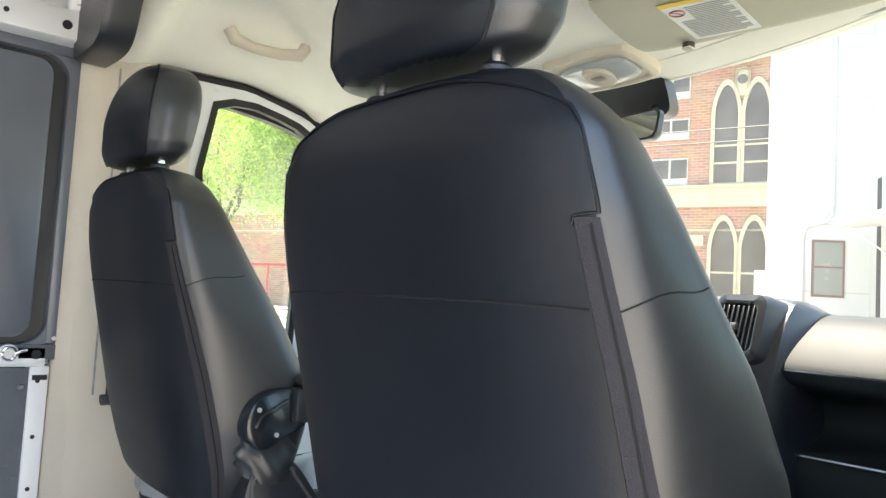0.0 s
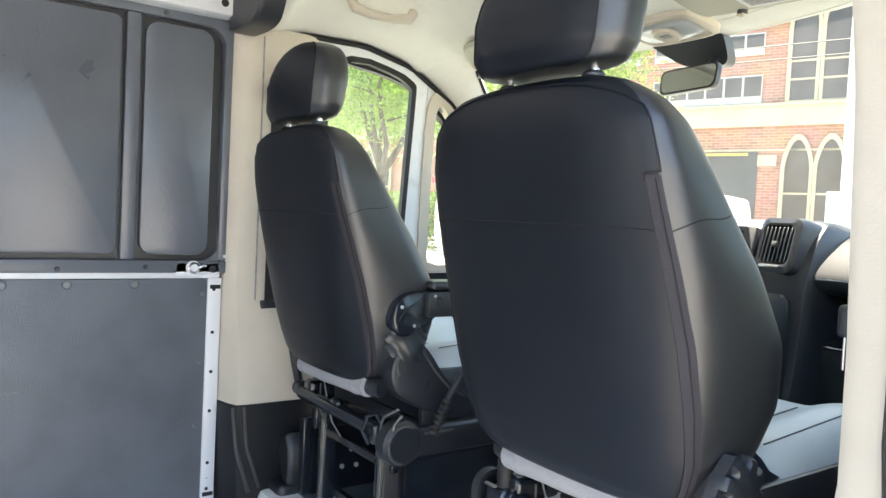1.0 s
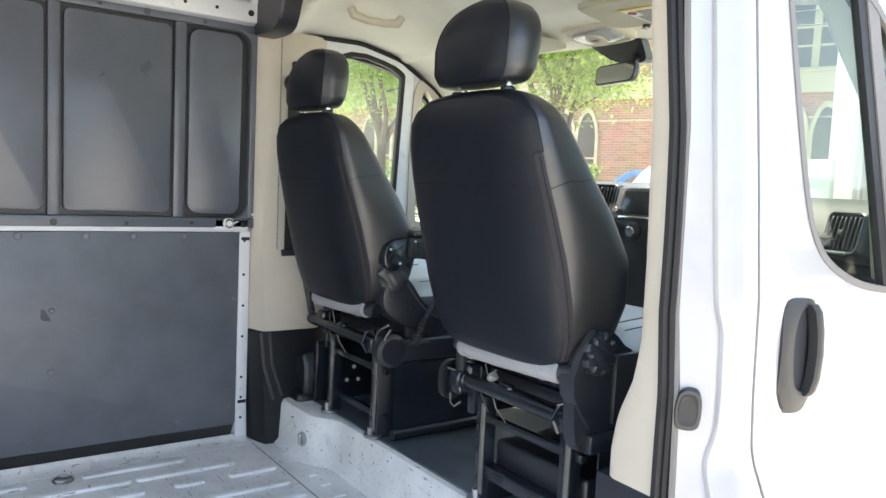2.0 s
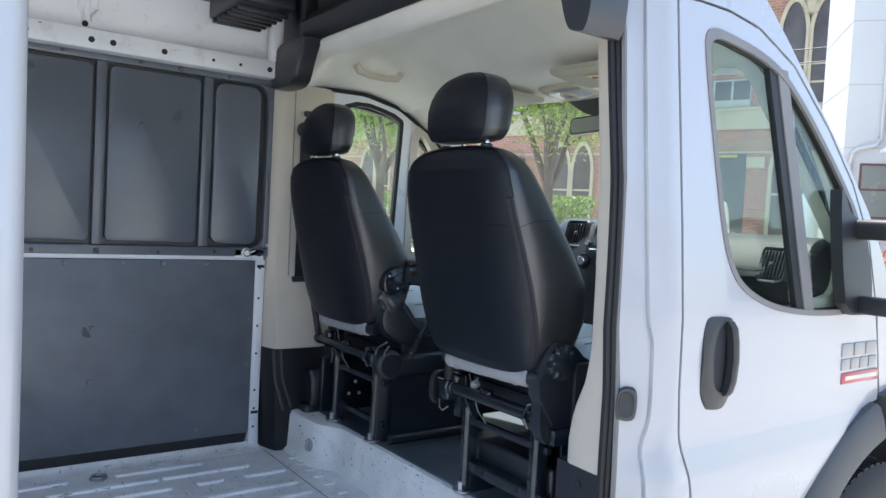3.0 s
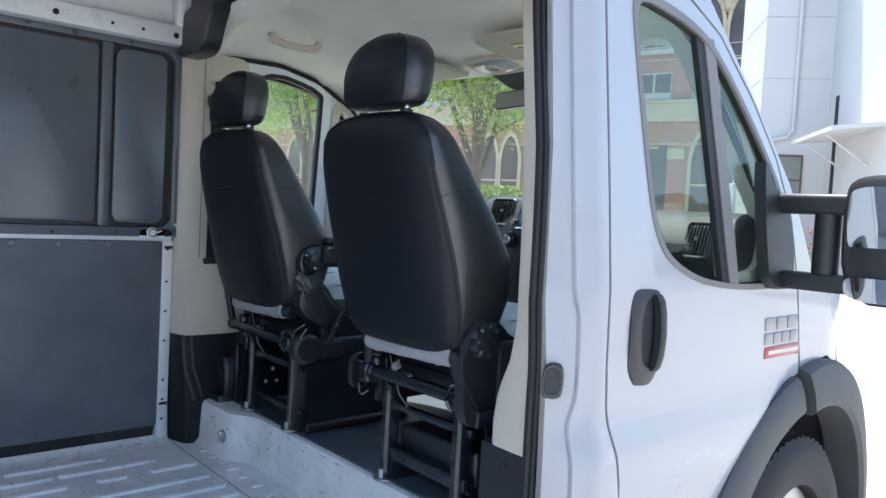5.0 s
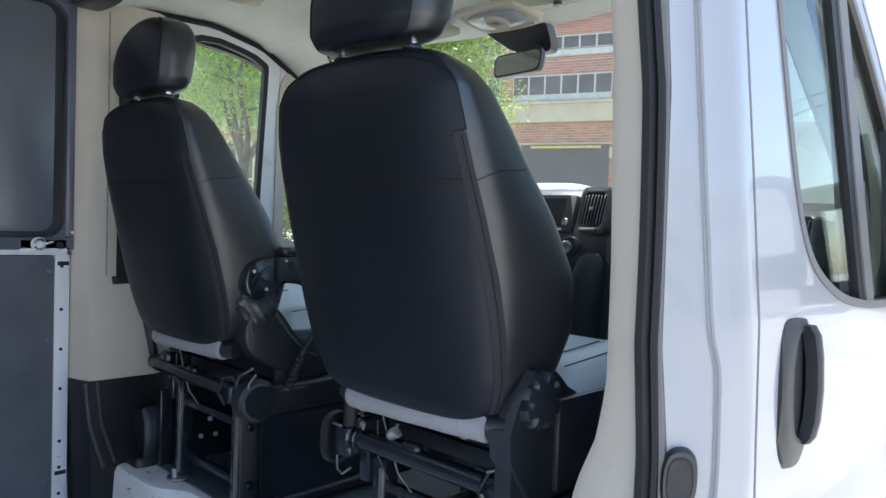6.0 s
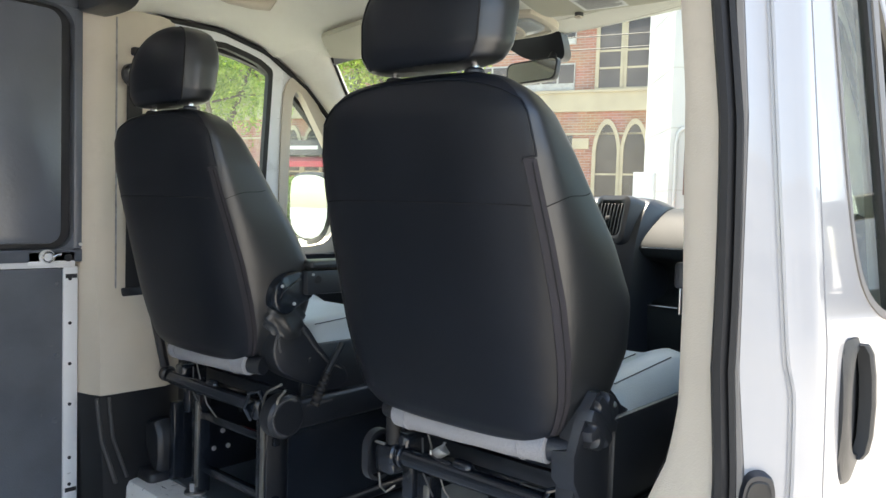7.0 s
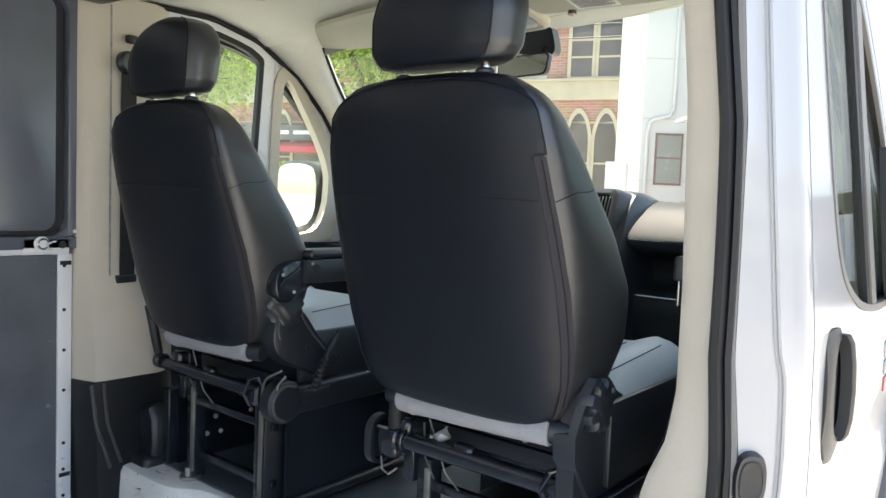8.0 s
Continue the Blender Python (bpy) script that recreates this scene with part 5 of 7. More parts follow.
part("door_frame", sheet(LQF, LQO, (0.86, 1.68), lambda u, v, d: left(u, v, 0.032 + d), 0.028, 80, 3), WHITE_IN, ldoor)
part("quarter_trim", sheet([(0.86 + (u - 0.86) * 1.01, 1.68 + (v - 1.68) * 1.01) for u, v in LQO], LQI, (0.86, 1.68), lambda u, v, d: left(u, v, 0.035 + d + 0.012 * math.sin(math.pi * min(1, max(0, d / 0.03)))), 0.034, 80, 5), BEIGE, ldoor, "beige trim round the quarter window")
shifted = [[(u + 0.045, v) for u, v in ring] for ring in (LQO, LQI)]
part("quarter_trim", sheet(shifted[0], shifted[1], (0.905, 1.68), lambda u, v, d: right(u, v, 0.030 + d), 0.02, 80, 3), BEIGE, rdoor, "beige trim round the quarter window")
DT = dense([(0.10, 2.125), (0.288, 2.133), (0.454, 2.136), (0.641, 2.096), (0.824, 1.996), (0.964, 1.876), (1.08, 1.735), (1.16, 1.58), (1.21, 1.42)], 40)
for mp in (left, right):
    bm = bmesh.new()
    tube(bm, [mp(u, v, 0.065) for u, v in DT], 0.0085, 8)
    part("door_seal", bm, RUBBER, van)


# ---- dashboard ----
PROF = smooth_poly([(1.60, 1.44), (1.25, 1.58), (1.14, 1.595), (1.05, 1.58), (0.985, 1.535), (0.935, 1.48), (0.938, 1.465), (0.955, 1.44), (1.05, 1.43), (1.10, 1.40), (1.10, 1.33), (0.985, 1.318), (0.965, 1.29), (0.995, 1.10), (1.15, 0.80), (1.60, 0.78)], 2)
bm = bmesh.new()
loft(bm, [[(x, min(y + o, 1.60 - 0.40 * x * x), z - o * 0.3) for y, z in PROF] for x, o in ((-0.90, 0.03), (-0.88, 0.01), (-0.5, 0.0), (0.3, 0.0), (0.86, 0.01), (0.89, 0.03))])
dash = part("dashboard", bm, DASH, van, "dark grey moulded dashboard with air vents")
dash.matrix_basis = Matrix.Translation((0, 0.115, 0))
part("trim_line", boxes((0.35, 0.86, 0.936, 0.944, 1.474, 1.4775)), CHROME, dash)
part("trim_line", boxes((0.35, 0.86, 0.968, 0.976, 1.307, 1.3105)), CHROME, dash)


def vent(x, y, z, w, h, tilt=0.0, hood=1.35):
    m = Matrix.Translation((x, y, z)) @ Matrix.Rotation(radians(tilt), 4, "Z") @ Matrix.Rotation(radians(-14), 4, "X")
    bm = bmesh.new()
    outv = round_rect(-w / 2, w / 2, -h / 2, h / 2, 0.016, 5)
    loft(bm, [[m @ Vector((u * s, d, v * s)) for u, v in outv] for s, d in ((hood, 0.08), (hood - 0.03, 0.014), (hood - 0.12, -0.006), (1.14, -0.012), (1.03, -0.010), (0.98, 0.02))])
    f = part("air_vent", bm, PLASTIC, dash, "black air vent with slats")
    for k in range(7):
        bm = bmesh.new()
        u = -w / 2 + w * (k + 0.5) / 7
        box(bm, u - 0.0025, u + 0.0025, -0.012, 0.015, -h / 2 * 0.92, h / 2 * 0.92, r=0.001, seg=1)
        bmesh.ops.transform(bm, matrix=m, verts=bm.verts)
        part("vent_slat", bm, PLASTIC, f)
    bm = bmesh.new()
    box(bm, -0.008, 0.008, -0.020, -0.008, -0.007, 0.007, r=0.003)
    bmesh.ops.transform(bm, matrix=m, verts=bm.verts)
    part("vent_knob", bm, PLASTIC_GREY, f)
    bm = bmesh.new()
    box(bm, -w * 0.42, w * 0.3, -0.016, -0.004, -h * 0.62, -h * 0.54, r=0.003)
    bmesh.ops.transform(bm, matrix=m, verts=bm.verts)
    part("vent_tab", bm, STEEL, f)


# centre stack stands proud of the dash
bm = bmesh.new()
PC = smooth_poly([(1.30, 1.57), (1.05, 1.625), (0.98, 1.61), (0.915, 1.50), (0.90, 1.38), (0.88, 1.22), (0.84, 1.10), (0.80, 1.02), (0.86, 0.98), (1.2, 0.98)], 2)
loft(bm, [[(x, y + o, z - o * 0.5) for y, z in PC] for x, o in ((-0.26, 0.05), (-0.24, 0.01), (-0.20, 0.0), (0.30, 0.0), (0.335, 0.01), (0.36, 0.05))])
part("centre_console", bm, PLASTIC, dash, "black centre console of the dashboard")
vent(0.250, 0.936, 1.552, 0.088, 0.10, -12, 1.55)
vent(-0.09, 0.945, 1.553, 0.10, 0.095, 8)
vent(0.795, 0.945, 1.492, 0.11, 0.10, -20)
bm = bmesh.new()
m = Matrix.Translation((0.085, 0.935, 1.54)) @ Matrix.Rotation(radians(-16), 4, "X")
box(bm, -0.10, 0.10, -0.012, 0.03, -0.06, 0.06, r=0.008)
bmesh.ops.transform(bm, matrix=m, verts=bm.verts)
radio = part("radio", bm, PLASTIC_GREY, dash, "touch-screen radio with silver trim")
bm = bmesh.new()
box(bm, -0.065, 0.065, -0.0155, -0.01, -0.04, 0.045, r=0.002)
bmesh.ops.transform(bm, matrix=m, verts=bm.verts)
part("screen", bm, SCREEN, radio)
bm = bmesh.new()
for k in (-0.083, 0.083):
    disc(bm, (k, -0.018, -0.03), (0, 1, 0), 0.012, 0.02, 16, 0.003)
box(bm, -0.07, 0.07, -0.016, -0.01, -0.055, -0.047, r=0.001)
bmesh.ops.transform(bm, matrix=m, verts=bm.verts)
part("radio_knob", bm, CHROME, radio)
for k in (-0.01, 0.09, 0.19):
    bm = bmesh.new()
    disc(bm, (k, 0.905, 1.445), (0, 1, 0.12), 0.032, 0.02, 24, 0.004)
    kn = part("climate_knob", bm, PLASTIC, dash)
    bm = bmesh.new()
    disc(bm, (k, 0.892, 1.445), (0, 1, 0.12), 0.020, 0.02, 20, 0.004)
    part("climate_knob", bm, CHROME, dash)
part("console_horn", loft(bmesh.new(), [[(0.27 + math.cos(q) * r, y0 + math.sin(q) * r * 1.4, z) for q in np.linspace(0, math.tau, 17)[:-1]] for z, r, y0 in ((1.0, 0.05, 0.86), (1.25, 0.05, 0.87), (1.36, 0.046, 0.89), (1.415, 0.036, 0.905), (1.43, 0.02, 0.91))]), DASH, dash)
bm = bmesh.new()
tube(bm, [(0.05, 0.95, 1.12), (0.06, 0.87, 1.24), (0.065, 0.84, 1.30)], [0.03, 0.02, 0.024], 12)
part("gear_lever", bm, PLASTIC, van, "black gear lever")
# seat side console, hand brake
bm = boxes((-0.255, -0.235, 0.20, 0.72, CAB, 1.0), r=0.006)
part("base_panel", bm, PLASTIC, van, "black panel of the driver's seat base")

# ---- seats ----
SX = 0.425
BACK = [  # height, rear half-width, front half-width, depth, rear face
    (1.158, 0.15, 0.16, 0.06, 0.155), (1.168, 0.19, 0.19, 0.12, 0.125), (1.195, 0.218, 0.222, 0.18, 0.106), (1.25, 0.236, 0.262, 0.22, 0.088), (1.33, 0.246, 0.296, 0.25, 0.066),
    (1.42, 0.252, 0.308, 0.255, 0.047), (1.52, 0.256, 0.292, 0.22, 0.028), (1.60, 0.256, 0.264, 0.188, 0.013), (1.66, 0.254, 0.244, 0.163, 0.004), (1.72, 0.243, 0.216, 0.138, -0.001),
    (1.754, 0.218, 0.186, 0.115, 0.002), (1.776, 0.18, 0.145, 0.095, 0.008), (1.789, 0.125, 0.10, 0.06, 0.022), (1.794, 0.06, 0.05, 0.03, 0.035)]


def back_pt(z, ang, grow=0.0):
    """A point of the backrest's skin: ang 0 is the right side, -90 the rear."""
    wr, wf, d, yr = lerp_table(z, BACK)
    c, s = math.cos(ang), math.sin(ang)
    ex = 2 / 4.2
    u = math.copysign(abs(c) ** ex, c)
    v = math.copysign(abs(s) ** ex, s)
    f = (v + 1) / 2
    w = wr + (wf - wr) * f
    y = yr + d * f
    # rear face slightly crowned
    if v < 0:
        y -= 0.010 * (1 - u * u) * (-v)
    return Vector(((w + 0.014 + grow) * u, y + grow * v, z))


def make_seat():
    seat = thing("bucket_seat", "black leather van seat on a black steel frame", "seat", "front seats")
    N = 56

    def tape_l(z):
        """Where the zip tape's left edge runs round the back."""
        return radians(-43 + 21 * (1.645 - z) / 0.45)

    zs = [float(z) for z in np.concatenate([np.linspace(1.158, 1.195, 6), np.linspace(1.21, 1.70, 26), np.linspace(1.715, 1.794, 10)])]
    bm = bmesh.new()
    loft(bm, [[back_pt(z, k * math.tau / N) for k in range(N)] for z in zs])
    back = part("backrest", bm, LEATHER, seat, "black leather backrest with a zipped rear cover")
    back.data.materials.append(LEATHER_BACK)
    for i, f in enumerate(back.data.polygons):
        k = i % N if i < N * (len(zs) - 1) else 0
        ang = (k + 0.5) * 360 / N
        z = zs[min(i // N + 1, len(zs) - 1)]
        if 212 < ang < (367 + math.degrees(tape_l(z)) if z < 1.645 else 328):
            f.material_index = 1
    sub = back.modifiers.new("smooth", "SUBSURF")
    sub.levels = sub.render_levels = 1
    # seams
    A_R = radians(-31)
    A_L = radians(-150)
    bm = bmesh.new()
    tube(bm, [back_pt(1.572 + 0.004 * math.cos((q + 90) / 40), radians(q), 0.0004) for q in np.linspace(-160, -41, 40)], 0.0012, 6)
    part("seam", bm, THREAD, back)
    bm = bmesh.new()
    tube(bm, [back_pt(1.570 + 0.0007 * (q + 32), radians(q), 0.0004) for q in np.linspace(-28, 8, 30)], 0.0008, 6)
    part("seam", bm, THREAD, back)
    # piping round the rear cover: right edge, over the top, left edge
    path = [back_pt(float(z), A_R, 0.001) for z in np.linspace(1.648, 1.735, 10)]
    path += [back_pt(1.735 + 0.042 * math.sin(f * math.pi / 2), A_R + (radians(-90) - A_R) * f, 0.001) for f in np.linspace(0.08, 1, 14)]
    path += [back_pt(1.735 + 0.042 * math.cos(f * math.pi / 2), radians(-90) + (A_L - radians(-90)) * f, 0.001) for f in np.linspace(0.08, 1, 14)]
    path += [back_pt(float(z), A_L, 0.001) for z in np.linspace(1.72, 1.20, 30)]
    bm = bmesh.new()
    tube(bm, path, 0.0019, 6)
    part("piping", bm, LEATHER_BACK, back)
    # zip tape down the right edge of the rear cover
    bm = bmesh.new()
    rings = []
    for z in np.linspace(1.645, 1.19, 28):
        z = float(z)
        rings.append([back_pt(z, tape_l(z), 0.0005), back_pt(z, tape_l(z), 0.0020), back_pt(z, tape_l(z) + 0.10, 0.0026), back_pt(z, tape_l(z) + 0.21, 0.0020), back_pt(z, tape_l(z) + 0.21, 0.0005)])
    loft(bm, rings)
    zp = part("zip_tape", bm, ZIPPER, back, "dark plum zip strip")
    part("zip_teeth", tube(bmesh.new(), [back_pt(float(z), tape_l(float(z)) + 0.12, 0.0028) for z in np.linspace(1.640, 1.19, 28)], 0.0012, 5), THREAD, zp)
    bm = bmesh.new()
    tube(bm, [back_pt(1.638, radians(-44), 0.0008), back_pt(1.646, radians(-43), 0.001), back_pt(1.648, radians(-37), 0.001), back_pt(1.649, radians(-31), 0.0008)], 0.0014, 6)
    part("seam", bm, LEATHER_BACK, back)
    # headrest
    HZ = [(1.800, 0.115, 0.07, 0.0), (1.807, 0.148, 0.09, -0.006), (1.832, 0.166, 0.108, -0.014), (1.89, 0.170, 0.118, -0.014), (1.925, 0.162, 0.116, -0.008), (1.95, 0.147, 0.108, 0.0), (1.972, 0.122, 0.09, 0.012), (1.986, 0.088, 0.065, 0.024), (1.994, 0.05, 0.04, 0.036), (1.998, 0.02, 0.02, 0.046)]

    def head_pt(z, ang, grow=0.0):
        w, d, yr = lerp_table(z, HZ)
        c, s = math.cos(ang), math.sin(ang)
        ex = 2 / 2.9
        u, v = math.copysign(abs(c) ** ex, c), math.copysign(abs(s) ** ex, s)
        return Vector(((w * 0.955 + grow) * u + 0.020, yr + d * (v + 1) / 2 + grow * v - (0.012 * (1 - u * u) if v < 0 else 0), z))

    bm = bmesh.new()
    loft(bm, [[head_pt(float(z), k * math.tau / 44) for k in range(44)] for z in np.concatenate([np.linspace(1.800, 1.832, 6), np.linspace(1.845, 1.95, 8), np.linspace(1.96, 1.998, 9)])])
    head = part("headrest", bm, LEATHER, seat, "black leather headrest")
    head.data.materials.append(LEATHER_BACK)
    for i, f in enumerate(head.data.polygons):
        if 222 < (i % 44 + 0.5) * 360 / 44 < 318:
            f.material_index = 1
    sb = head.modifiers.new("smooth", "SUBSURF")
    sb.levels = sb.render_levels = 1
    for q in (-41, -139):
        bm = bmesh.new()
        tube(bm, [head_pt(float(z), radians(q), 0.0005) for z in np.linspace(1.806, 1.992, 24)], 0.0018, 6)
        part("seam", bm, THREAD, head)
    for x in (-0.066, 0.116):
        bm = bmesh.new()
        tube(bm, [(x, 0.035, 1.76), (x, 0.04, 1.85)], 0.0075, 12)
        part("headrest_post", bm, CHROME, seat)
        bm = bmesh.new()
        disc(bm, (x, 0.036, 1.789), (0, 0, 1), 0.017, 0.012, 18, 0.004)
        part("post_sleeve", bm, PLASTIC, seat)
    # grey mesh roll under the back
    bm = bmesh.new()
    pts = [(x, 0.150 + 0.10 * x * x, 1.153 + 0.03 * (x + 0.14)) for x in np.linspace(-0.142, 0.212, 18)]
    tube(bm, pts, [0.027 + 0.0005 * math.sin(i * 1.1) for i in range(18)], 18)
    roll = part("mesh_roll", bm, MESH, seat, "grey woven mesh at the foot of the backrest")
    for x in (-0.106, 0.165):
        bm = bmesh.new()
        cc = Vector((x, 0.150 + 0.1 * x * x, 1.153 + 0.03 * (x + 0.14)))
        tube(bm, [cc + Vector((0, math.cos(q), math.sin(q))) * 0.0285 for q in np.linspace(0, math.tau, 20)[:-1]], 0.0012, 5, True)
        part("seam", bm, MESH, roll)
    part("roll_end", tube(bmesh.new(), [(0.208, 0.160, 1.163), (0.245, 0.172, 1.163)], 0.023, 14), PLASTIC, seat)
    part("roll_end", tube(bmesh.new(), [(-0.148, 0.158, 1.152), (-0.19, 0.17, 1.15)], 0.02, 14), PLASTIC, seat)
    # cushion: centre panel between raised sides
    bm = bmesh.new()
    rings = []
    for y in np.linspace(0.29, 0.70, 16):
        f = (y - 0.29) / 0.41
        drop = 0.03 * max(0, (f - 0.75) / 0.25) ** 2 + 0.02 * max(0, (0.15 - f) / 0.15) ** 2
        row = []
        for x in np.linspace(-1, 1, 25):
            ax = abs(x)
            h = 0.020 * math.exp(-((ax - 0.76) / 0.14) ** 2) - 0.035 * max(0, (ax - 0.88) / 0.12) ** 2 + 0.03 * f
            row.append((x * 0.266, y, 1.235 + h - drop))
        row += [(0.266, y, 1.18), (0.24, y, 1.07), (-0.24, y, 1.07), (-0.266, y, 1.18)]
        rings.append(row)
    loft(bm, rings)
    cu = part("cushion", bm, LEATHER_SKY, seat, "black leather seat cushion, coloured pale for reflected sky")
    for x, up in ((-0.15, 0.0), (0.15, 0.0), (-0.232, 0.0055), (0.232, 0.0055)):
        bm = bmesh.new()
        tube(bm, [(x, y, 1.240 + up + 0.03 * (y - 0.29) / 0.41) for y in np.linspace(0.34, 0.585, 12)], 0.0013, 6)
        part("seam", bm, PLASTIC_GREY, cu)
    part("cushion_pan", boxes((-0.254, 0.254, 0.27, 0.68, 1.04, 1.075), r=0.006), PLASTIC, seat, "black cushion pan")
    part("cushion_rear", boxes((-0.253, 0.253, 0.274, 0.287, 1.078, 1.20), r=0.004), LEATHER_BACK, seat)
    for x in (-0.2645, 0.2645):
        part("cushion_side", boxes((x - 0.0095, x + 0.0095, 0.27, 0.69, 1.04, 1.205), r=0.006), LEATHER, seat, "black leather side of the cushion")
    # frame: cross tubes, legs, plates
    for z, y, r, x0, x1 in ((1.055, 0.175, 0.019, -0.205, 0.225),):
        bm = bmesh.new()
        tube(bm, [(x0, y, z), (x1, y, z)], r, 14)
        part("cross_tube", bm, GLOSS, seat)
    for x in (-0.115, 0.20):
        part("leg", boxes((x - 0.020, x + 0.020, 0.197, 0.235, CAB + 0.01, 1.02), r=0.004), GLOSS, seat)
        part("leg", boxes((x - 0.014, x + 0.014, 0.60, 0.64, CAB + 0.01, 1.02), r=0.004), GLOSS, seat)
        for z in (0.79, 0.87, 0.93, 0.965):
            part("leg_hole", boxes((x - 0.015, x - 0.006, 0.1955, 0.198, z - 0.008, z + 0.008), r=0.001, seg=1), DARK, seat)
        part("leg_edge", boxes((x + 0.004, x + 0.019, 0.192, 0.198, CAB + 0.03, 1.0), r=0.002), LEGSTEEL, seat)
        bm = bmesh.new()
        disc(bm, (x, 0.20, CAB + 0.012), (0, 0, 1), 0.032, 0.008, 18, 0.002)
        disc(bm, (x, 0.192, CAB + 0.028), (0, 0, 1), 0.011, 0.024, 6)
        part("leg_bolt", bm, STEEL, seat)
    for z in (0.80, 0.955):
        part("cross_bar", boxes((-0.115, 0.235, 0.215, 0.235, z - 0.011, z + 0.011), r=0.004), GLOSS, seat)
    bm = boxes((-0.15, 0.27, 0.31, 0.64, 1.005, 1.03), (-0.17, -0.14, 0.19, 0.62, 0.96, 1.03), (0.26, 0.285, 0.19, 0.62, 0.985, 1.03), r=0.005)
    part("slide_rail", bm, GLOSS, seat)
    part("base_front", boxes((-0.240, 0.23, 0.585, 0.598, CAB + 0.006, 1.038)), GLOSS, seat)
    bm = bmesh.new()
    tube(bm, [(0.205, 0.165, 1.02), (0.20, 0.15, 1.05), (0.215, 0.15, 1.09), (0.235, 0.165, 1.10), (0.24, 0.20, 1.03)], 0.006, 8)
    part("release_wire", bm, GLOSS, seat)
    bm = bmesh.new()
    tube(bm, [(-0.10, 0.19, 1.11), (-0.075, 0.192, 1.05), (-0.06, 0.20, 1.0), (-0.035, 0.215, 0.965)], 0.0018, 6)
    part("cable", bm, LEGSTEEL, seat)
    bm = bmesh.new()
    tube(bm, [(-0.11, 0.185, 1.10), (-0.10, 0.18, 1.03), (-0.09, 0.2, 0.98)], 0.002, 6)
    part("cable", bm, PLASTIC_GREY, seat)
    for d in ((-0.19, -0.14, 0.17, 0.25, 1.03, 1.10), (0.19, 0.235, 0.16, 0.26, 1.02, 1.075), (-0.02, 0.03, 0.165, 0.19, 1.06, 1.085)):
        part("bracket", boxes(d, r=0.012, seg=3), GLOSS, seat)
    return seat


passenger = make_seat()
passenger.matrix_basis = Matrix.Translation((SX, 0, 0))
driver = copy_thing(passenger, Matrix.Translation((SX - 0.884, 0, 0)))
tagged(driver, "black leather driver seat with an armrest on its inner side")
tagged(passenger, "black leather passenger seat on a black steel frame")

# passenger seat: recliner wheel, side shield and hinge disc
bm = bmesh.new()
rings = []
for h, s in ((0.258, 0.9), (0.263, 1.0), (0.281, 1.0), (0.288, 0.93), (0.291, 0.80)):
    rings.append([(h, 0.205 + s * (0.050 - 0.013 * max(0, math.cos(8 * q)) ** 0.7) * math.cos(q), 1.215 + s * (0.050 - 0.013 * max(0, math.cos(8 * q)) ** 0.7) * math.sin(q)) for q in np.linspace(0, math.tau, 97)[:-1]])
loft(bm, rings)
part("recliner_wheel", bm, PLASTIC, passenger, "black scalloped recliner wheel")
bm = bmesh.new()
out = smooth_poly([(0.158, 1.20), (0.18, 1.26), (0.25, 1.275), (0.34, 1.19), (0.64, 1.17), (0.66, 1.02), (0.24, 0.98), (0.17, 0.985), (0.150, 1.06)], 2)
loft(bm, [[(x, u, v) for u, v in out] for x in (0.228, 0.233, 0.258, 0.263)])
shield = part("side_shield", bm, PLASTIC, passenger, "black plastic side shield")
bm = bmesh.new()
loft(bm, [[(x0, y, z), (x1, y + 0.002, z), (x1, y + 0.016, z), (x0, y + 0.016, z)] for x0, x1, y, z in ((0.266, 0.284, 0.180, 1.268), (0.260, 0.279, 0.160, 1.238), (0.257, 0.273, 0.147, 1.20), (0.254, 0.270, 0.140, 1.172), (0.228, 0.270, 0.136, 1.166), (0.226, 0.269, 0.141, 1.12), (0.240, 0.271, 0.162, 1.085), (0.262, 0.273, 0.188, 1.05), (0.266, 0.273, 0.194, 1.04))])
part("shield_edge", bm, PLASTIC, shield, "dark grey edge of the side shield")
bm = bmesh.new()
oval = round_rect(0.140, 0.215, 0.985, 1.095, 0.036, 8)
loft(bm, [[(x, 0.178 + (u - 0.178) * k, 1.04 + (v - 1.04) * k) for u, v in oval] for x, k in ((-0.245, 0.86), (-0.240, 1.0), (-0.222, 1.0), (-0.222, 0.84), (-0.235, 0.80))])
part("hinge_cap", bm, PLASTIC, passenger, "black oval hinge cap")
bm = boxes((-0.222, -0.165, 0.155, 0.205, 1.01, 1.075), r=0.012, seg=3)
part("hinge_block", bm, GLOSS, passenger)
bm = bmesh.new()
disc(bm, (-0.168, 0.175, 1.055), (1, 0, 0), 0.027, 0.012, 20, 0.004)
disc(bm, (-0.148, 0.175, 1.055), (1, 0, 0), 0.025, 0.006, 20, 0.002)
part("tube_collar", bm, GLOSS, passenger)
bm = bmesh.new()
tube(bm, [(-0.205, 0.158, 1.01), (-0.195, 0.152, 0.985), (-0.175, 0.15, 0.98), (-0.160, 0.16, 0.995)], 0.0025, 8)
part("hinge_wire", bm, LEGSTEEL, passenger)
part("hinge_pin", boxes((-0.215, -0.185, 0.150, 0.158, 1.074, 1.079), r=0.002), LEGSTEEL, passenger)
part("cushion_flap", boxes((0.05, 0.18, 0.30, 0.345, 1.012, 1.018), r=0.002), LEATHER_SKY, passenger)
bm = bmesh.new()
tube(bm, [(-0.085, 0.19, 1.075), (-0.06, 0.18, 1.083), (-0.045, 0.178, 1.092), (-0.05, 0.185, 1.105)], [0.004, 0.012, 0.013, 0.004], 10)
part("cable_clip", bm, ZINC, passenger)
bm = bmesh.new()
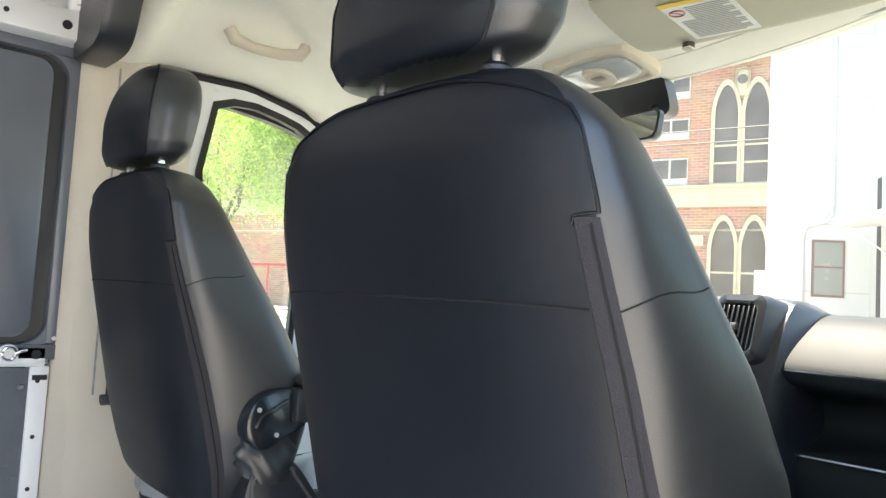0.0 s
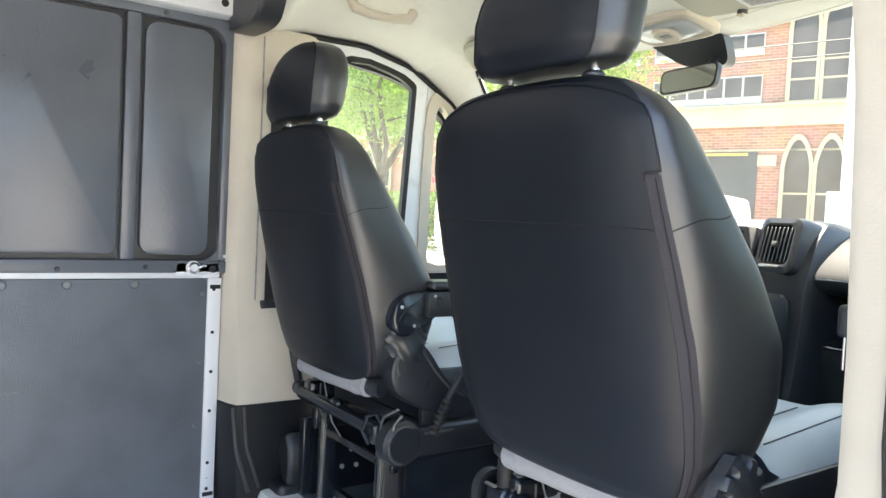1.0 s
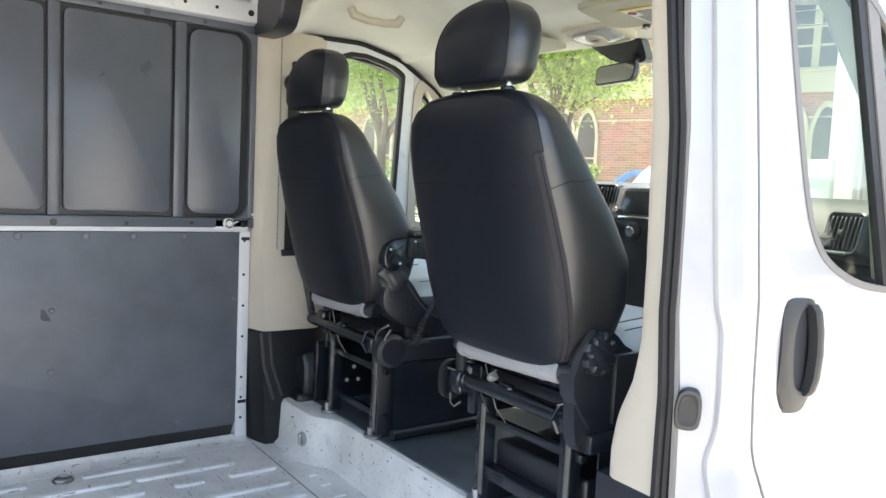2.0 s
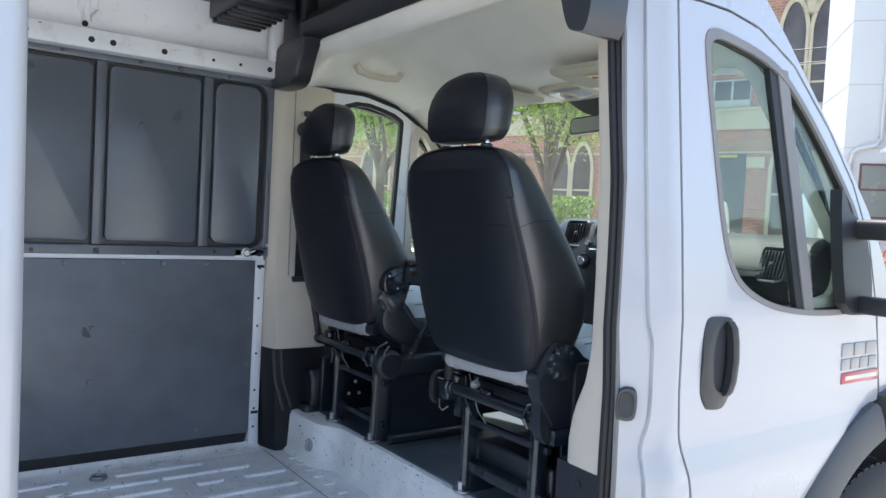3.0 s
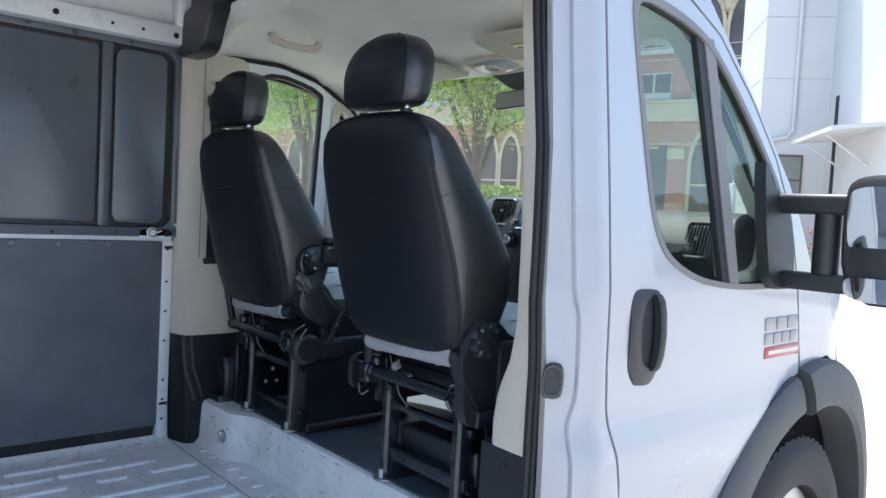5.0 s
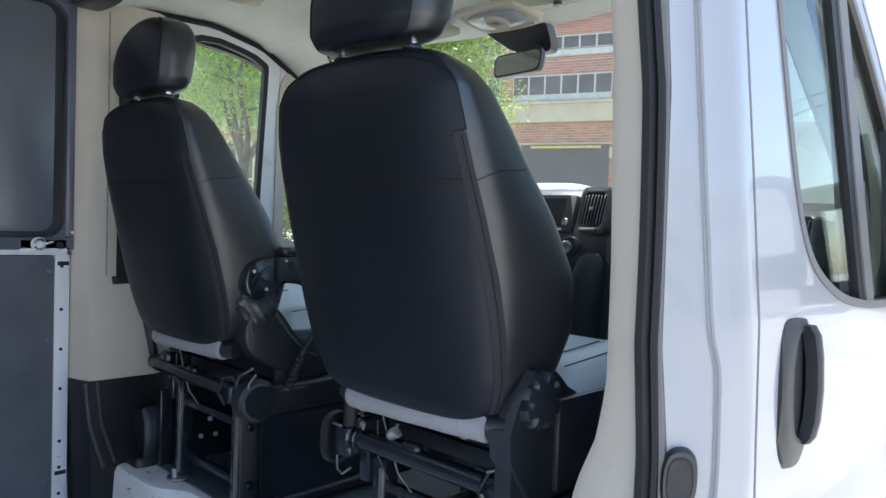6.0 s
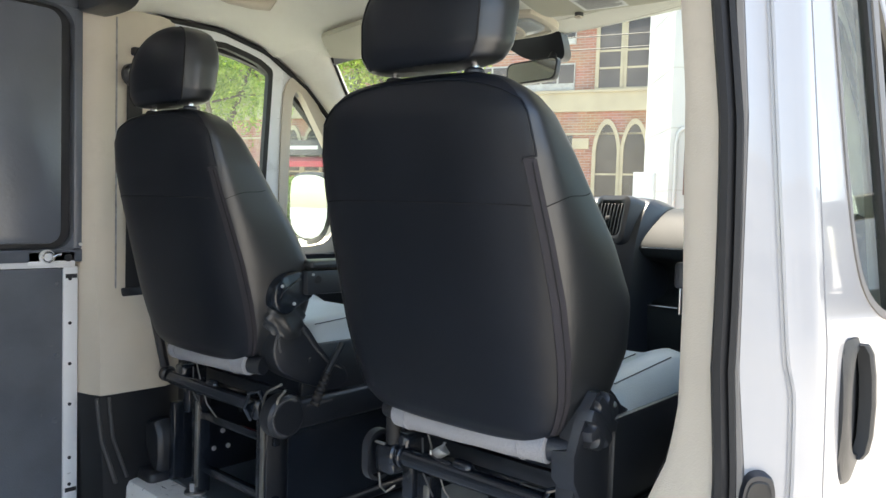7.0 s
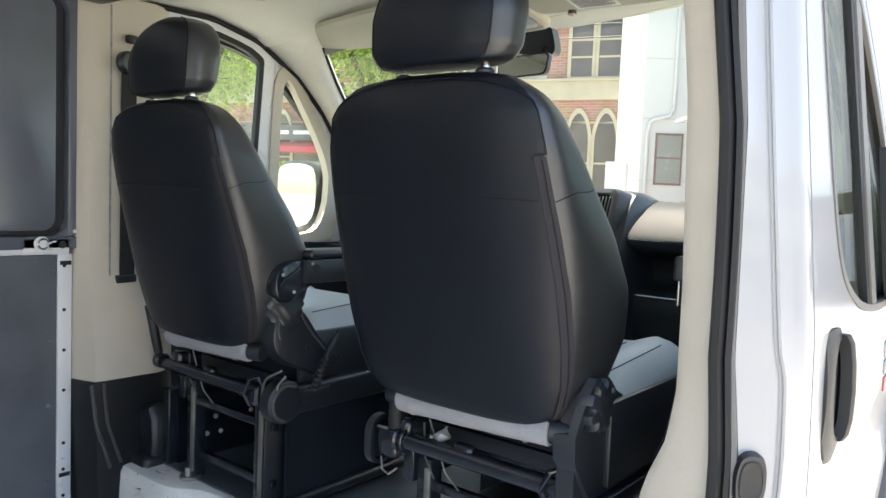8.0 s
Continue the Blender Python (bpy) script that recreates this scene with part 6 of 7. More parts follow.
tube(bm, [(-0.18, 0.17 + 0.004 * (k % 2), 1.07 + k * 0.008) for k in range(10)], [0.014 + 0.004 * (k % 2) for k in range(10)], 12)
part("bellows", bm, RUBBER, passenger)
# tray with a black box under the passenger seat
tray = thing("storage_box", "black plastic box in a steel tray under the seat", "box")
part("box_body", boxes((SX - 0.10, SX + 0.235, 0.24, 0.58, 0.80, 0.90), r=0.012, seg=3), PLASTIC, tray)
part("tray_rim", boxes((SX - 0.115, SX + 0.235, 0.20, 0.24, 0.80, 0.835), r=0.004), GLOSS, tray)
for x0, x1 in ((SX - 0.06, SX - 0.02), (SX + 0.08, SX + 0.14)):
    part("tray_slot", boxes((x0, x1, 0.198, 0.202, 0.81, 0.825)), DARK, tray)
for x0 in (SX - 0.11, SX + 0.20):
    part("tray_foot", boxes((x0, x0 + 0.02, 0.21, 0.56, CAB + 0.006, 0.80), r=0.003), GLOSS, tray)

# driver seat: recliner cover, armrest, lower hinge cover
bm = bmesh.new()
out = [(u - 0.018, v) for u, v in smooth_poly([(0.186, 1.195), (0.190, 1.235), (0.208, 1.266), (0.238, 1.281), (0.270, 1.276), (0.295, 1.254), (0.335, 1.198), (0.375, 1.158), (0.425, 1.135), (0.44, 1.09), (0.38, 1.075), (0.315, 1.098), (0.25, 1.125), (0.205, 1.155)], 2)]
loft(bm, [[(x, 0.28 + (u - 0.28) * k, 1.18 + (v - 1.18) * k) for u, v in out] for x, k in ((0.225, 1.0), (0.277, 1.0), (0.285, 0.985), (0.288, 0.94))])
cover = part("recliner_cover", bm, PLASTIC, driver, "dark grey plastic recliner cover")
bm = bmesh.new()
tube(bm, [(0.2895, 0.225 + 0.043 * math.cos(q), 1.226 + 0.043 * math.sin(q)) for q in np.linspace(radians(35), radians(215), 24)], 0.0035, 8)
part("cover_ridge", bm, PLASTIC_GREY, cover)
bm = bmesh.new()
tube(bm, [(0.2890, 0.258, 1.250), (0.2890, 0.297, 1.200), (0.2890, 0.342, 1.155), (0.2885, 0.385, 1.135)], 0.003, 8)
part("cover_ridge", bm, PLASTIC_GREY, cover)
bm = bmesh.new()
disc(bm, (0.288, 0.280, 1.17), (1, 0, 0), 0.007, 0.006, 12)
part("screw", bm, DARK, cover)
# armrest: a plastic core with a padded top, folded down
bm = boxes((0.270, 0.329, 0.236, 0.60, 1.343, 1.404), r=0.006)
arm = part("armrest", bm, PLASTIC, driver, "black armrest folded down, with a padded top")
part("armrest_pad", boxes((0.262, 0.334, 0.245, 0.61, 1.407, 1.428), r=0.009, seg=4), LEATHER, arm)
bm = bmesh.new()
disc(bm, (0.330, 0.268, 1.381), (1, 0, 0), 0.010, 0.007, 16, 0.002)
part("screw", bm, DARK, arm)
bm = bmesh.new()
disc(bm, (0.330, 0.252, 1.394), (1, 0, 0), 0.0035, 0.005, 10)
part("screw", bm, ZINC, arm)
part("armrest_stop", boxes((0.300, 0.322, 0.42, 0.44, 1.322, 1.345), r=0.003), PLASTIC_GREY, arm)
# black bracket between backrest and armrest, with bolts and gathered leather under it
bm = bmesh.new()
out = smooth_poly([(0.148, 1.322), (0.155, 1.375), (0.19, 1.402), (0.25, 1.404), (0.285, 1.385), (0.275, 1.335), (0.225, 1.315), (0.185, 1.288)], 2)
loft(bm, [[(x, 0.21 + (u - 0.21) * k, 1.352 + (v - 1.352) * k) for u, v in out] for x, k in ((0.250, 1.0), (0.300, 1.0), (0.310, 0.95), (0.313, 0.86))])
bracket = part("armrest_bracket", bm, GLOSS, driver, "black steel armrest bracket")
bm = bmesh.new()
tube(bm, [(0.314, 0.168, 1.338), (0.317, 0.178, 1.356), (0.317, 0.202, 1.370), (0.314, 0.225, 1.382)], 0.004, 8)
part("bracket_rib", bm, GLOSS, bracket)
for y, z in ((0.172, 1.368), (0.208, 1.323)):
    bm = bmesh.new()
    disc(bm, (0.313, y, z), (1, 0, 0), 0.0045, 0.006, 6)
    part("bolt", bm, ZINC, bracket)
bm = bmesh.new()
rings = []
for i in range(15):
    f = i / 14
    z = 1.345 - 0.105 * f
    w = 0.056 * math.sin(math.pi * (0.22 + 0.50 * f)) ** 0.7
    ring = []
    for q in np.linspace(0, math.tau, 33)[:-1]:
        crease = 1 + 0.10 * math.sin(3.0 * q + 9.0 * f) * math.sin(math.pi * f) + 0.07 * math.sin(7.0 * q - 14.0 * f)
        ring.append((0.268 + 0.030 * math.cos(q) * crease, 0.200 + 0.020 * f + w * math.sin(q) * crease, z + 0.008 * math.sin(2 * q + 5 * f)))
    rings.append(ring)
loft(bm, rings)
part("leather_fold", bm, LEATHER, driver, "gathered black leather under the armrest")
bm = bmesh.new()
disc(bm, (0.285, 0.20, 1.04), (1, 0, 0), 0.055, 0.05, 28, 0.008)
box(bm, 0.265, 0.305, 0.21, 0.62, 1.0, 1.075, r=0.012, seg=3)
part("lower_cover", bm, PLASTIC, driver)
bm = bmesh.new()
tube(bm, [(0.311, 0.20 + 0.045 * math.cos(q), 1.04 + 0.045 * math.sin(q)) for q in np.linspace(radians(60), radians(260), 18)], 0.004, 8)
part("cover_ridge", bm, PLASTIC_GREY, driver)
for pts in (((0.243, 0.17, 1.042), (0.252, 0.17, 1.085), (0.266, 0.168, 1.102), (0.318, 0.172, 1.129)), ((0.305, 0.17, 1.052), (0.307, 0.17, 1.09), (0.33, 0.175, 1.116))):
    part("release_wire", tube(bmesh.new(), dense3(pts, 14), 0.0032, 8), LEGSTEEL, driver)
bm = boxes((0.038, 0.082, 0.242, 0.270, 0.999, 1.022), (0.046, 0.070, 0.238, 0.272, 1.018, 1.027), r=0.006, seg=3)
part("red_plug", bm, RED, driver, "red cable plug")
part("plug_socket", boxes((0.014, 0.037, 0.245, 0.268, 1.001, 1.020), r=0.004), ZINC, driver)
part("plug_cable", tube(bmesh.new(), [(0.015, 0.256, 1.010), (-0.02, 0.285, 1.0), (-0.06, 0.30, 0.985), (-0.09, 0.33, 0.95)], 0.0035, 8), RUBBER, driver)
part("base_side", boxes((0.262, 0.268, 0.235, 0.68, CAB + 0.006, 1.0)), GLOSS, driver, "black sheet steel side of the seat base")
part("base_side", boxes((-0.246, -0.242, 0.235, 0.68, CAB + 0.006, 1.0)), GLOSS, driver)
part("base_side", boxes((0.266, 0.270, 0.235, 0.60, CAB + 0.006, 1.0)), GLOSS, passenger)
bm = bmesh.new()
tube(bm, [(0.275, 0.23, CAB + 0.03), (0.275, 0.68, CAB + 0.03)], 0.016, 10)
part("base_ledge", bm, PLASTIC, driver)
for y, z in ((0.365, 0.851), (0.335, 0.801), (0.385, 0.799), (0.50, 0.845)):
    bm = bmesh.new()
    disc(bm, (-0.240, y, z), (1, 0, 0), 0.0075, 0.008, 12, 0.002)
    part("base_bolt", bm, ZINC, driver)
part("cover_line", boxes((0.3105, 0.3125, 0.255, 0.34, 1.058, 1.064)), PLASTIC_GREY, driver)
# hand brake with its gaiter
bm = bmesh.new()
k0, k1 = Vector((-0.12, 0.258, 1.066)), Vector((-0.12, 0.298, 1.147))
tube(bm, [k0 + (k1 - k0) * (i / 14) for i in range(15)], [0.0115 + 0.003 * (i % 2) - 0.0002 * i for i in range(15)], 12)
hb = part("hand_brake", bm, RUBBER, van, "black hand brake lever with a ribbed gaiter")
bm = bmesh.new()
tube(bm, [k1, k1 + Vector((0.0, 0.022, 0.032)), k1 + Vector((0.0, 0.046, 0.066))], [0.008, 0.009, 0.009], 10)
part("lever_grip", bm, PLASTIC, hb)

# ---- street ----
def flat_box(parent, name, mtl, u0, u1, w0, w1, z0, z1, r=0.0):
    bm = boxes((u0, u1, w0, w1, z0, z1), r=r)
    return part(name, bm, mtl, parent, smooth=False)



# white building ahead, turned from the street
white = thing("white_building", "white stucco building with a downpipe, a small window and a canopy", "building")
white.matrix_basis = Matrix.Translation((-6.16, 15.56, 0.3)) @ Matrix.Rotation(radians(38), 4, "Z")
flat_box(white, "wall", STUCCO, 0.0, 1.48, 0.0, 2.75, 0.0, 14.0)
flat_box(white, "wing", STUCCO, 1.48, 9.0, -6.0, 2.7, 0.0, 14.0)
for z in (1.9, 3.35, 4.75, 6.15, 7.55, 8.95):
    flat_box(white, "joint", CONCRETE, -0.004, 1.47, -0.004, 2.76, z, z + 0.02)
wf = flat_box(white, "window_frame", WINFRAME, 0.34, 0.99, -0.03, 0.02, 1.8, 3.02)
flat_box(white, "window_pane", BLIND, 0.385, 0.945, -0.036, 0.0, 1.85, 2.42)
flat_box(white, "window_pane", BLIND, 0.385, 0.945, -0.036, 0.0, 2.46, 2.97)
bm = bmesh.new()
tube(bm, [(0.72, -0.06, 12.0), (0.72, -0.06, 3.75), (0.70, -0.06, 3.55), (0.62, -0.06, 3.42), (0.24, -0.06, 3.32), (0.16, -0.06, 3.22), (0.13, -0.06, 3.0), (0.13, -0.06, 0.0)], 0.045, 12)
part("downpipe", bm, STUCCO, white)
flat_box(white, "slit_window", DARK, 1.465, 1.485, -0.62, -0.42, 0.8, 4.3)
bm = bmesh.new()
loft(bm, [[(1.48, -3.4, 3.28), (0.55, -3.4, 3.18), (0.55, -3.4, 3.26), (1.48, -3.4, 3.36)], [(1.48, -0.7, 3.28), (0.55, -0.7, 3.18), (0.55, -0.7, 3.26), (1.48, -0.7, 3.36)]])
part("canopy", bm, STUCCO, white, smooth=False)
for w in (-1.2, -2.6):
    part("canopy_strut", tube(bmesh.new(), [(0.65, w, 3.22), (1.48, w, 2.6)], 0.02, 6), STUCCO, white)

cabinet = thing("utility_cabinet", "white metal utility cabinet standing on the asphalt", "cabinet")
cabinet.matrix_basis = street_pose(-1.06, 13.2, 0.5)
part("cabinet_body", boxes((-0.22, 0.16, -0.2, 0.2, 0.0, 1.9), r=0.01), STUCCO, cabinet)
part("cabinet_door", boxes((-0.19, 0.13, -0.215, -0.2, 0.1, 1.8), r=0.005), STUCCO, cabinet)


# brick building across the street
def arch_outline(u0, u1, z0, zs, zt, n=10):
    """Pointed arch: straight sides up to zs, arcs to the tip zt."""
    uc, hw = (u0 + u1) / 2, (u1 - u0) / 2
    pts = [(u0, z0), (u1, z0), (u1, zs)]
    for i in range(1, n):
        f = i / n
        pts.append((u1 - hw * (1 - math.cos(f * math.pi / 2)) ** 0.85, zs + (zt - zs) * math.sin(f * math.pi / 2) ** 1.05))
    pts.append((uc, zt))
    for i in range(n - 1, 0, -1):
        f = i / n
        pts.append((u0 + hw * (1 - math.cos(f * math.pi / 2)) ** 0.85, zs + (zt - zs) * math.sin(f * math.pi / 2) ** 1.05))
    pts.append((u0, zs))
    return pts


brick = thing("brick_building", "red brick building with cream stone bands and pointed windows", "building")
brick.matrix_basis = street_pose(0.22, 34.0, -0.13)
flat_box(brick, "wall", BRICK, -60, 2.0, 0.0, 12, 0.4, 18.0)
for z0, z1, d in ((6.62, 7.52, 0.22), (7.50, 7.62, 0.32), (5.52, 5.62, 0.05), (13.6, 14.2, 0.2)):
    flat_box(brick, "stone_band", LIME, -60, 2.0, -d, 0.02, z0, z1)


def arch_window(u0, u1, z0, zs, zt, border=0.2, bars=(), label=""):
    o = arch_outline(u0, u1, z0, zs, zt)
    i = arch_outline(u0 + border, u1 - border, z0 + border * 0.6, zs, zt - border * 1.5)
    c = ((u0 + u1) / 2, (z0 + zs) / 2)
    f = part("window_surround", sheet(o, i, c, lambda u, z, d: Vector((u, -0.14 + d, z)), 0.16, 60, 1), LIME, brick, smooth=False)
    part("window_pane", prism(i, lambda u, z, d: Vector((u, d, z)), -0.05, 0.02), DARKWIN, f, smooth=False)
    for zb in bars:
        part("window_bar", boxes((u0 + border, u1 - border, -0.08, -0.03, zb, zb + 0.09)), LIME, f, smooth=False)
    return f


for ub in (-6.76, -18.0, -24.5, -32.0):
    for k in (0, 1):
        u0 = ub + k * 1.30
        arch_window(u0, u0 + 1.34, 1.7, 4.7, 6.25, 0.17, (3.6,))
        arch_window(u0, u0 + 1.34, 7.62, 10.9, 12.5, 0.17, (9.4, 8.6))
    part("stone_head", boxes((ub + 1.0, ub + 1.64, -0.12, 0.02, 11.6, 13.0), r=0.2, seg=3), LIME, brick)
    bm = bmesh.new()
    disc(bm, (ub + 1.32, -0.13, 12.45), (0, 1, 0), 0.22, 0.05, 16)
    part("rosette", bm, DARKWIN, brick)


def window_band(u0, u1, z0, z1, n):
    f = flat_box(brick, "window_frame", PALEFRAME, u0, u1, -0.06, 0.02, z0, z1)
    w = (u1 - u0) / n
    for k in range(n):
        flat_box(f, "window_pane", DARKWIN, u0 + k * w + 0.05, u0 + (k + 1) * w - 0.05, -0.075, -0.02, z0 + 0.35, z1 - 0.07)
    for k in range(1):
        flat_box(f, "sill_panel", PALEFRAME, u0 + 0.05, u1 - 0.05, -0.09, -0.02, z0 + 0.03, z0 + 0.3)


for u0, u1, n in ((-12.8, -7.75, 6), (-14.9, -13.5, 2), (-22.5, -19.5, 4), (-29.5, -27, 3)):
    window_band(u0, u1, 7.66, 8.96, n)
    window_band(u0, u1, 9.85, 10.85, n)
    window_band(u0, u1, 11.8, 12.9, n)
# flat dark panel in place of the dark garage opening, no depth behind
gar = flat_box(brick, "garage_opening", GARAGE_DARK, -12.2, -7.75, -0.03, 0.02, 0.5, 5.5)
flat_box(brick, "stone_jamb", LIME, -7.75, -6.95, -0.10, 0.02, 4.85, 5.35)
flat_box(brick, "stone_base", LIME, -7.75, -6.95, -0.10, 0.02, 0.5, 1.4)
flat_box(gar, "clearance_bar", OCHRE, -11.6, -8.1, -0.4, -0.3, 5.30, 5.42)
# shop front with sign and awning further along
shop = flat_box(brick, "sign_board", SIGN, -25.5, -19.6, -0.5, 0.0, 4.55, 5.35)
flat_box(shop, "sign_bar", PAPER, -24.0, -21.9, -0.53, -0.48, 4.85, 5.05)
flat_box(shop, "sign_bar", PAPER, -21.6, -20.4, -0.53, -0.48, 4.85, 5.05)
bm = bmesh.new()
loft(bm, [[(u, -0.02, 4.5), (u, -1.1, 4.15), (u, -1.1, 3.85), (u, -0.02, 3.9)] for u in (-25.4, -19.7)])
part("awning", bm, AWNING, brick, smooth=False)
flat_box(brick, "shop_window", DARKWIN, -25.0, -20.0, -0.05, 0.02, 0.9, 3.8)
# overhead wires
bm = bmesh.new()
for z, w in ((7.4, 22.0), (7.0, 22.0)):
    tube(bm, [street(u, w, z - 0.25 * (1 - ((u + 10) / 26) ** 2)) for u in np.linspace(-36, 16, 30)], 0.018, 5)
tagged(part("overhead_wire", bm, RUBBER), "two black overhead wires along the street", "wire")
# the building on the other side of the lot, mirrored in the paint and the glass
tan = thing("office_building", "pale grey stucco building across the parking lot", "building")
part("wall", boxes((25.0, 33.0, -26.0, 30.0, -0.2, 5.4)), TAN, tan, smooth=False)
part("roof", boxes((24.8, 33.2, -26.2, 30.2, 5.4, 5.8), r=0.02), LIME, tan)
for k in range(14):
    for z0, z1 in ((1.0, 3.4),):
        y = -24.0 + 3.9 * k
        wd = part("window", boxes((24.94, 25.05, y - 0.95, y + 0.95, z0 - 0.05, z1 + 0.05), r=0.01), PALEFRAME, tan)
        part("pane", boxes((24.92, 24.95, y - 0.86, y + 0.86, z0 + 0.04, z1 - 0.04)), DARKWIN, wd)

fence = thing("railing", "dark red metal railing along the pavement", "railing")
fence.matrix_basis = street_pose(0, 21.0, 0.6)
part("rail_bar", boxes((-30, -13.5, -0.03, 0.03, 1.95, 2.05), (-30, -13.5, -0.03, 0.03, 0.2, 0.26)), AWNING, fence, smooth=False)
for k in range(12):
    part("post", boxes((-30 + k * 1.5, -29.94 + k * 1.5, -0.03, 0.03, 0.0, 2.05)), AWNING, fence, smooth=False)


# ---- trees ----
def leaves(pts, size, seed, flat=0.4):
    """One mesh of many small folded leaves."""
    r = np.random.RandomState(seed)
    n = len(pts)
    verts, faces = [], []
    a = r.normal(size=(n, 3))
    a /= np.linalg.norm(a, axis=1)[:, None]
    b = np.cross(a, r.normal(size=(n, 3)))
    b /= np.linalg.norm(b, axis=1)[:, None]
    s = size * (0.6 + 0.8 * r.rand(n))[:, None]
    p = np.asarray(pts)
    quad = np.stack([p - a * s, p + b * s * flat, p + a * s, p - b * s * flat], axis=1).reshape(-1, 3)
    faces = np.arange(4 * n).reshape(-1, 4)
    me = bpy.data.meshes.new("crown")
    me.from_pydata(quad.tolist(), [], faces.tolist())
    return me


def tree(u, w, zg, height, radius, crown_lo, seed, mtl, n=9000, size=0.052):
    r = np.random.RandomState(seed)
    t = thing("street_tree", "street tree with bright green leaves and a dark forked trunk", "tree", "street trees")
    t.matrix_basis = street_pose(u, w, zg)
    bm = bmesh.new()
    fork = crown_lo * 0.75
    tube(bm, [(0, 0, -0.1), (0.03, 0, 0.4), (0.06, 0.03, fork * 0.6), (0.05, 0.02, fork)], [0.17, 0.13, 0.115, 0.11], 10)
    tips = []
    for k in range(6):
        q = k * math.tau / 6 + r.rand() * 0.7
        rr = radius * (0.45 + 0.4 * r.rand())
        z1 = crown_lo + (height - crown_lo) * (0.25 + 0.5 * r.rand())
        p0 = Vector((0.05, 0.02, fork - 0.15 * r.rand()))
        p3 = Vector((math.cos(q) * rr, math.sin(q) * rr, z1))
        mid1 = p0.lerp(p3, 0.35) + Vector((r.normal() * 0.12, r.normal() * 0.12, -0.15 + r.normal() * 0.1))
        mid2 = p0.lerp(p3, 0.7) + Vector((r.normal() * 0.15, r.normal() * 0.15, r.normal() * 0.15))
        tube(bm, [p0, mid1, mid2, p3], [0.085, 0.06, 0.04, 0.015], 7)
        tips += [mid2, p3]
        for j in range(3):
            a0 = mid1.lerp(p3, 0.3 + 0.25 * j)
            a1 = a0 + Vector((r.normal() * 0.6, r.normal() * 0.6, 0.2 + r.rand() * 0.6))
            tube(bm, [a0, a0.lerp(a1, 0.5) + Vector((0, 0, 0.06)), a1], [0.03, 0.02, 0.008], 5)
            tips.append(a1)
    part("trunk", bm, BARK, t)
    pts = []
    ctr = []
    for k in range(70):
        d = r.normal(size=3)
        d /= np.linalg.norm(d)
        f = 0.35 + 0.65 * r.rand() ** 0.6
        ctr.append((d[0] * radius * f, d[1] * radius * f, (crown_lo + height) / 2 + d[2] * (height - crown_lo) / 2 * f))
    for tp in tips:
        ctr.append(tuple(tp))
    for i in range(n):
        c = ctr[r.randint(len(ctr))]
        s = radius * 0.16
        pts.append((c[0] + r.normal() * s, c[1] + r.normal() * s, c[2] + r.normal() * s * 0.7))
    me = leaves(pts, size, seed + 1)
    me.materials.append(mtl)
    cr = new("crown", me)
    cr.parent = t
    return t


tree(-6.1, 12.3, 0.5, 8.2, 2.3, 2.6, 11, LEAF, 38000)
tree(-11.2, 12.6, 0.5, 8.0, 2.6, 2.9, 12, LEAF, 38000)
tree(-16.5, 14.0, 0.5, 8.4, 2.8, 2.8, 13, LEAF, 26000)
tree(-22.0, 15.0, 0.5, 8.0, 2.8, 2.6, 14, LEAF_DARK, 20000)

r = np.random.RandomState(5)
pts = np.stack([r.uniform(-17, -8.6, 14000), r.uniform(19.2, 20.3, 14000), 0.5 + 2.05 * r.rand(14000) ** 0.7], axis=1)
hm = leaves([tuple(street(*p)) for p in pts], 0.07, 6)
hm.name = "hedge"
hm.materials.append(LEAF_DARK)
tagged(new("hedge", hm), "clipped green hedge before the brick building", "hedge", kind="stuff")
r = np.random.RandomState(8)
pts = [(-5.4 + r.normal() * 0.7, 14.6 + r.normal() * 0.3, 0.5 + 1.2 * r.rand()) for _ in range(900)]
fm = leaves(pts, 0.05, 9)
fm.materials.append(FLOWER)
tagged(new("flower_bed", fm), "orange flowers at the foot of the white wall", "flowers", kind="stuff")


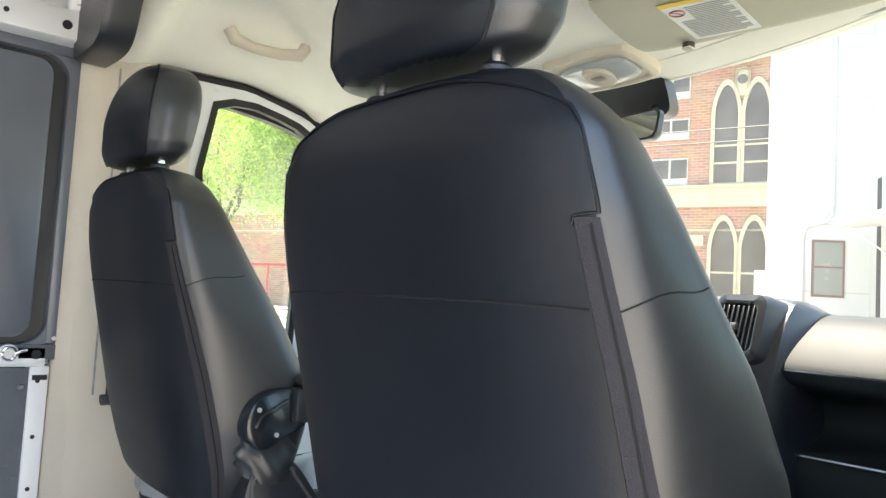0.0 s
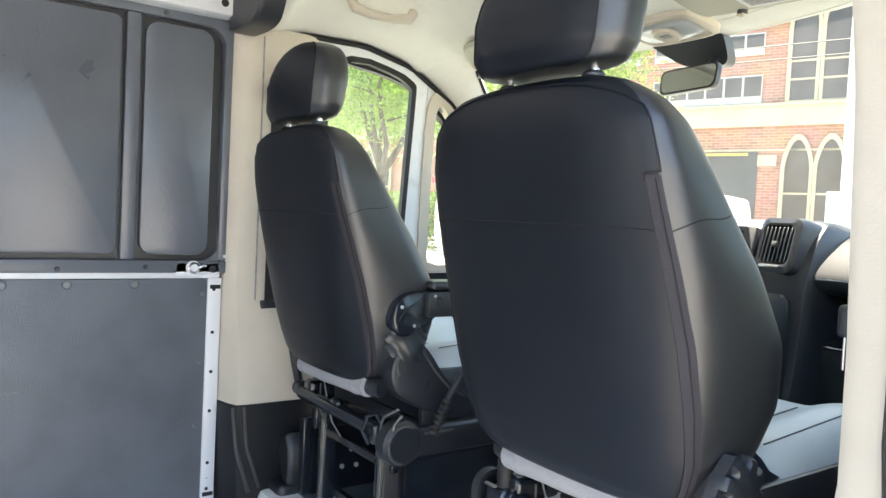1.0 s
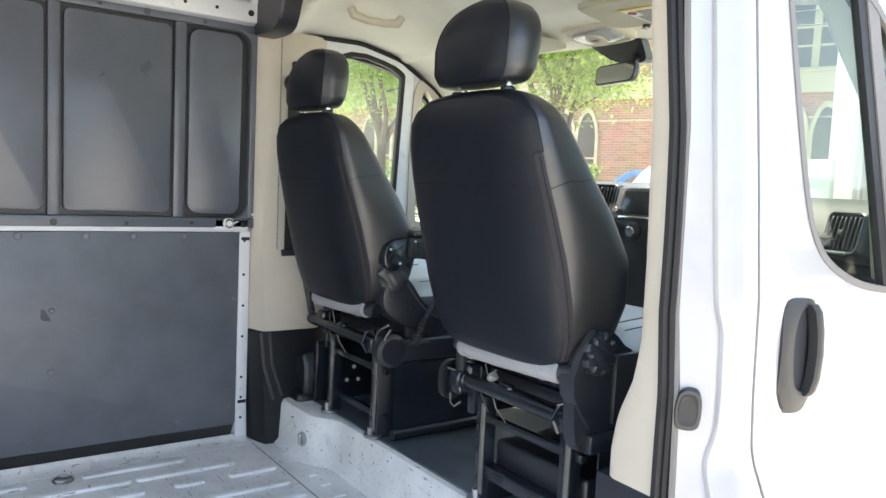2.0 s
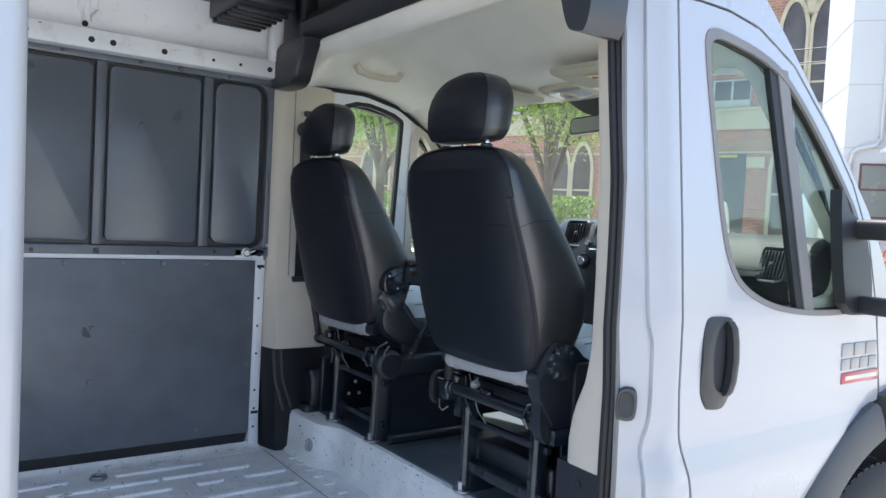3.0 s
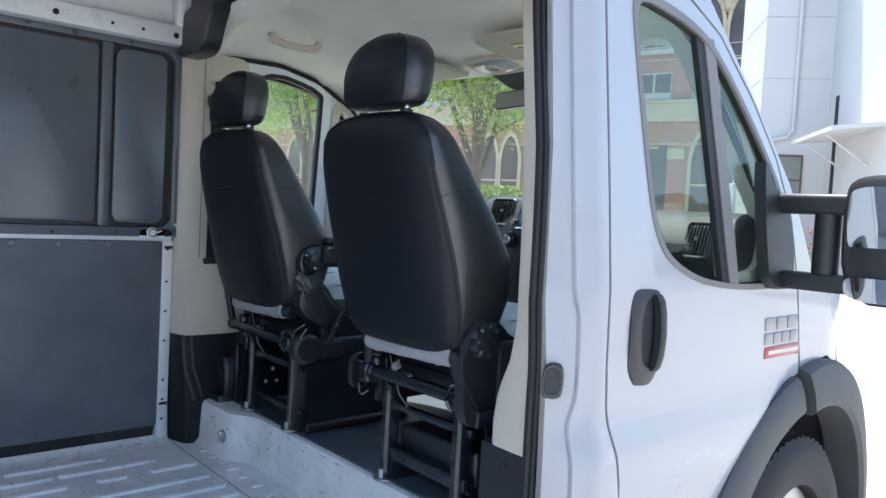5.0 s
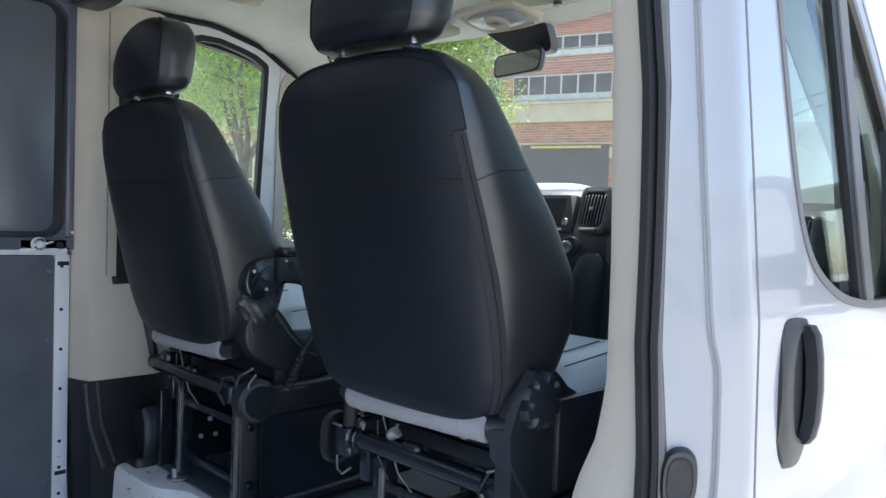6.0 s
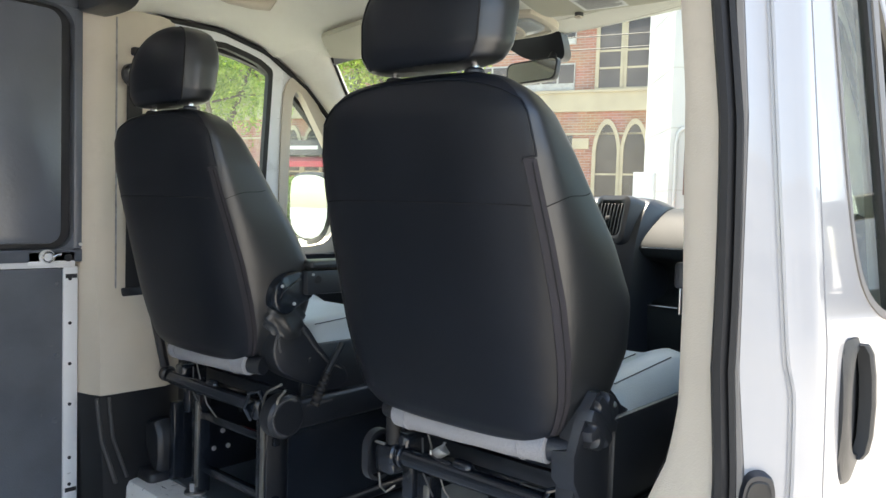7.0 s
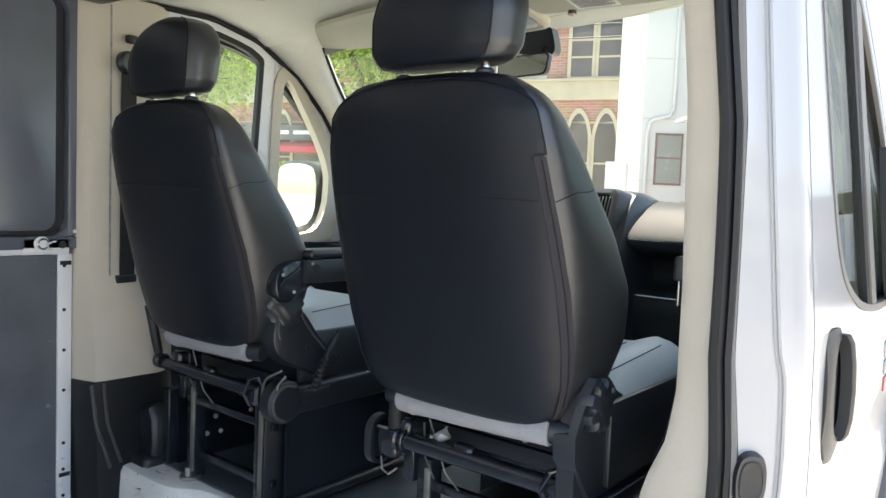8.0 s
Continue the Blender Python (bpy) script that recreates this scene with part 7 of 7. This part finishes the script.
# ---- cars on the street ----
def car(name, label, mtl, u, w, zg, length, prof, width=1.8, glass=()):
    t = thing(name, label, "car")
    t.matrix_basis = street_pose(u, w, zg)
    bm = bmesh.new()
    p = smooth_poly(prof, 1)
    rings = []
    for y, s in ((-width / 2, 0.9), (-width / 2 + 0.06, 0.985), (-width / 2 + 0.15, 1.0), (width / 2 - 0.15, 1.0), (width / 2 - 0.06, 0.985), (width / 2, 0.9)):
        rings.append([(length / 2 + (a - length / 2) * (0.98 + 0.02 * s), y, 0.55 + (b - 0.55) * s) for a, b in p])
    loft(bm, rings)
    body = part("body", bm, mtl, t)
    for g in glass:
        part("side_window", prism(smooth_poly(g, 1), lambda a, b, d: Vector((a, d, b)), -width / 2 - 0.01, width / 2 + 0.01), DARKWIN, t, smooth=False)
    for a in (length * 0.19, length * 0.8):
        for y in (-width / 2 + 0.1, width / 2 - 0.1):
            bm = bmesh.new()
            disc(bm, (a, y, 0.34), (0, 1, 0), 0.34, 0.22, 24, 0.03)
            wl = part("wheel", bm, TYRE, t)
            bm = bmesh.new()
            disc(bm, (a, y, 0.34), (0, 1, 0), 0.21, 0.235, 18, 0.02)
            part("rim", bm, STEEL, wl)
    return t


car("blue_car", "blue hatchback on the street", CARBLUE, -6.7, 16.3, 0.5, 3.8,
    [(0.0, 0.4), (0.0, 1.0), (0.25, 1.15), (0.9, 1.68), (1.3, 1.77), (2.3, 1.74), (2.6, 1.6), (3.1, 1.12), (3.75, 0.95), (3.8, 0.4)],
    1.75, ([(0.7, 1.15), (1.05, 1.58), (1.6, 1.63), (1.6, 1.15)], [(1.68, 1.15), (1.68, 1.63), (2.2, 1.6), (2.75, 1.15)]))
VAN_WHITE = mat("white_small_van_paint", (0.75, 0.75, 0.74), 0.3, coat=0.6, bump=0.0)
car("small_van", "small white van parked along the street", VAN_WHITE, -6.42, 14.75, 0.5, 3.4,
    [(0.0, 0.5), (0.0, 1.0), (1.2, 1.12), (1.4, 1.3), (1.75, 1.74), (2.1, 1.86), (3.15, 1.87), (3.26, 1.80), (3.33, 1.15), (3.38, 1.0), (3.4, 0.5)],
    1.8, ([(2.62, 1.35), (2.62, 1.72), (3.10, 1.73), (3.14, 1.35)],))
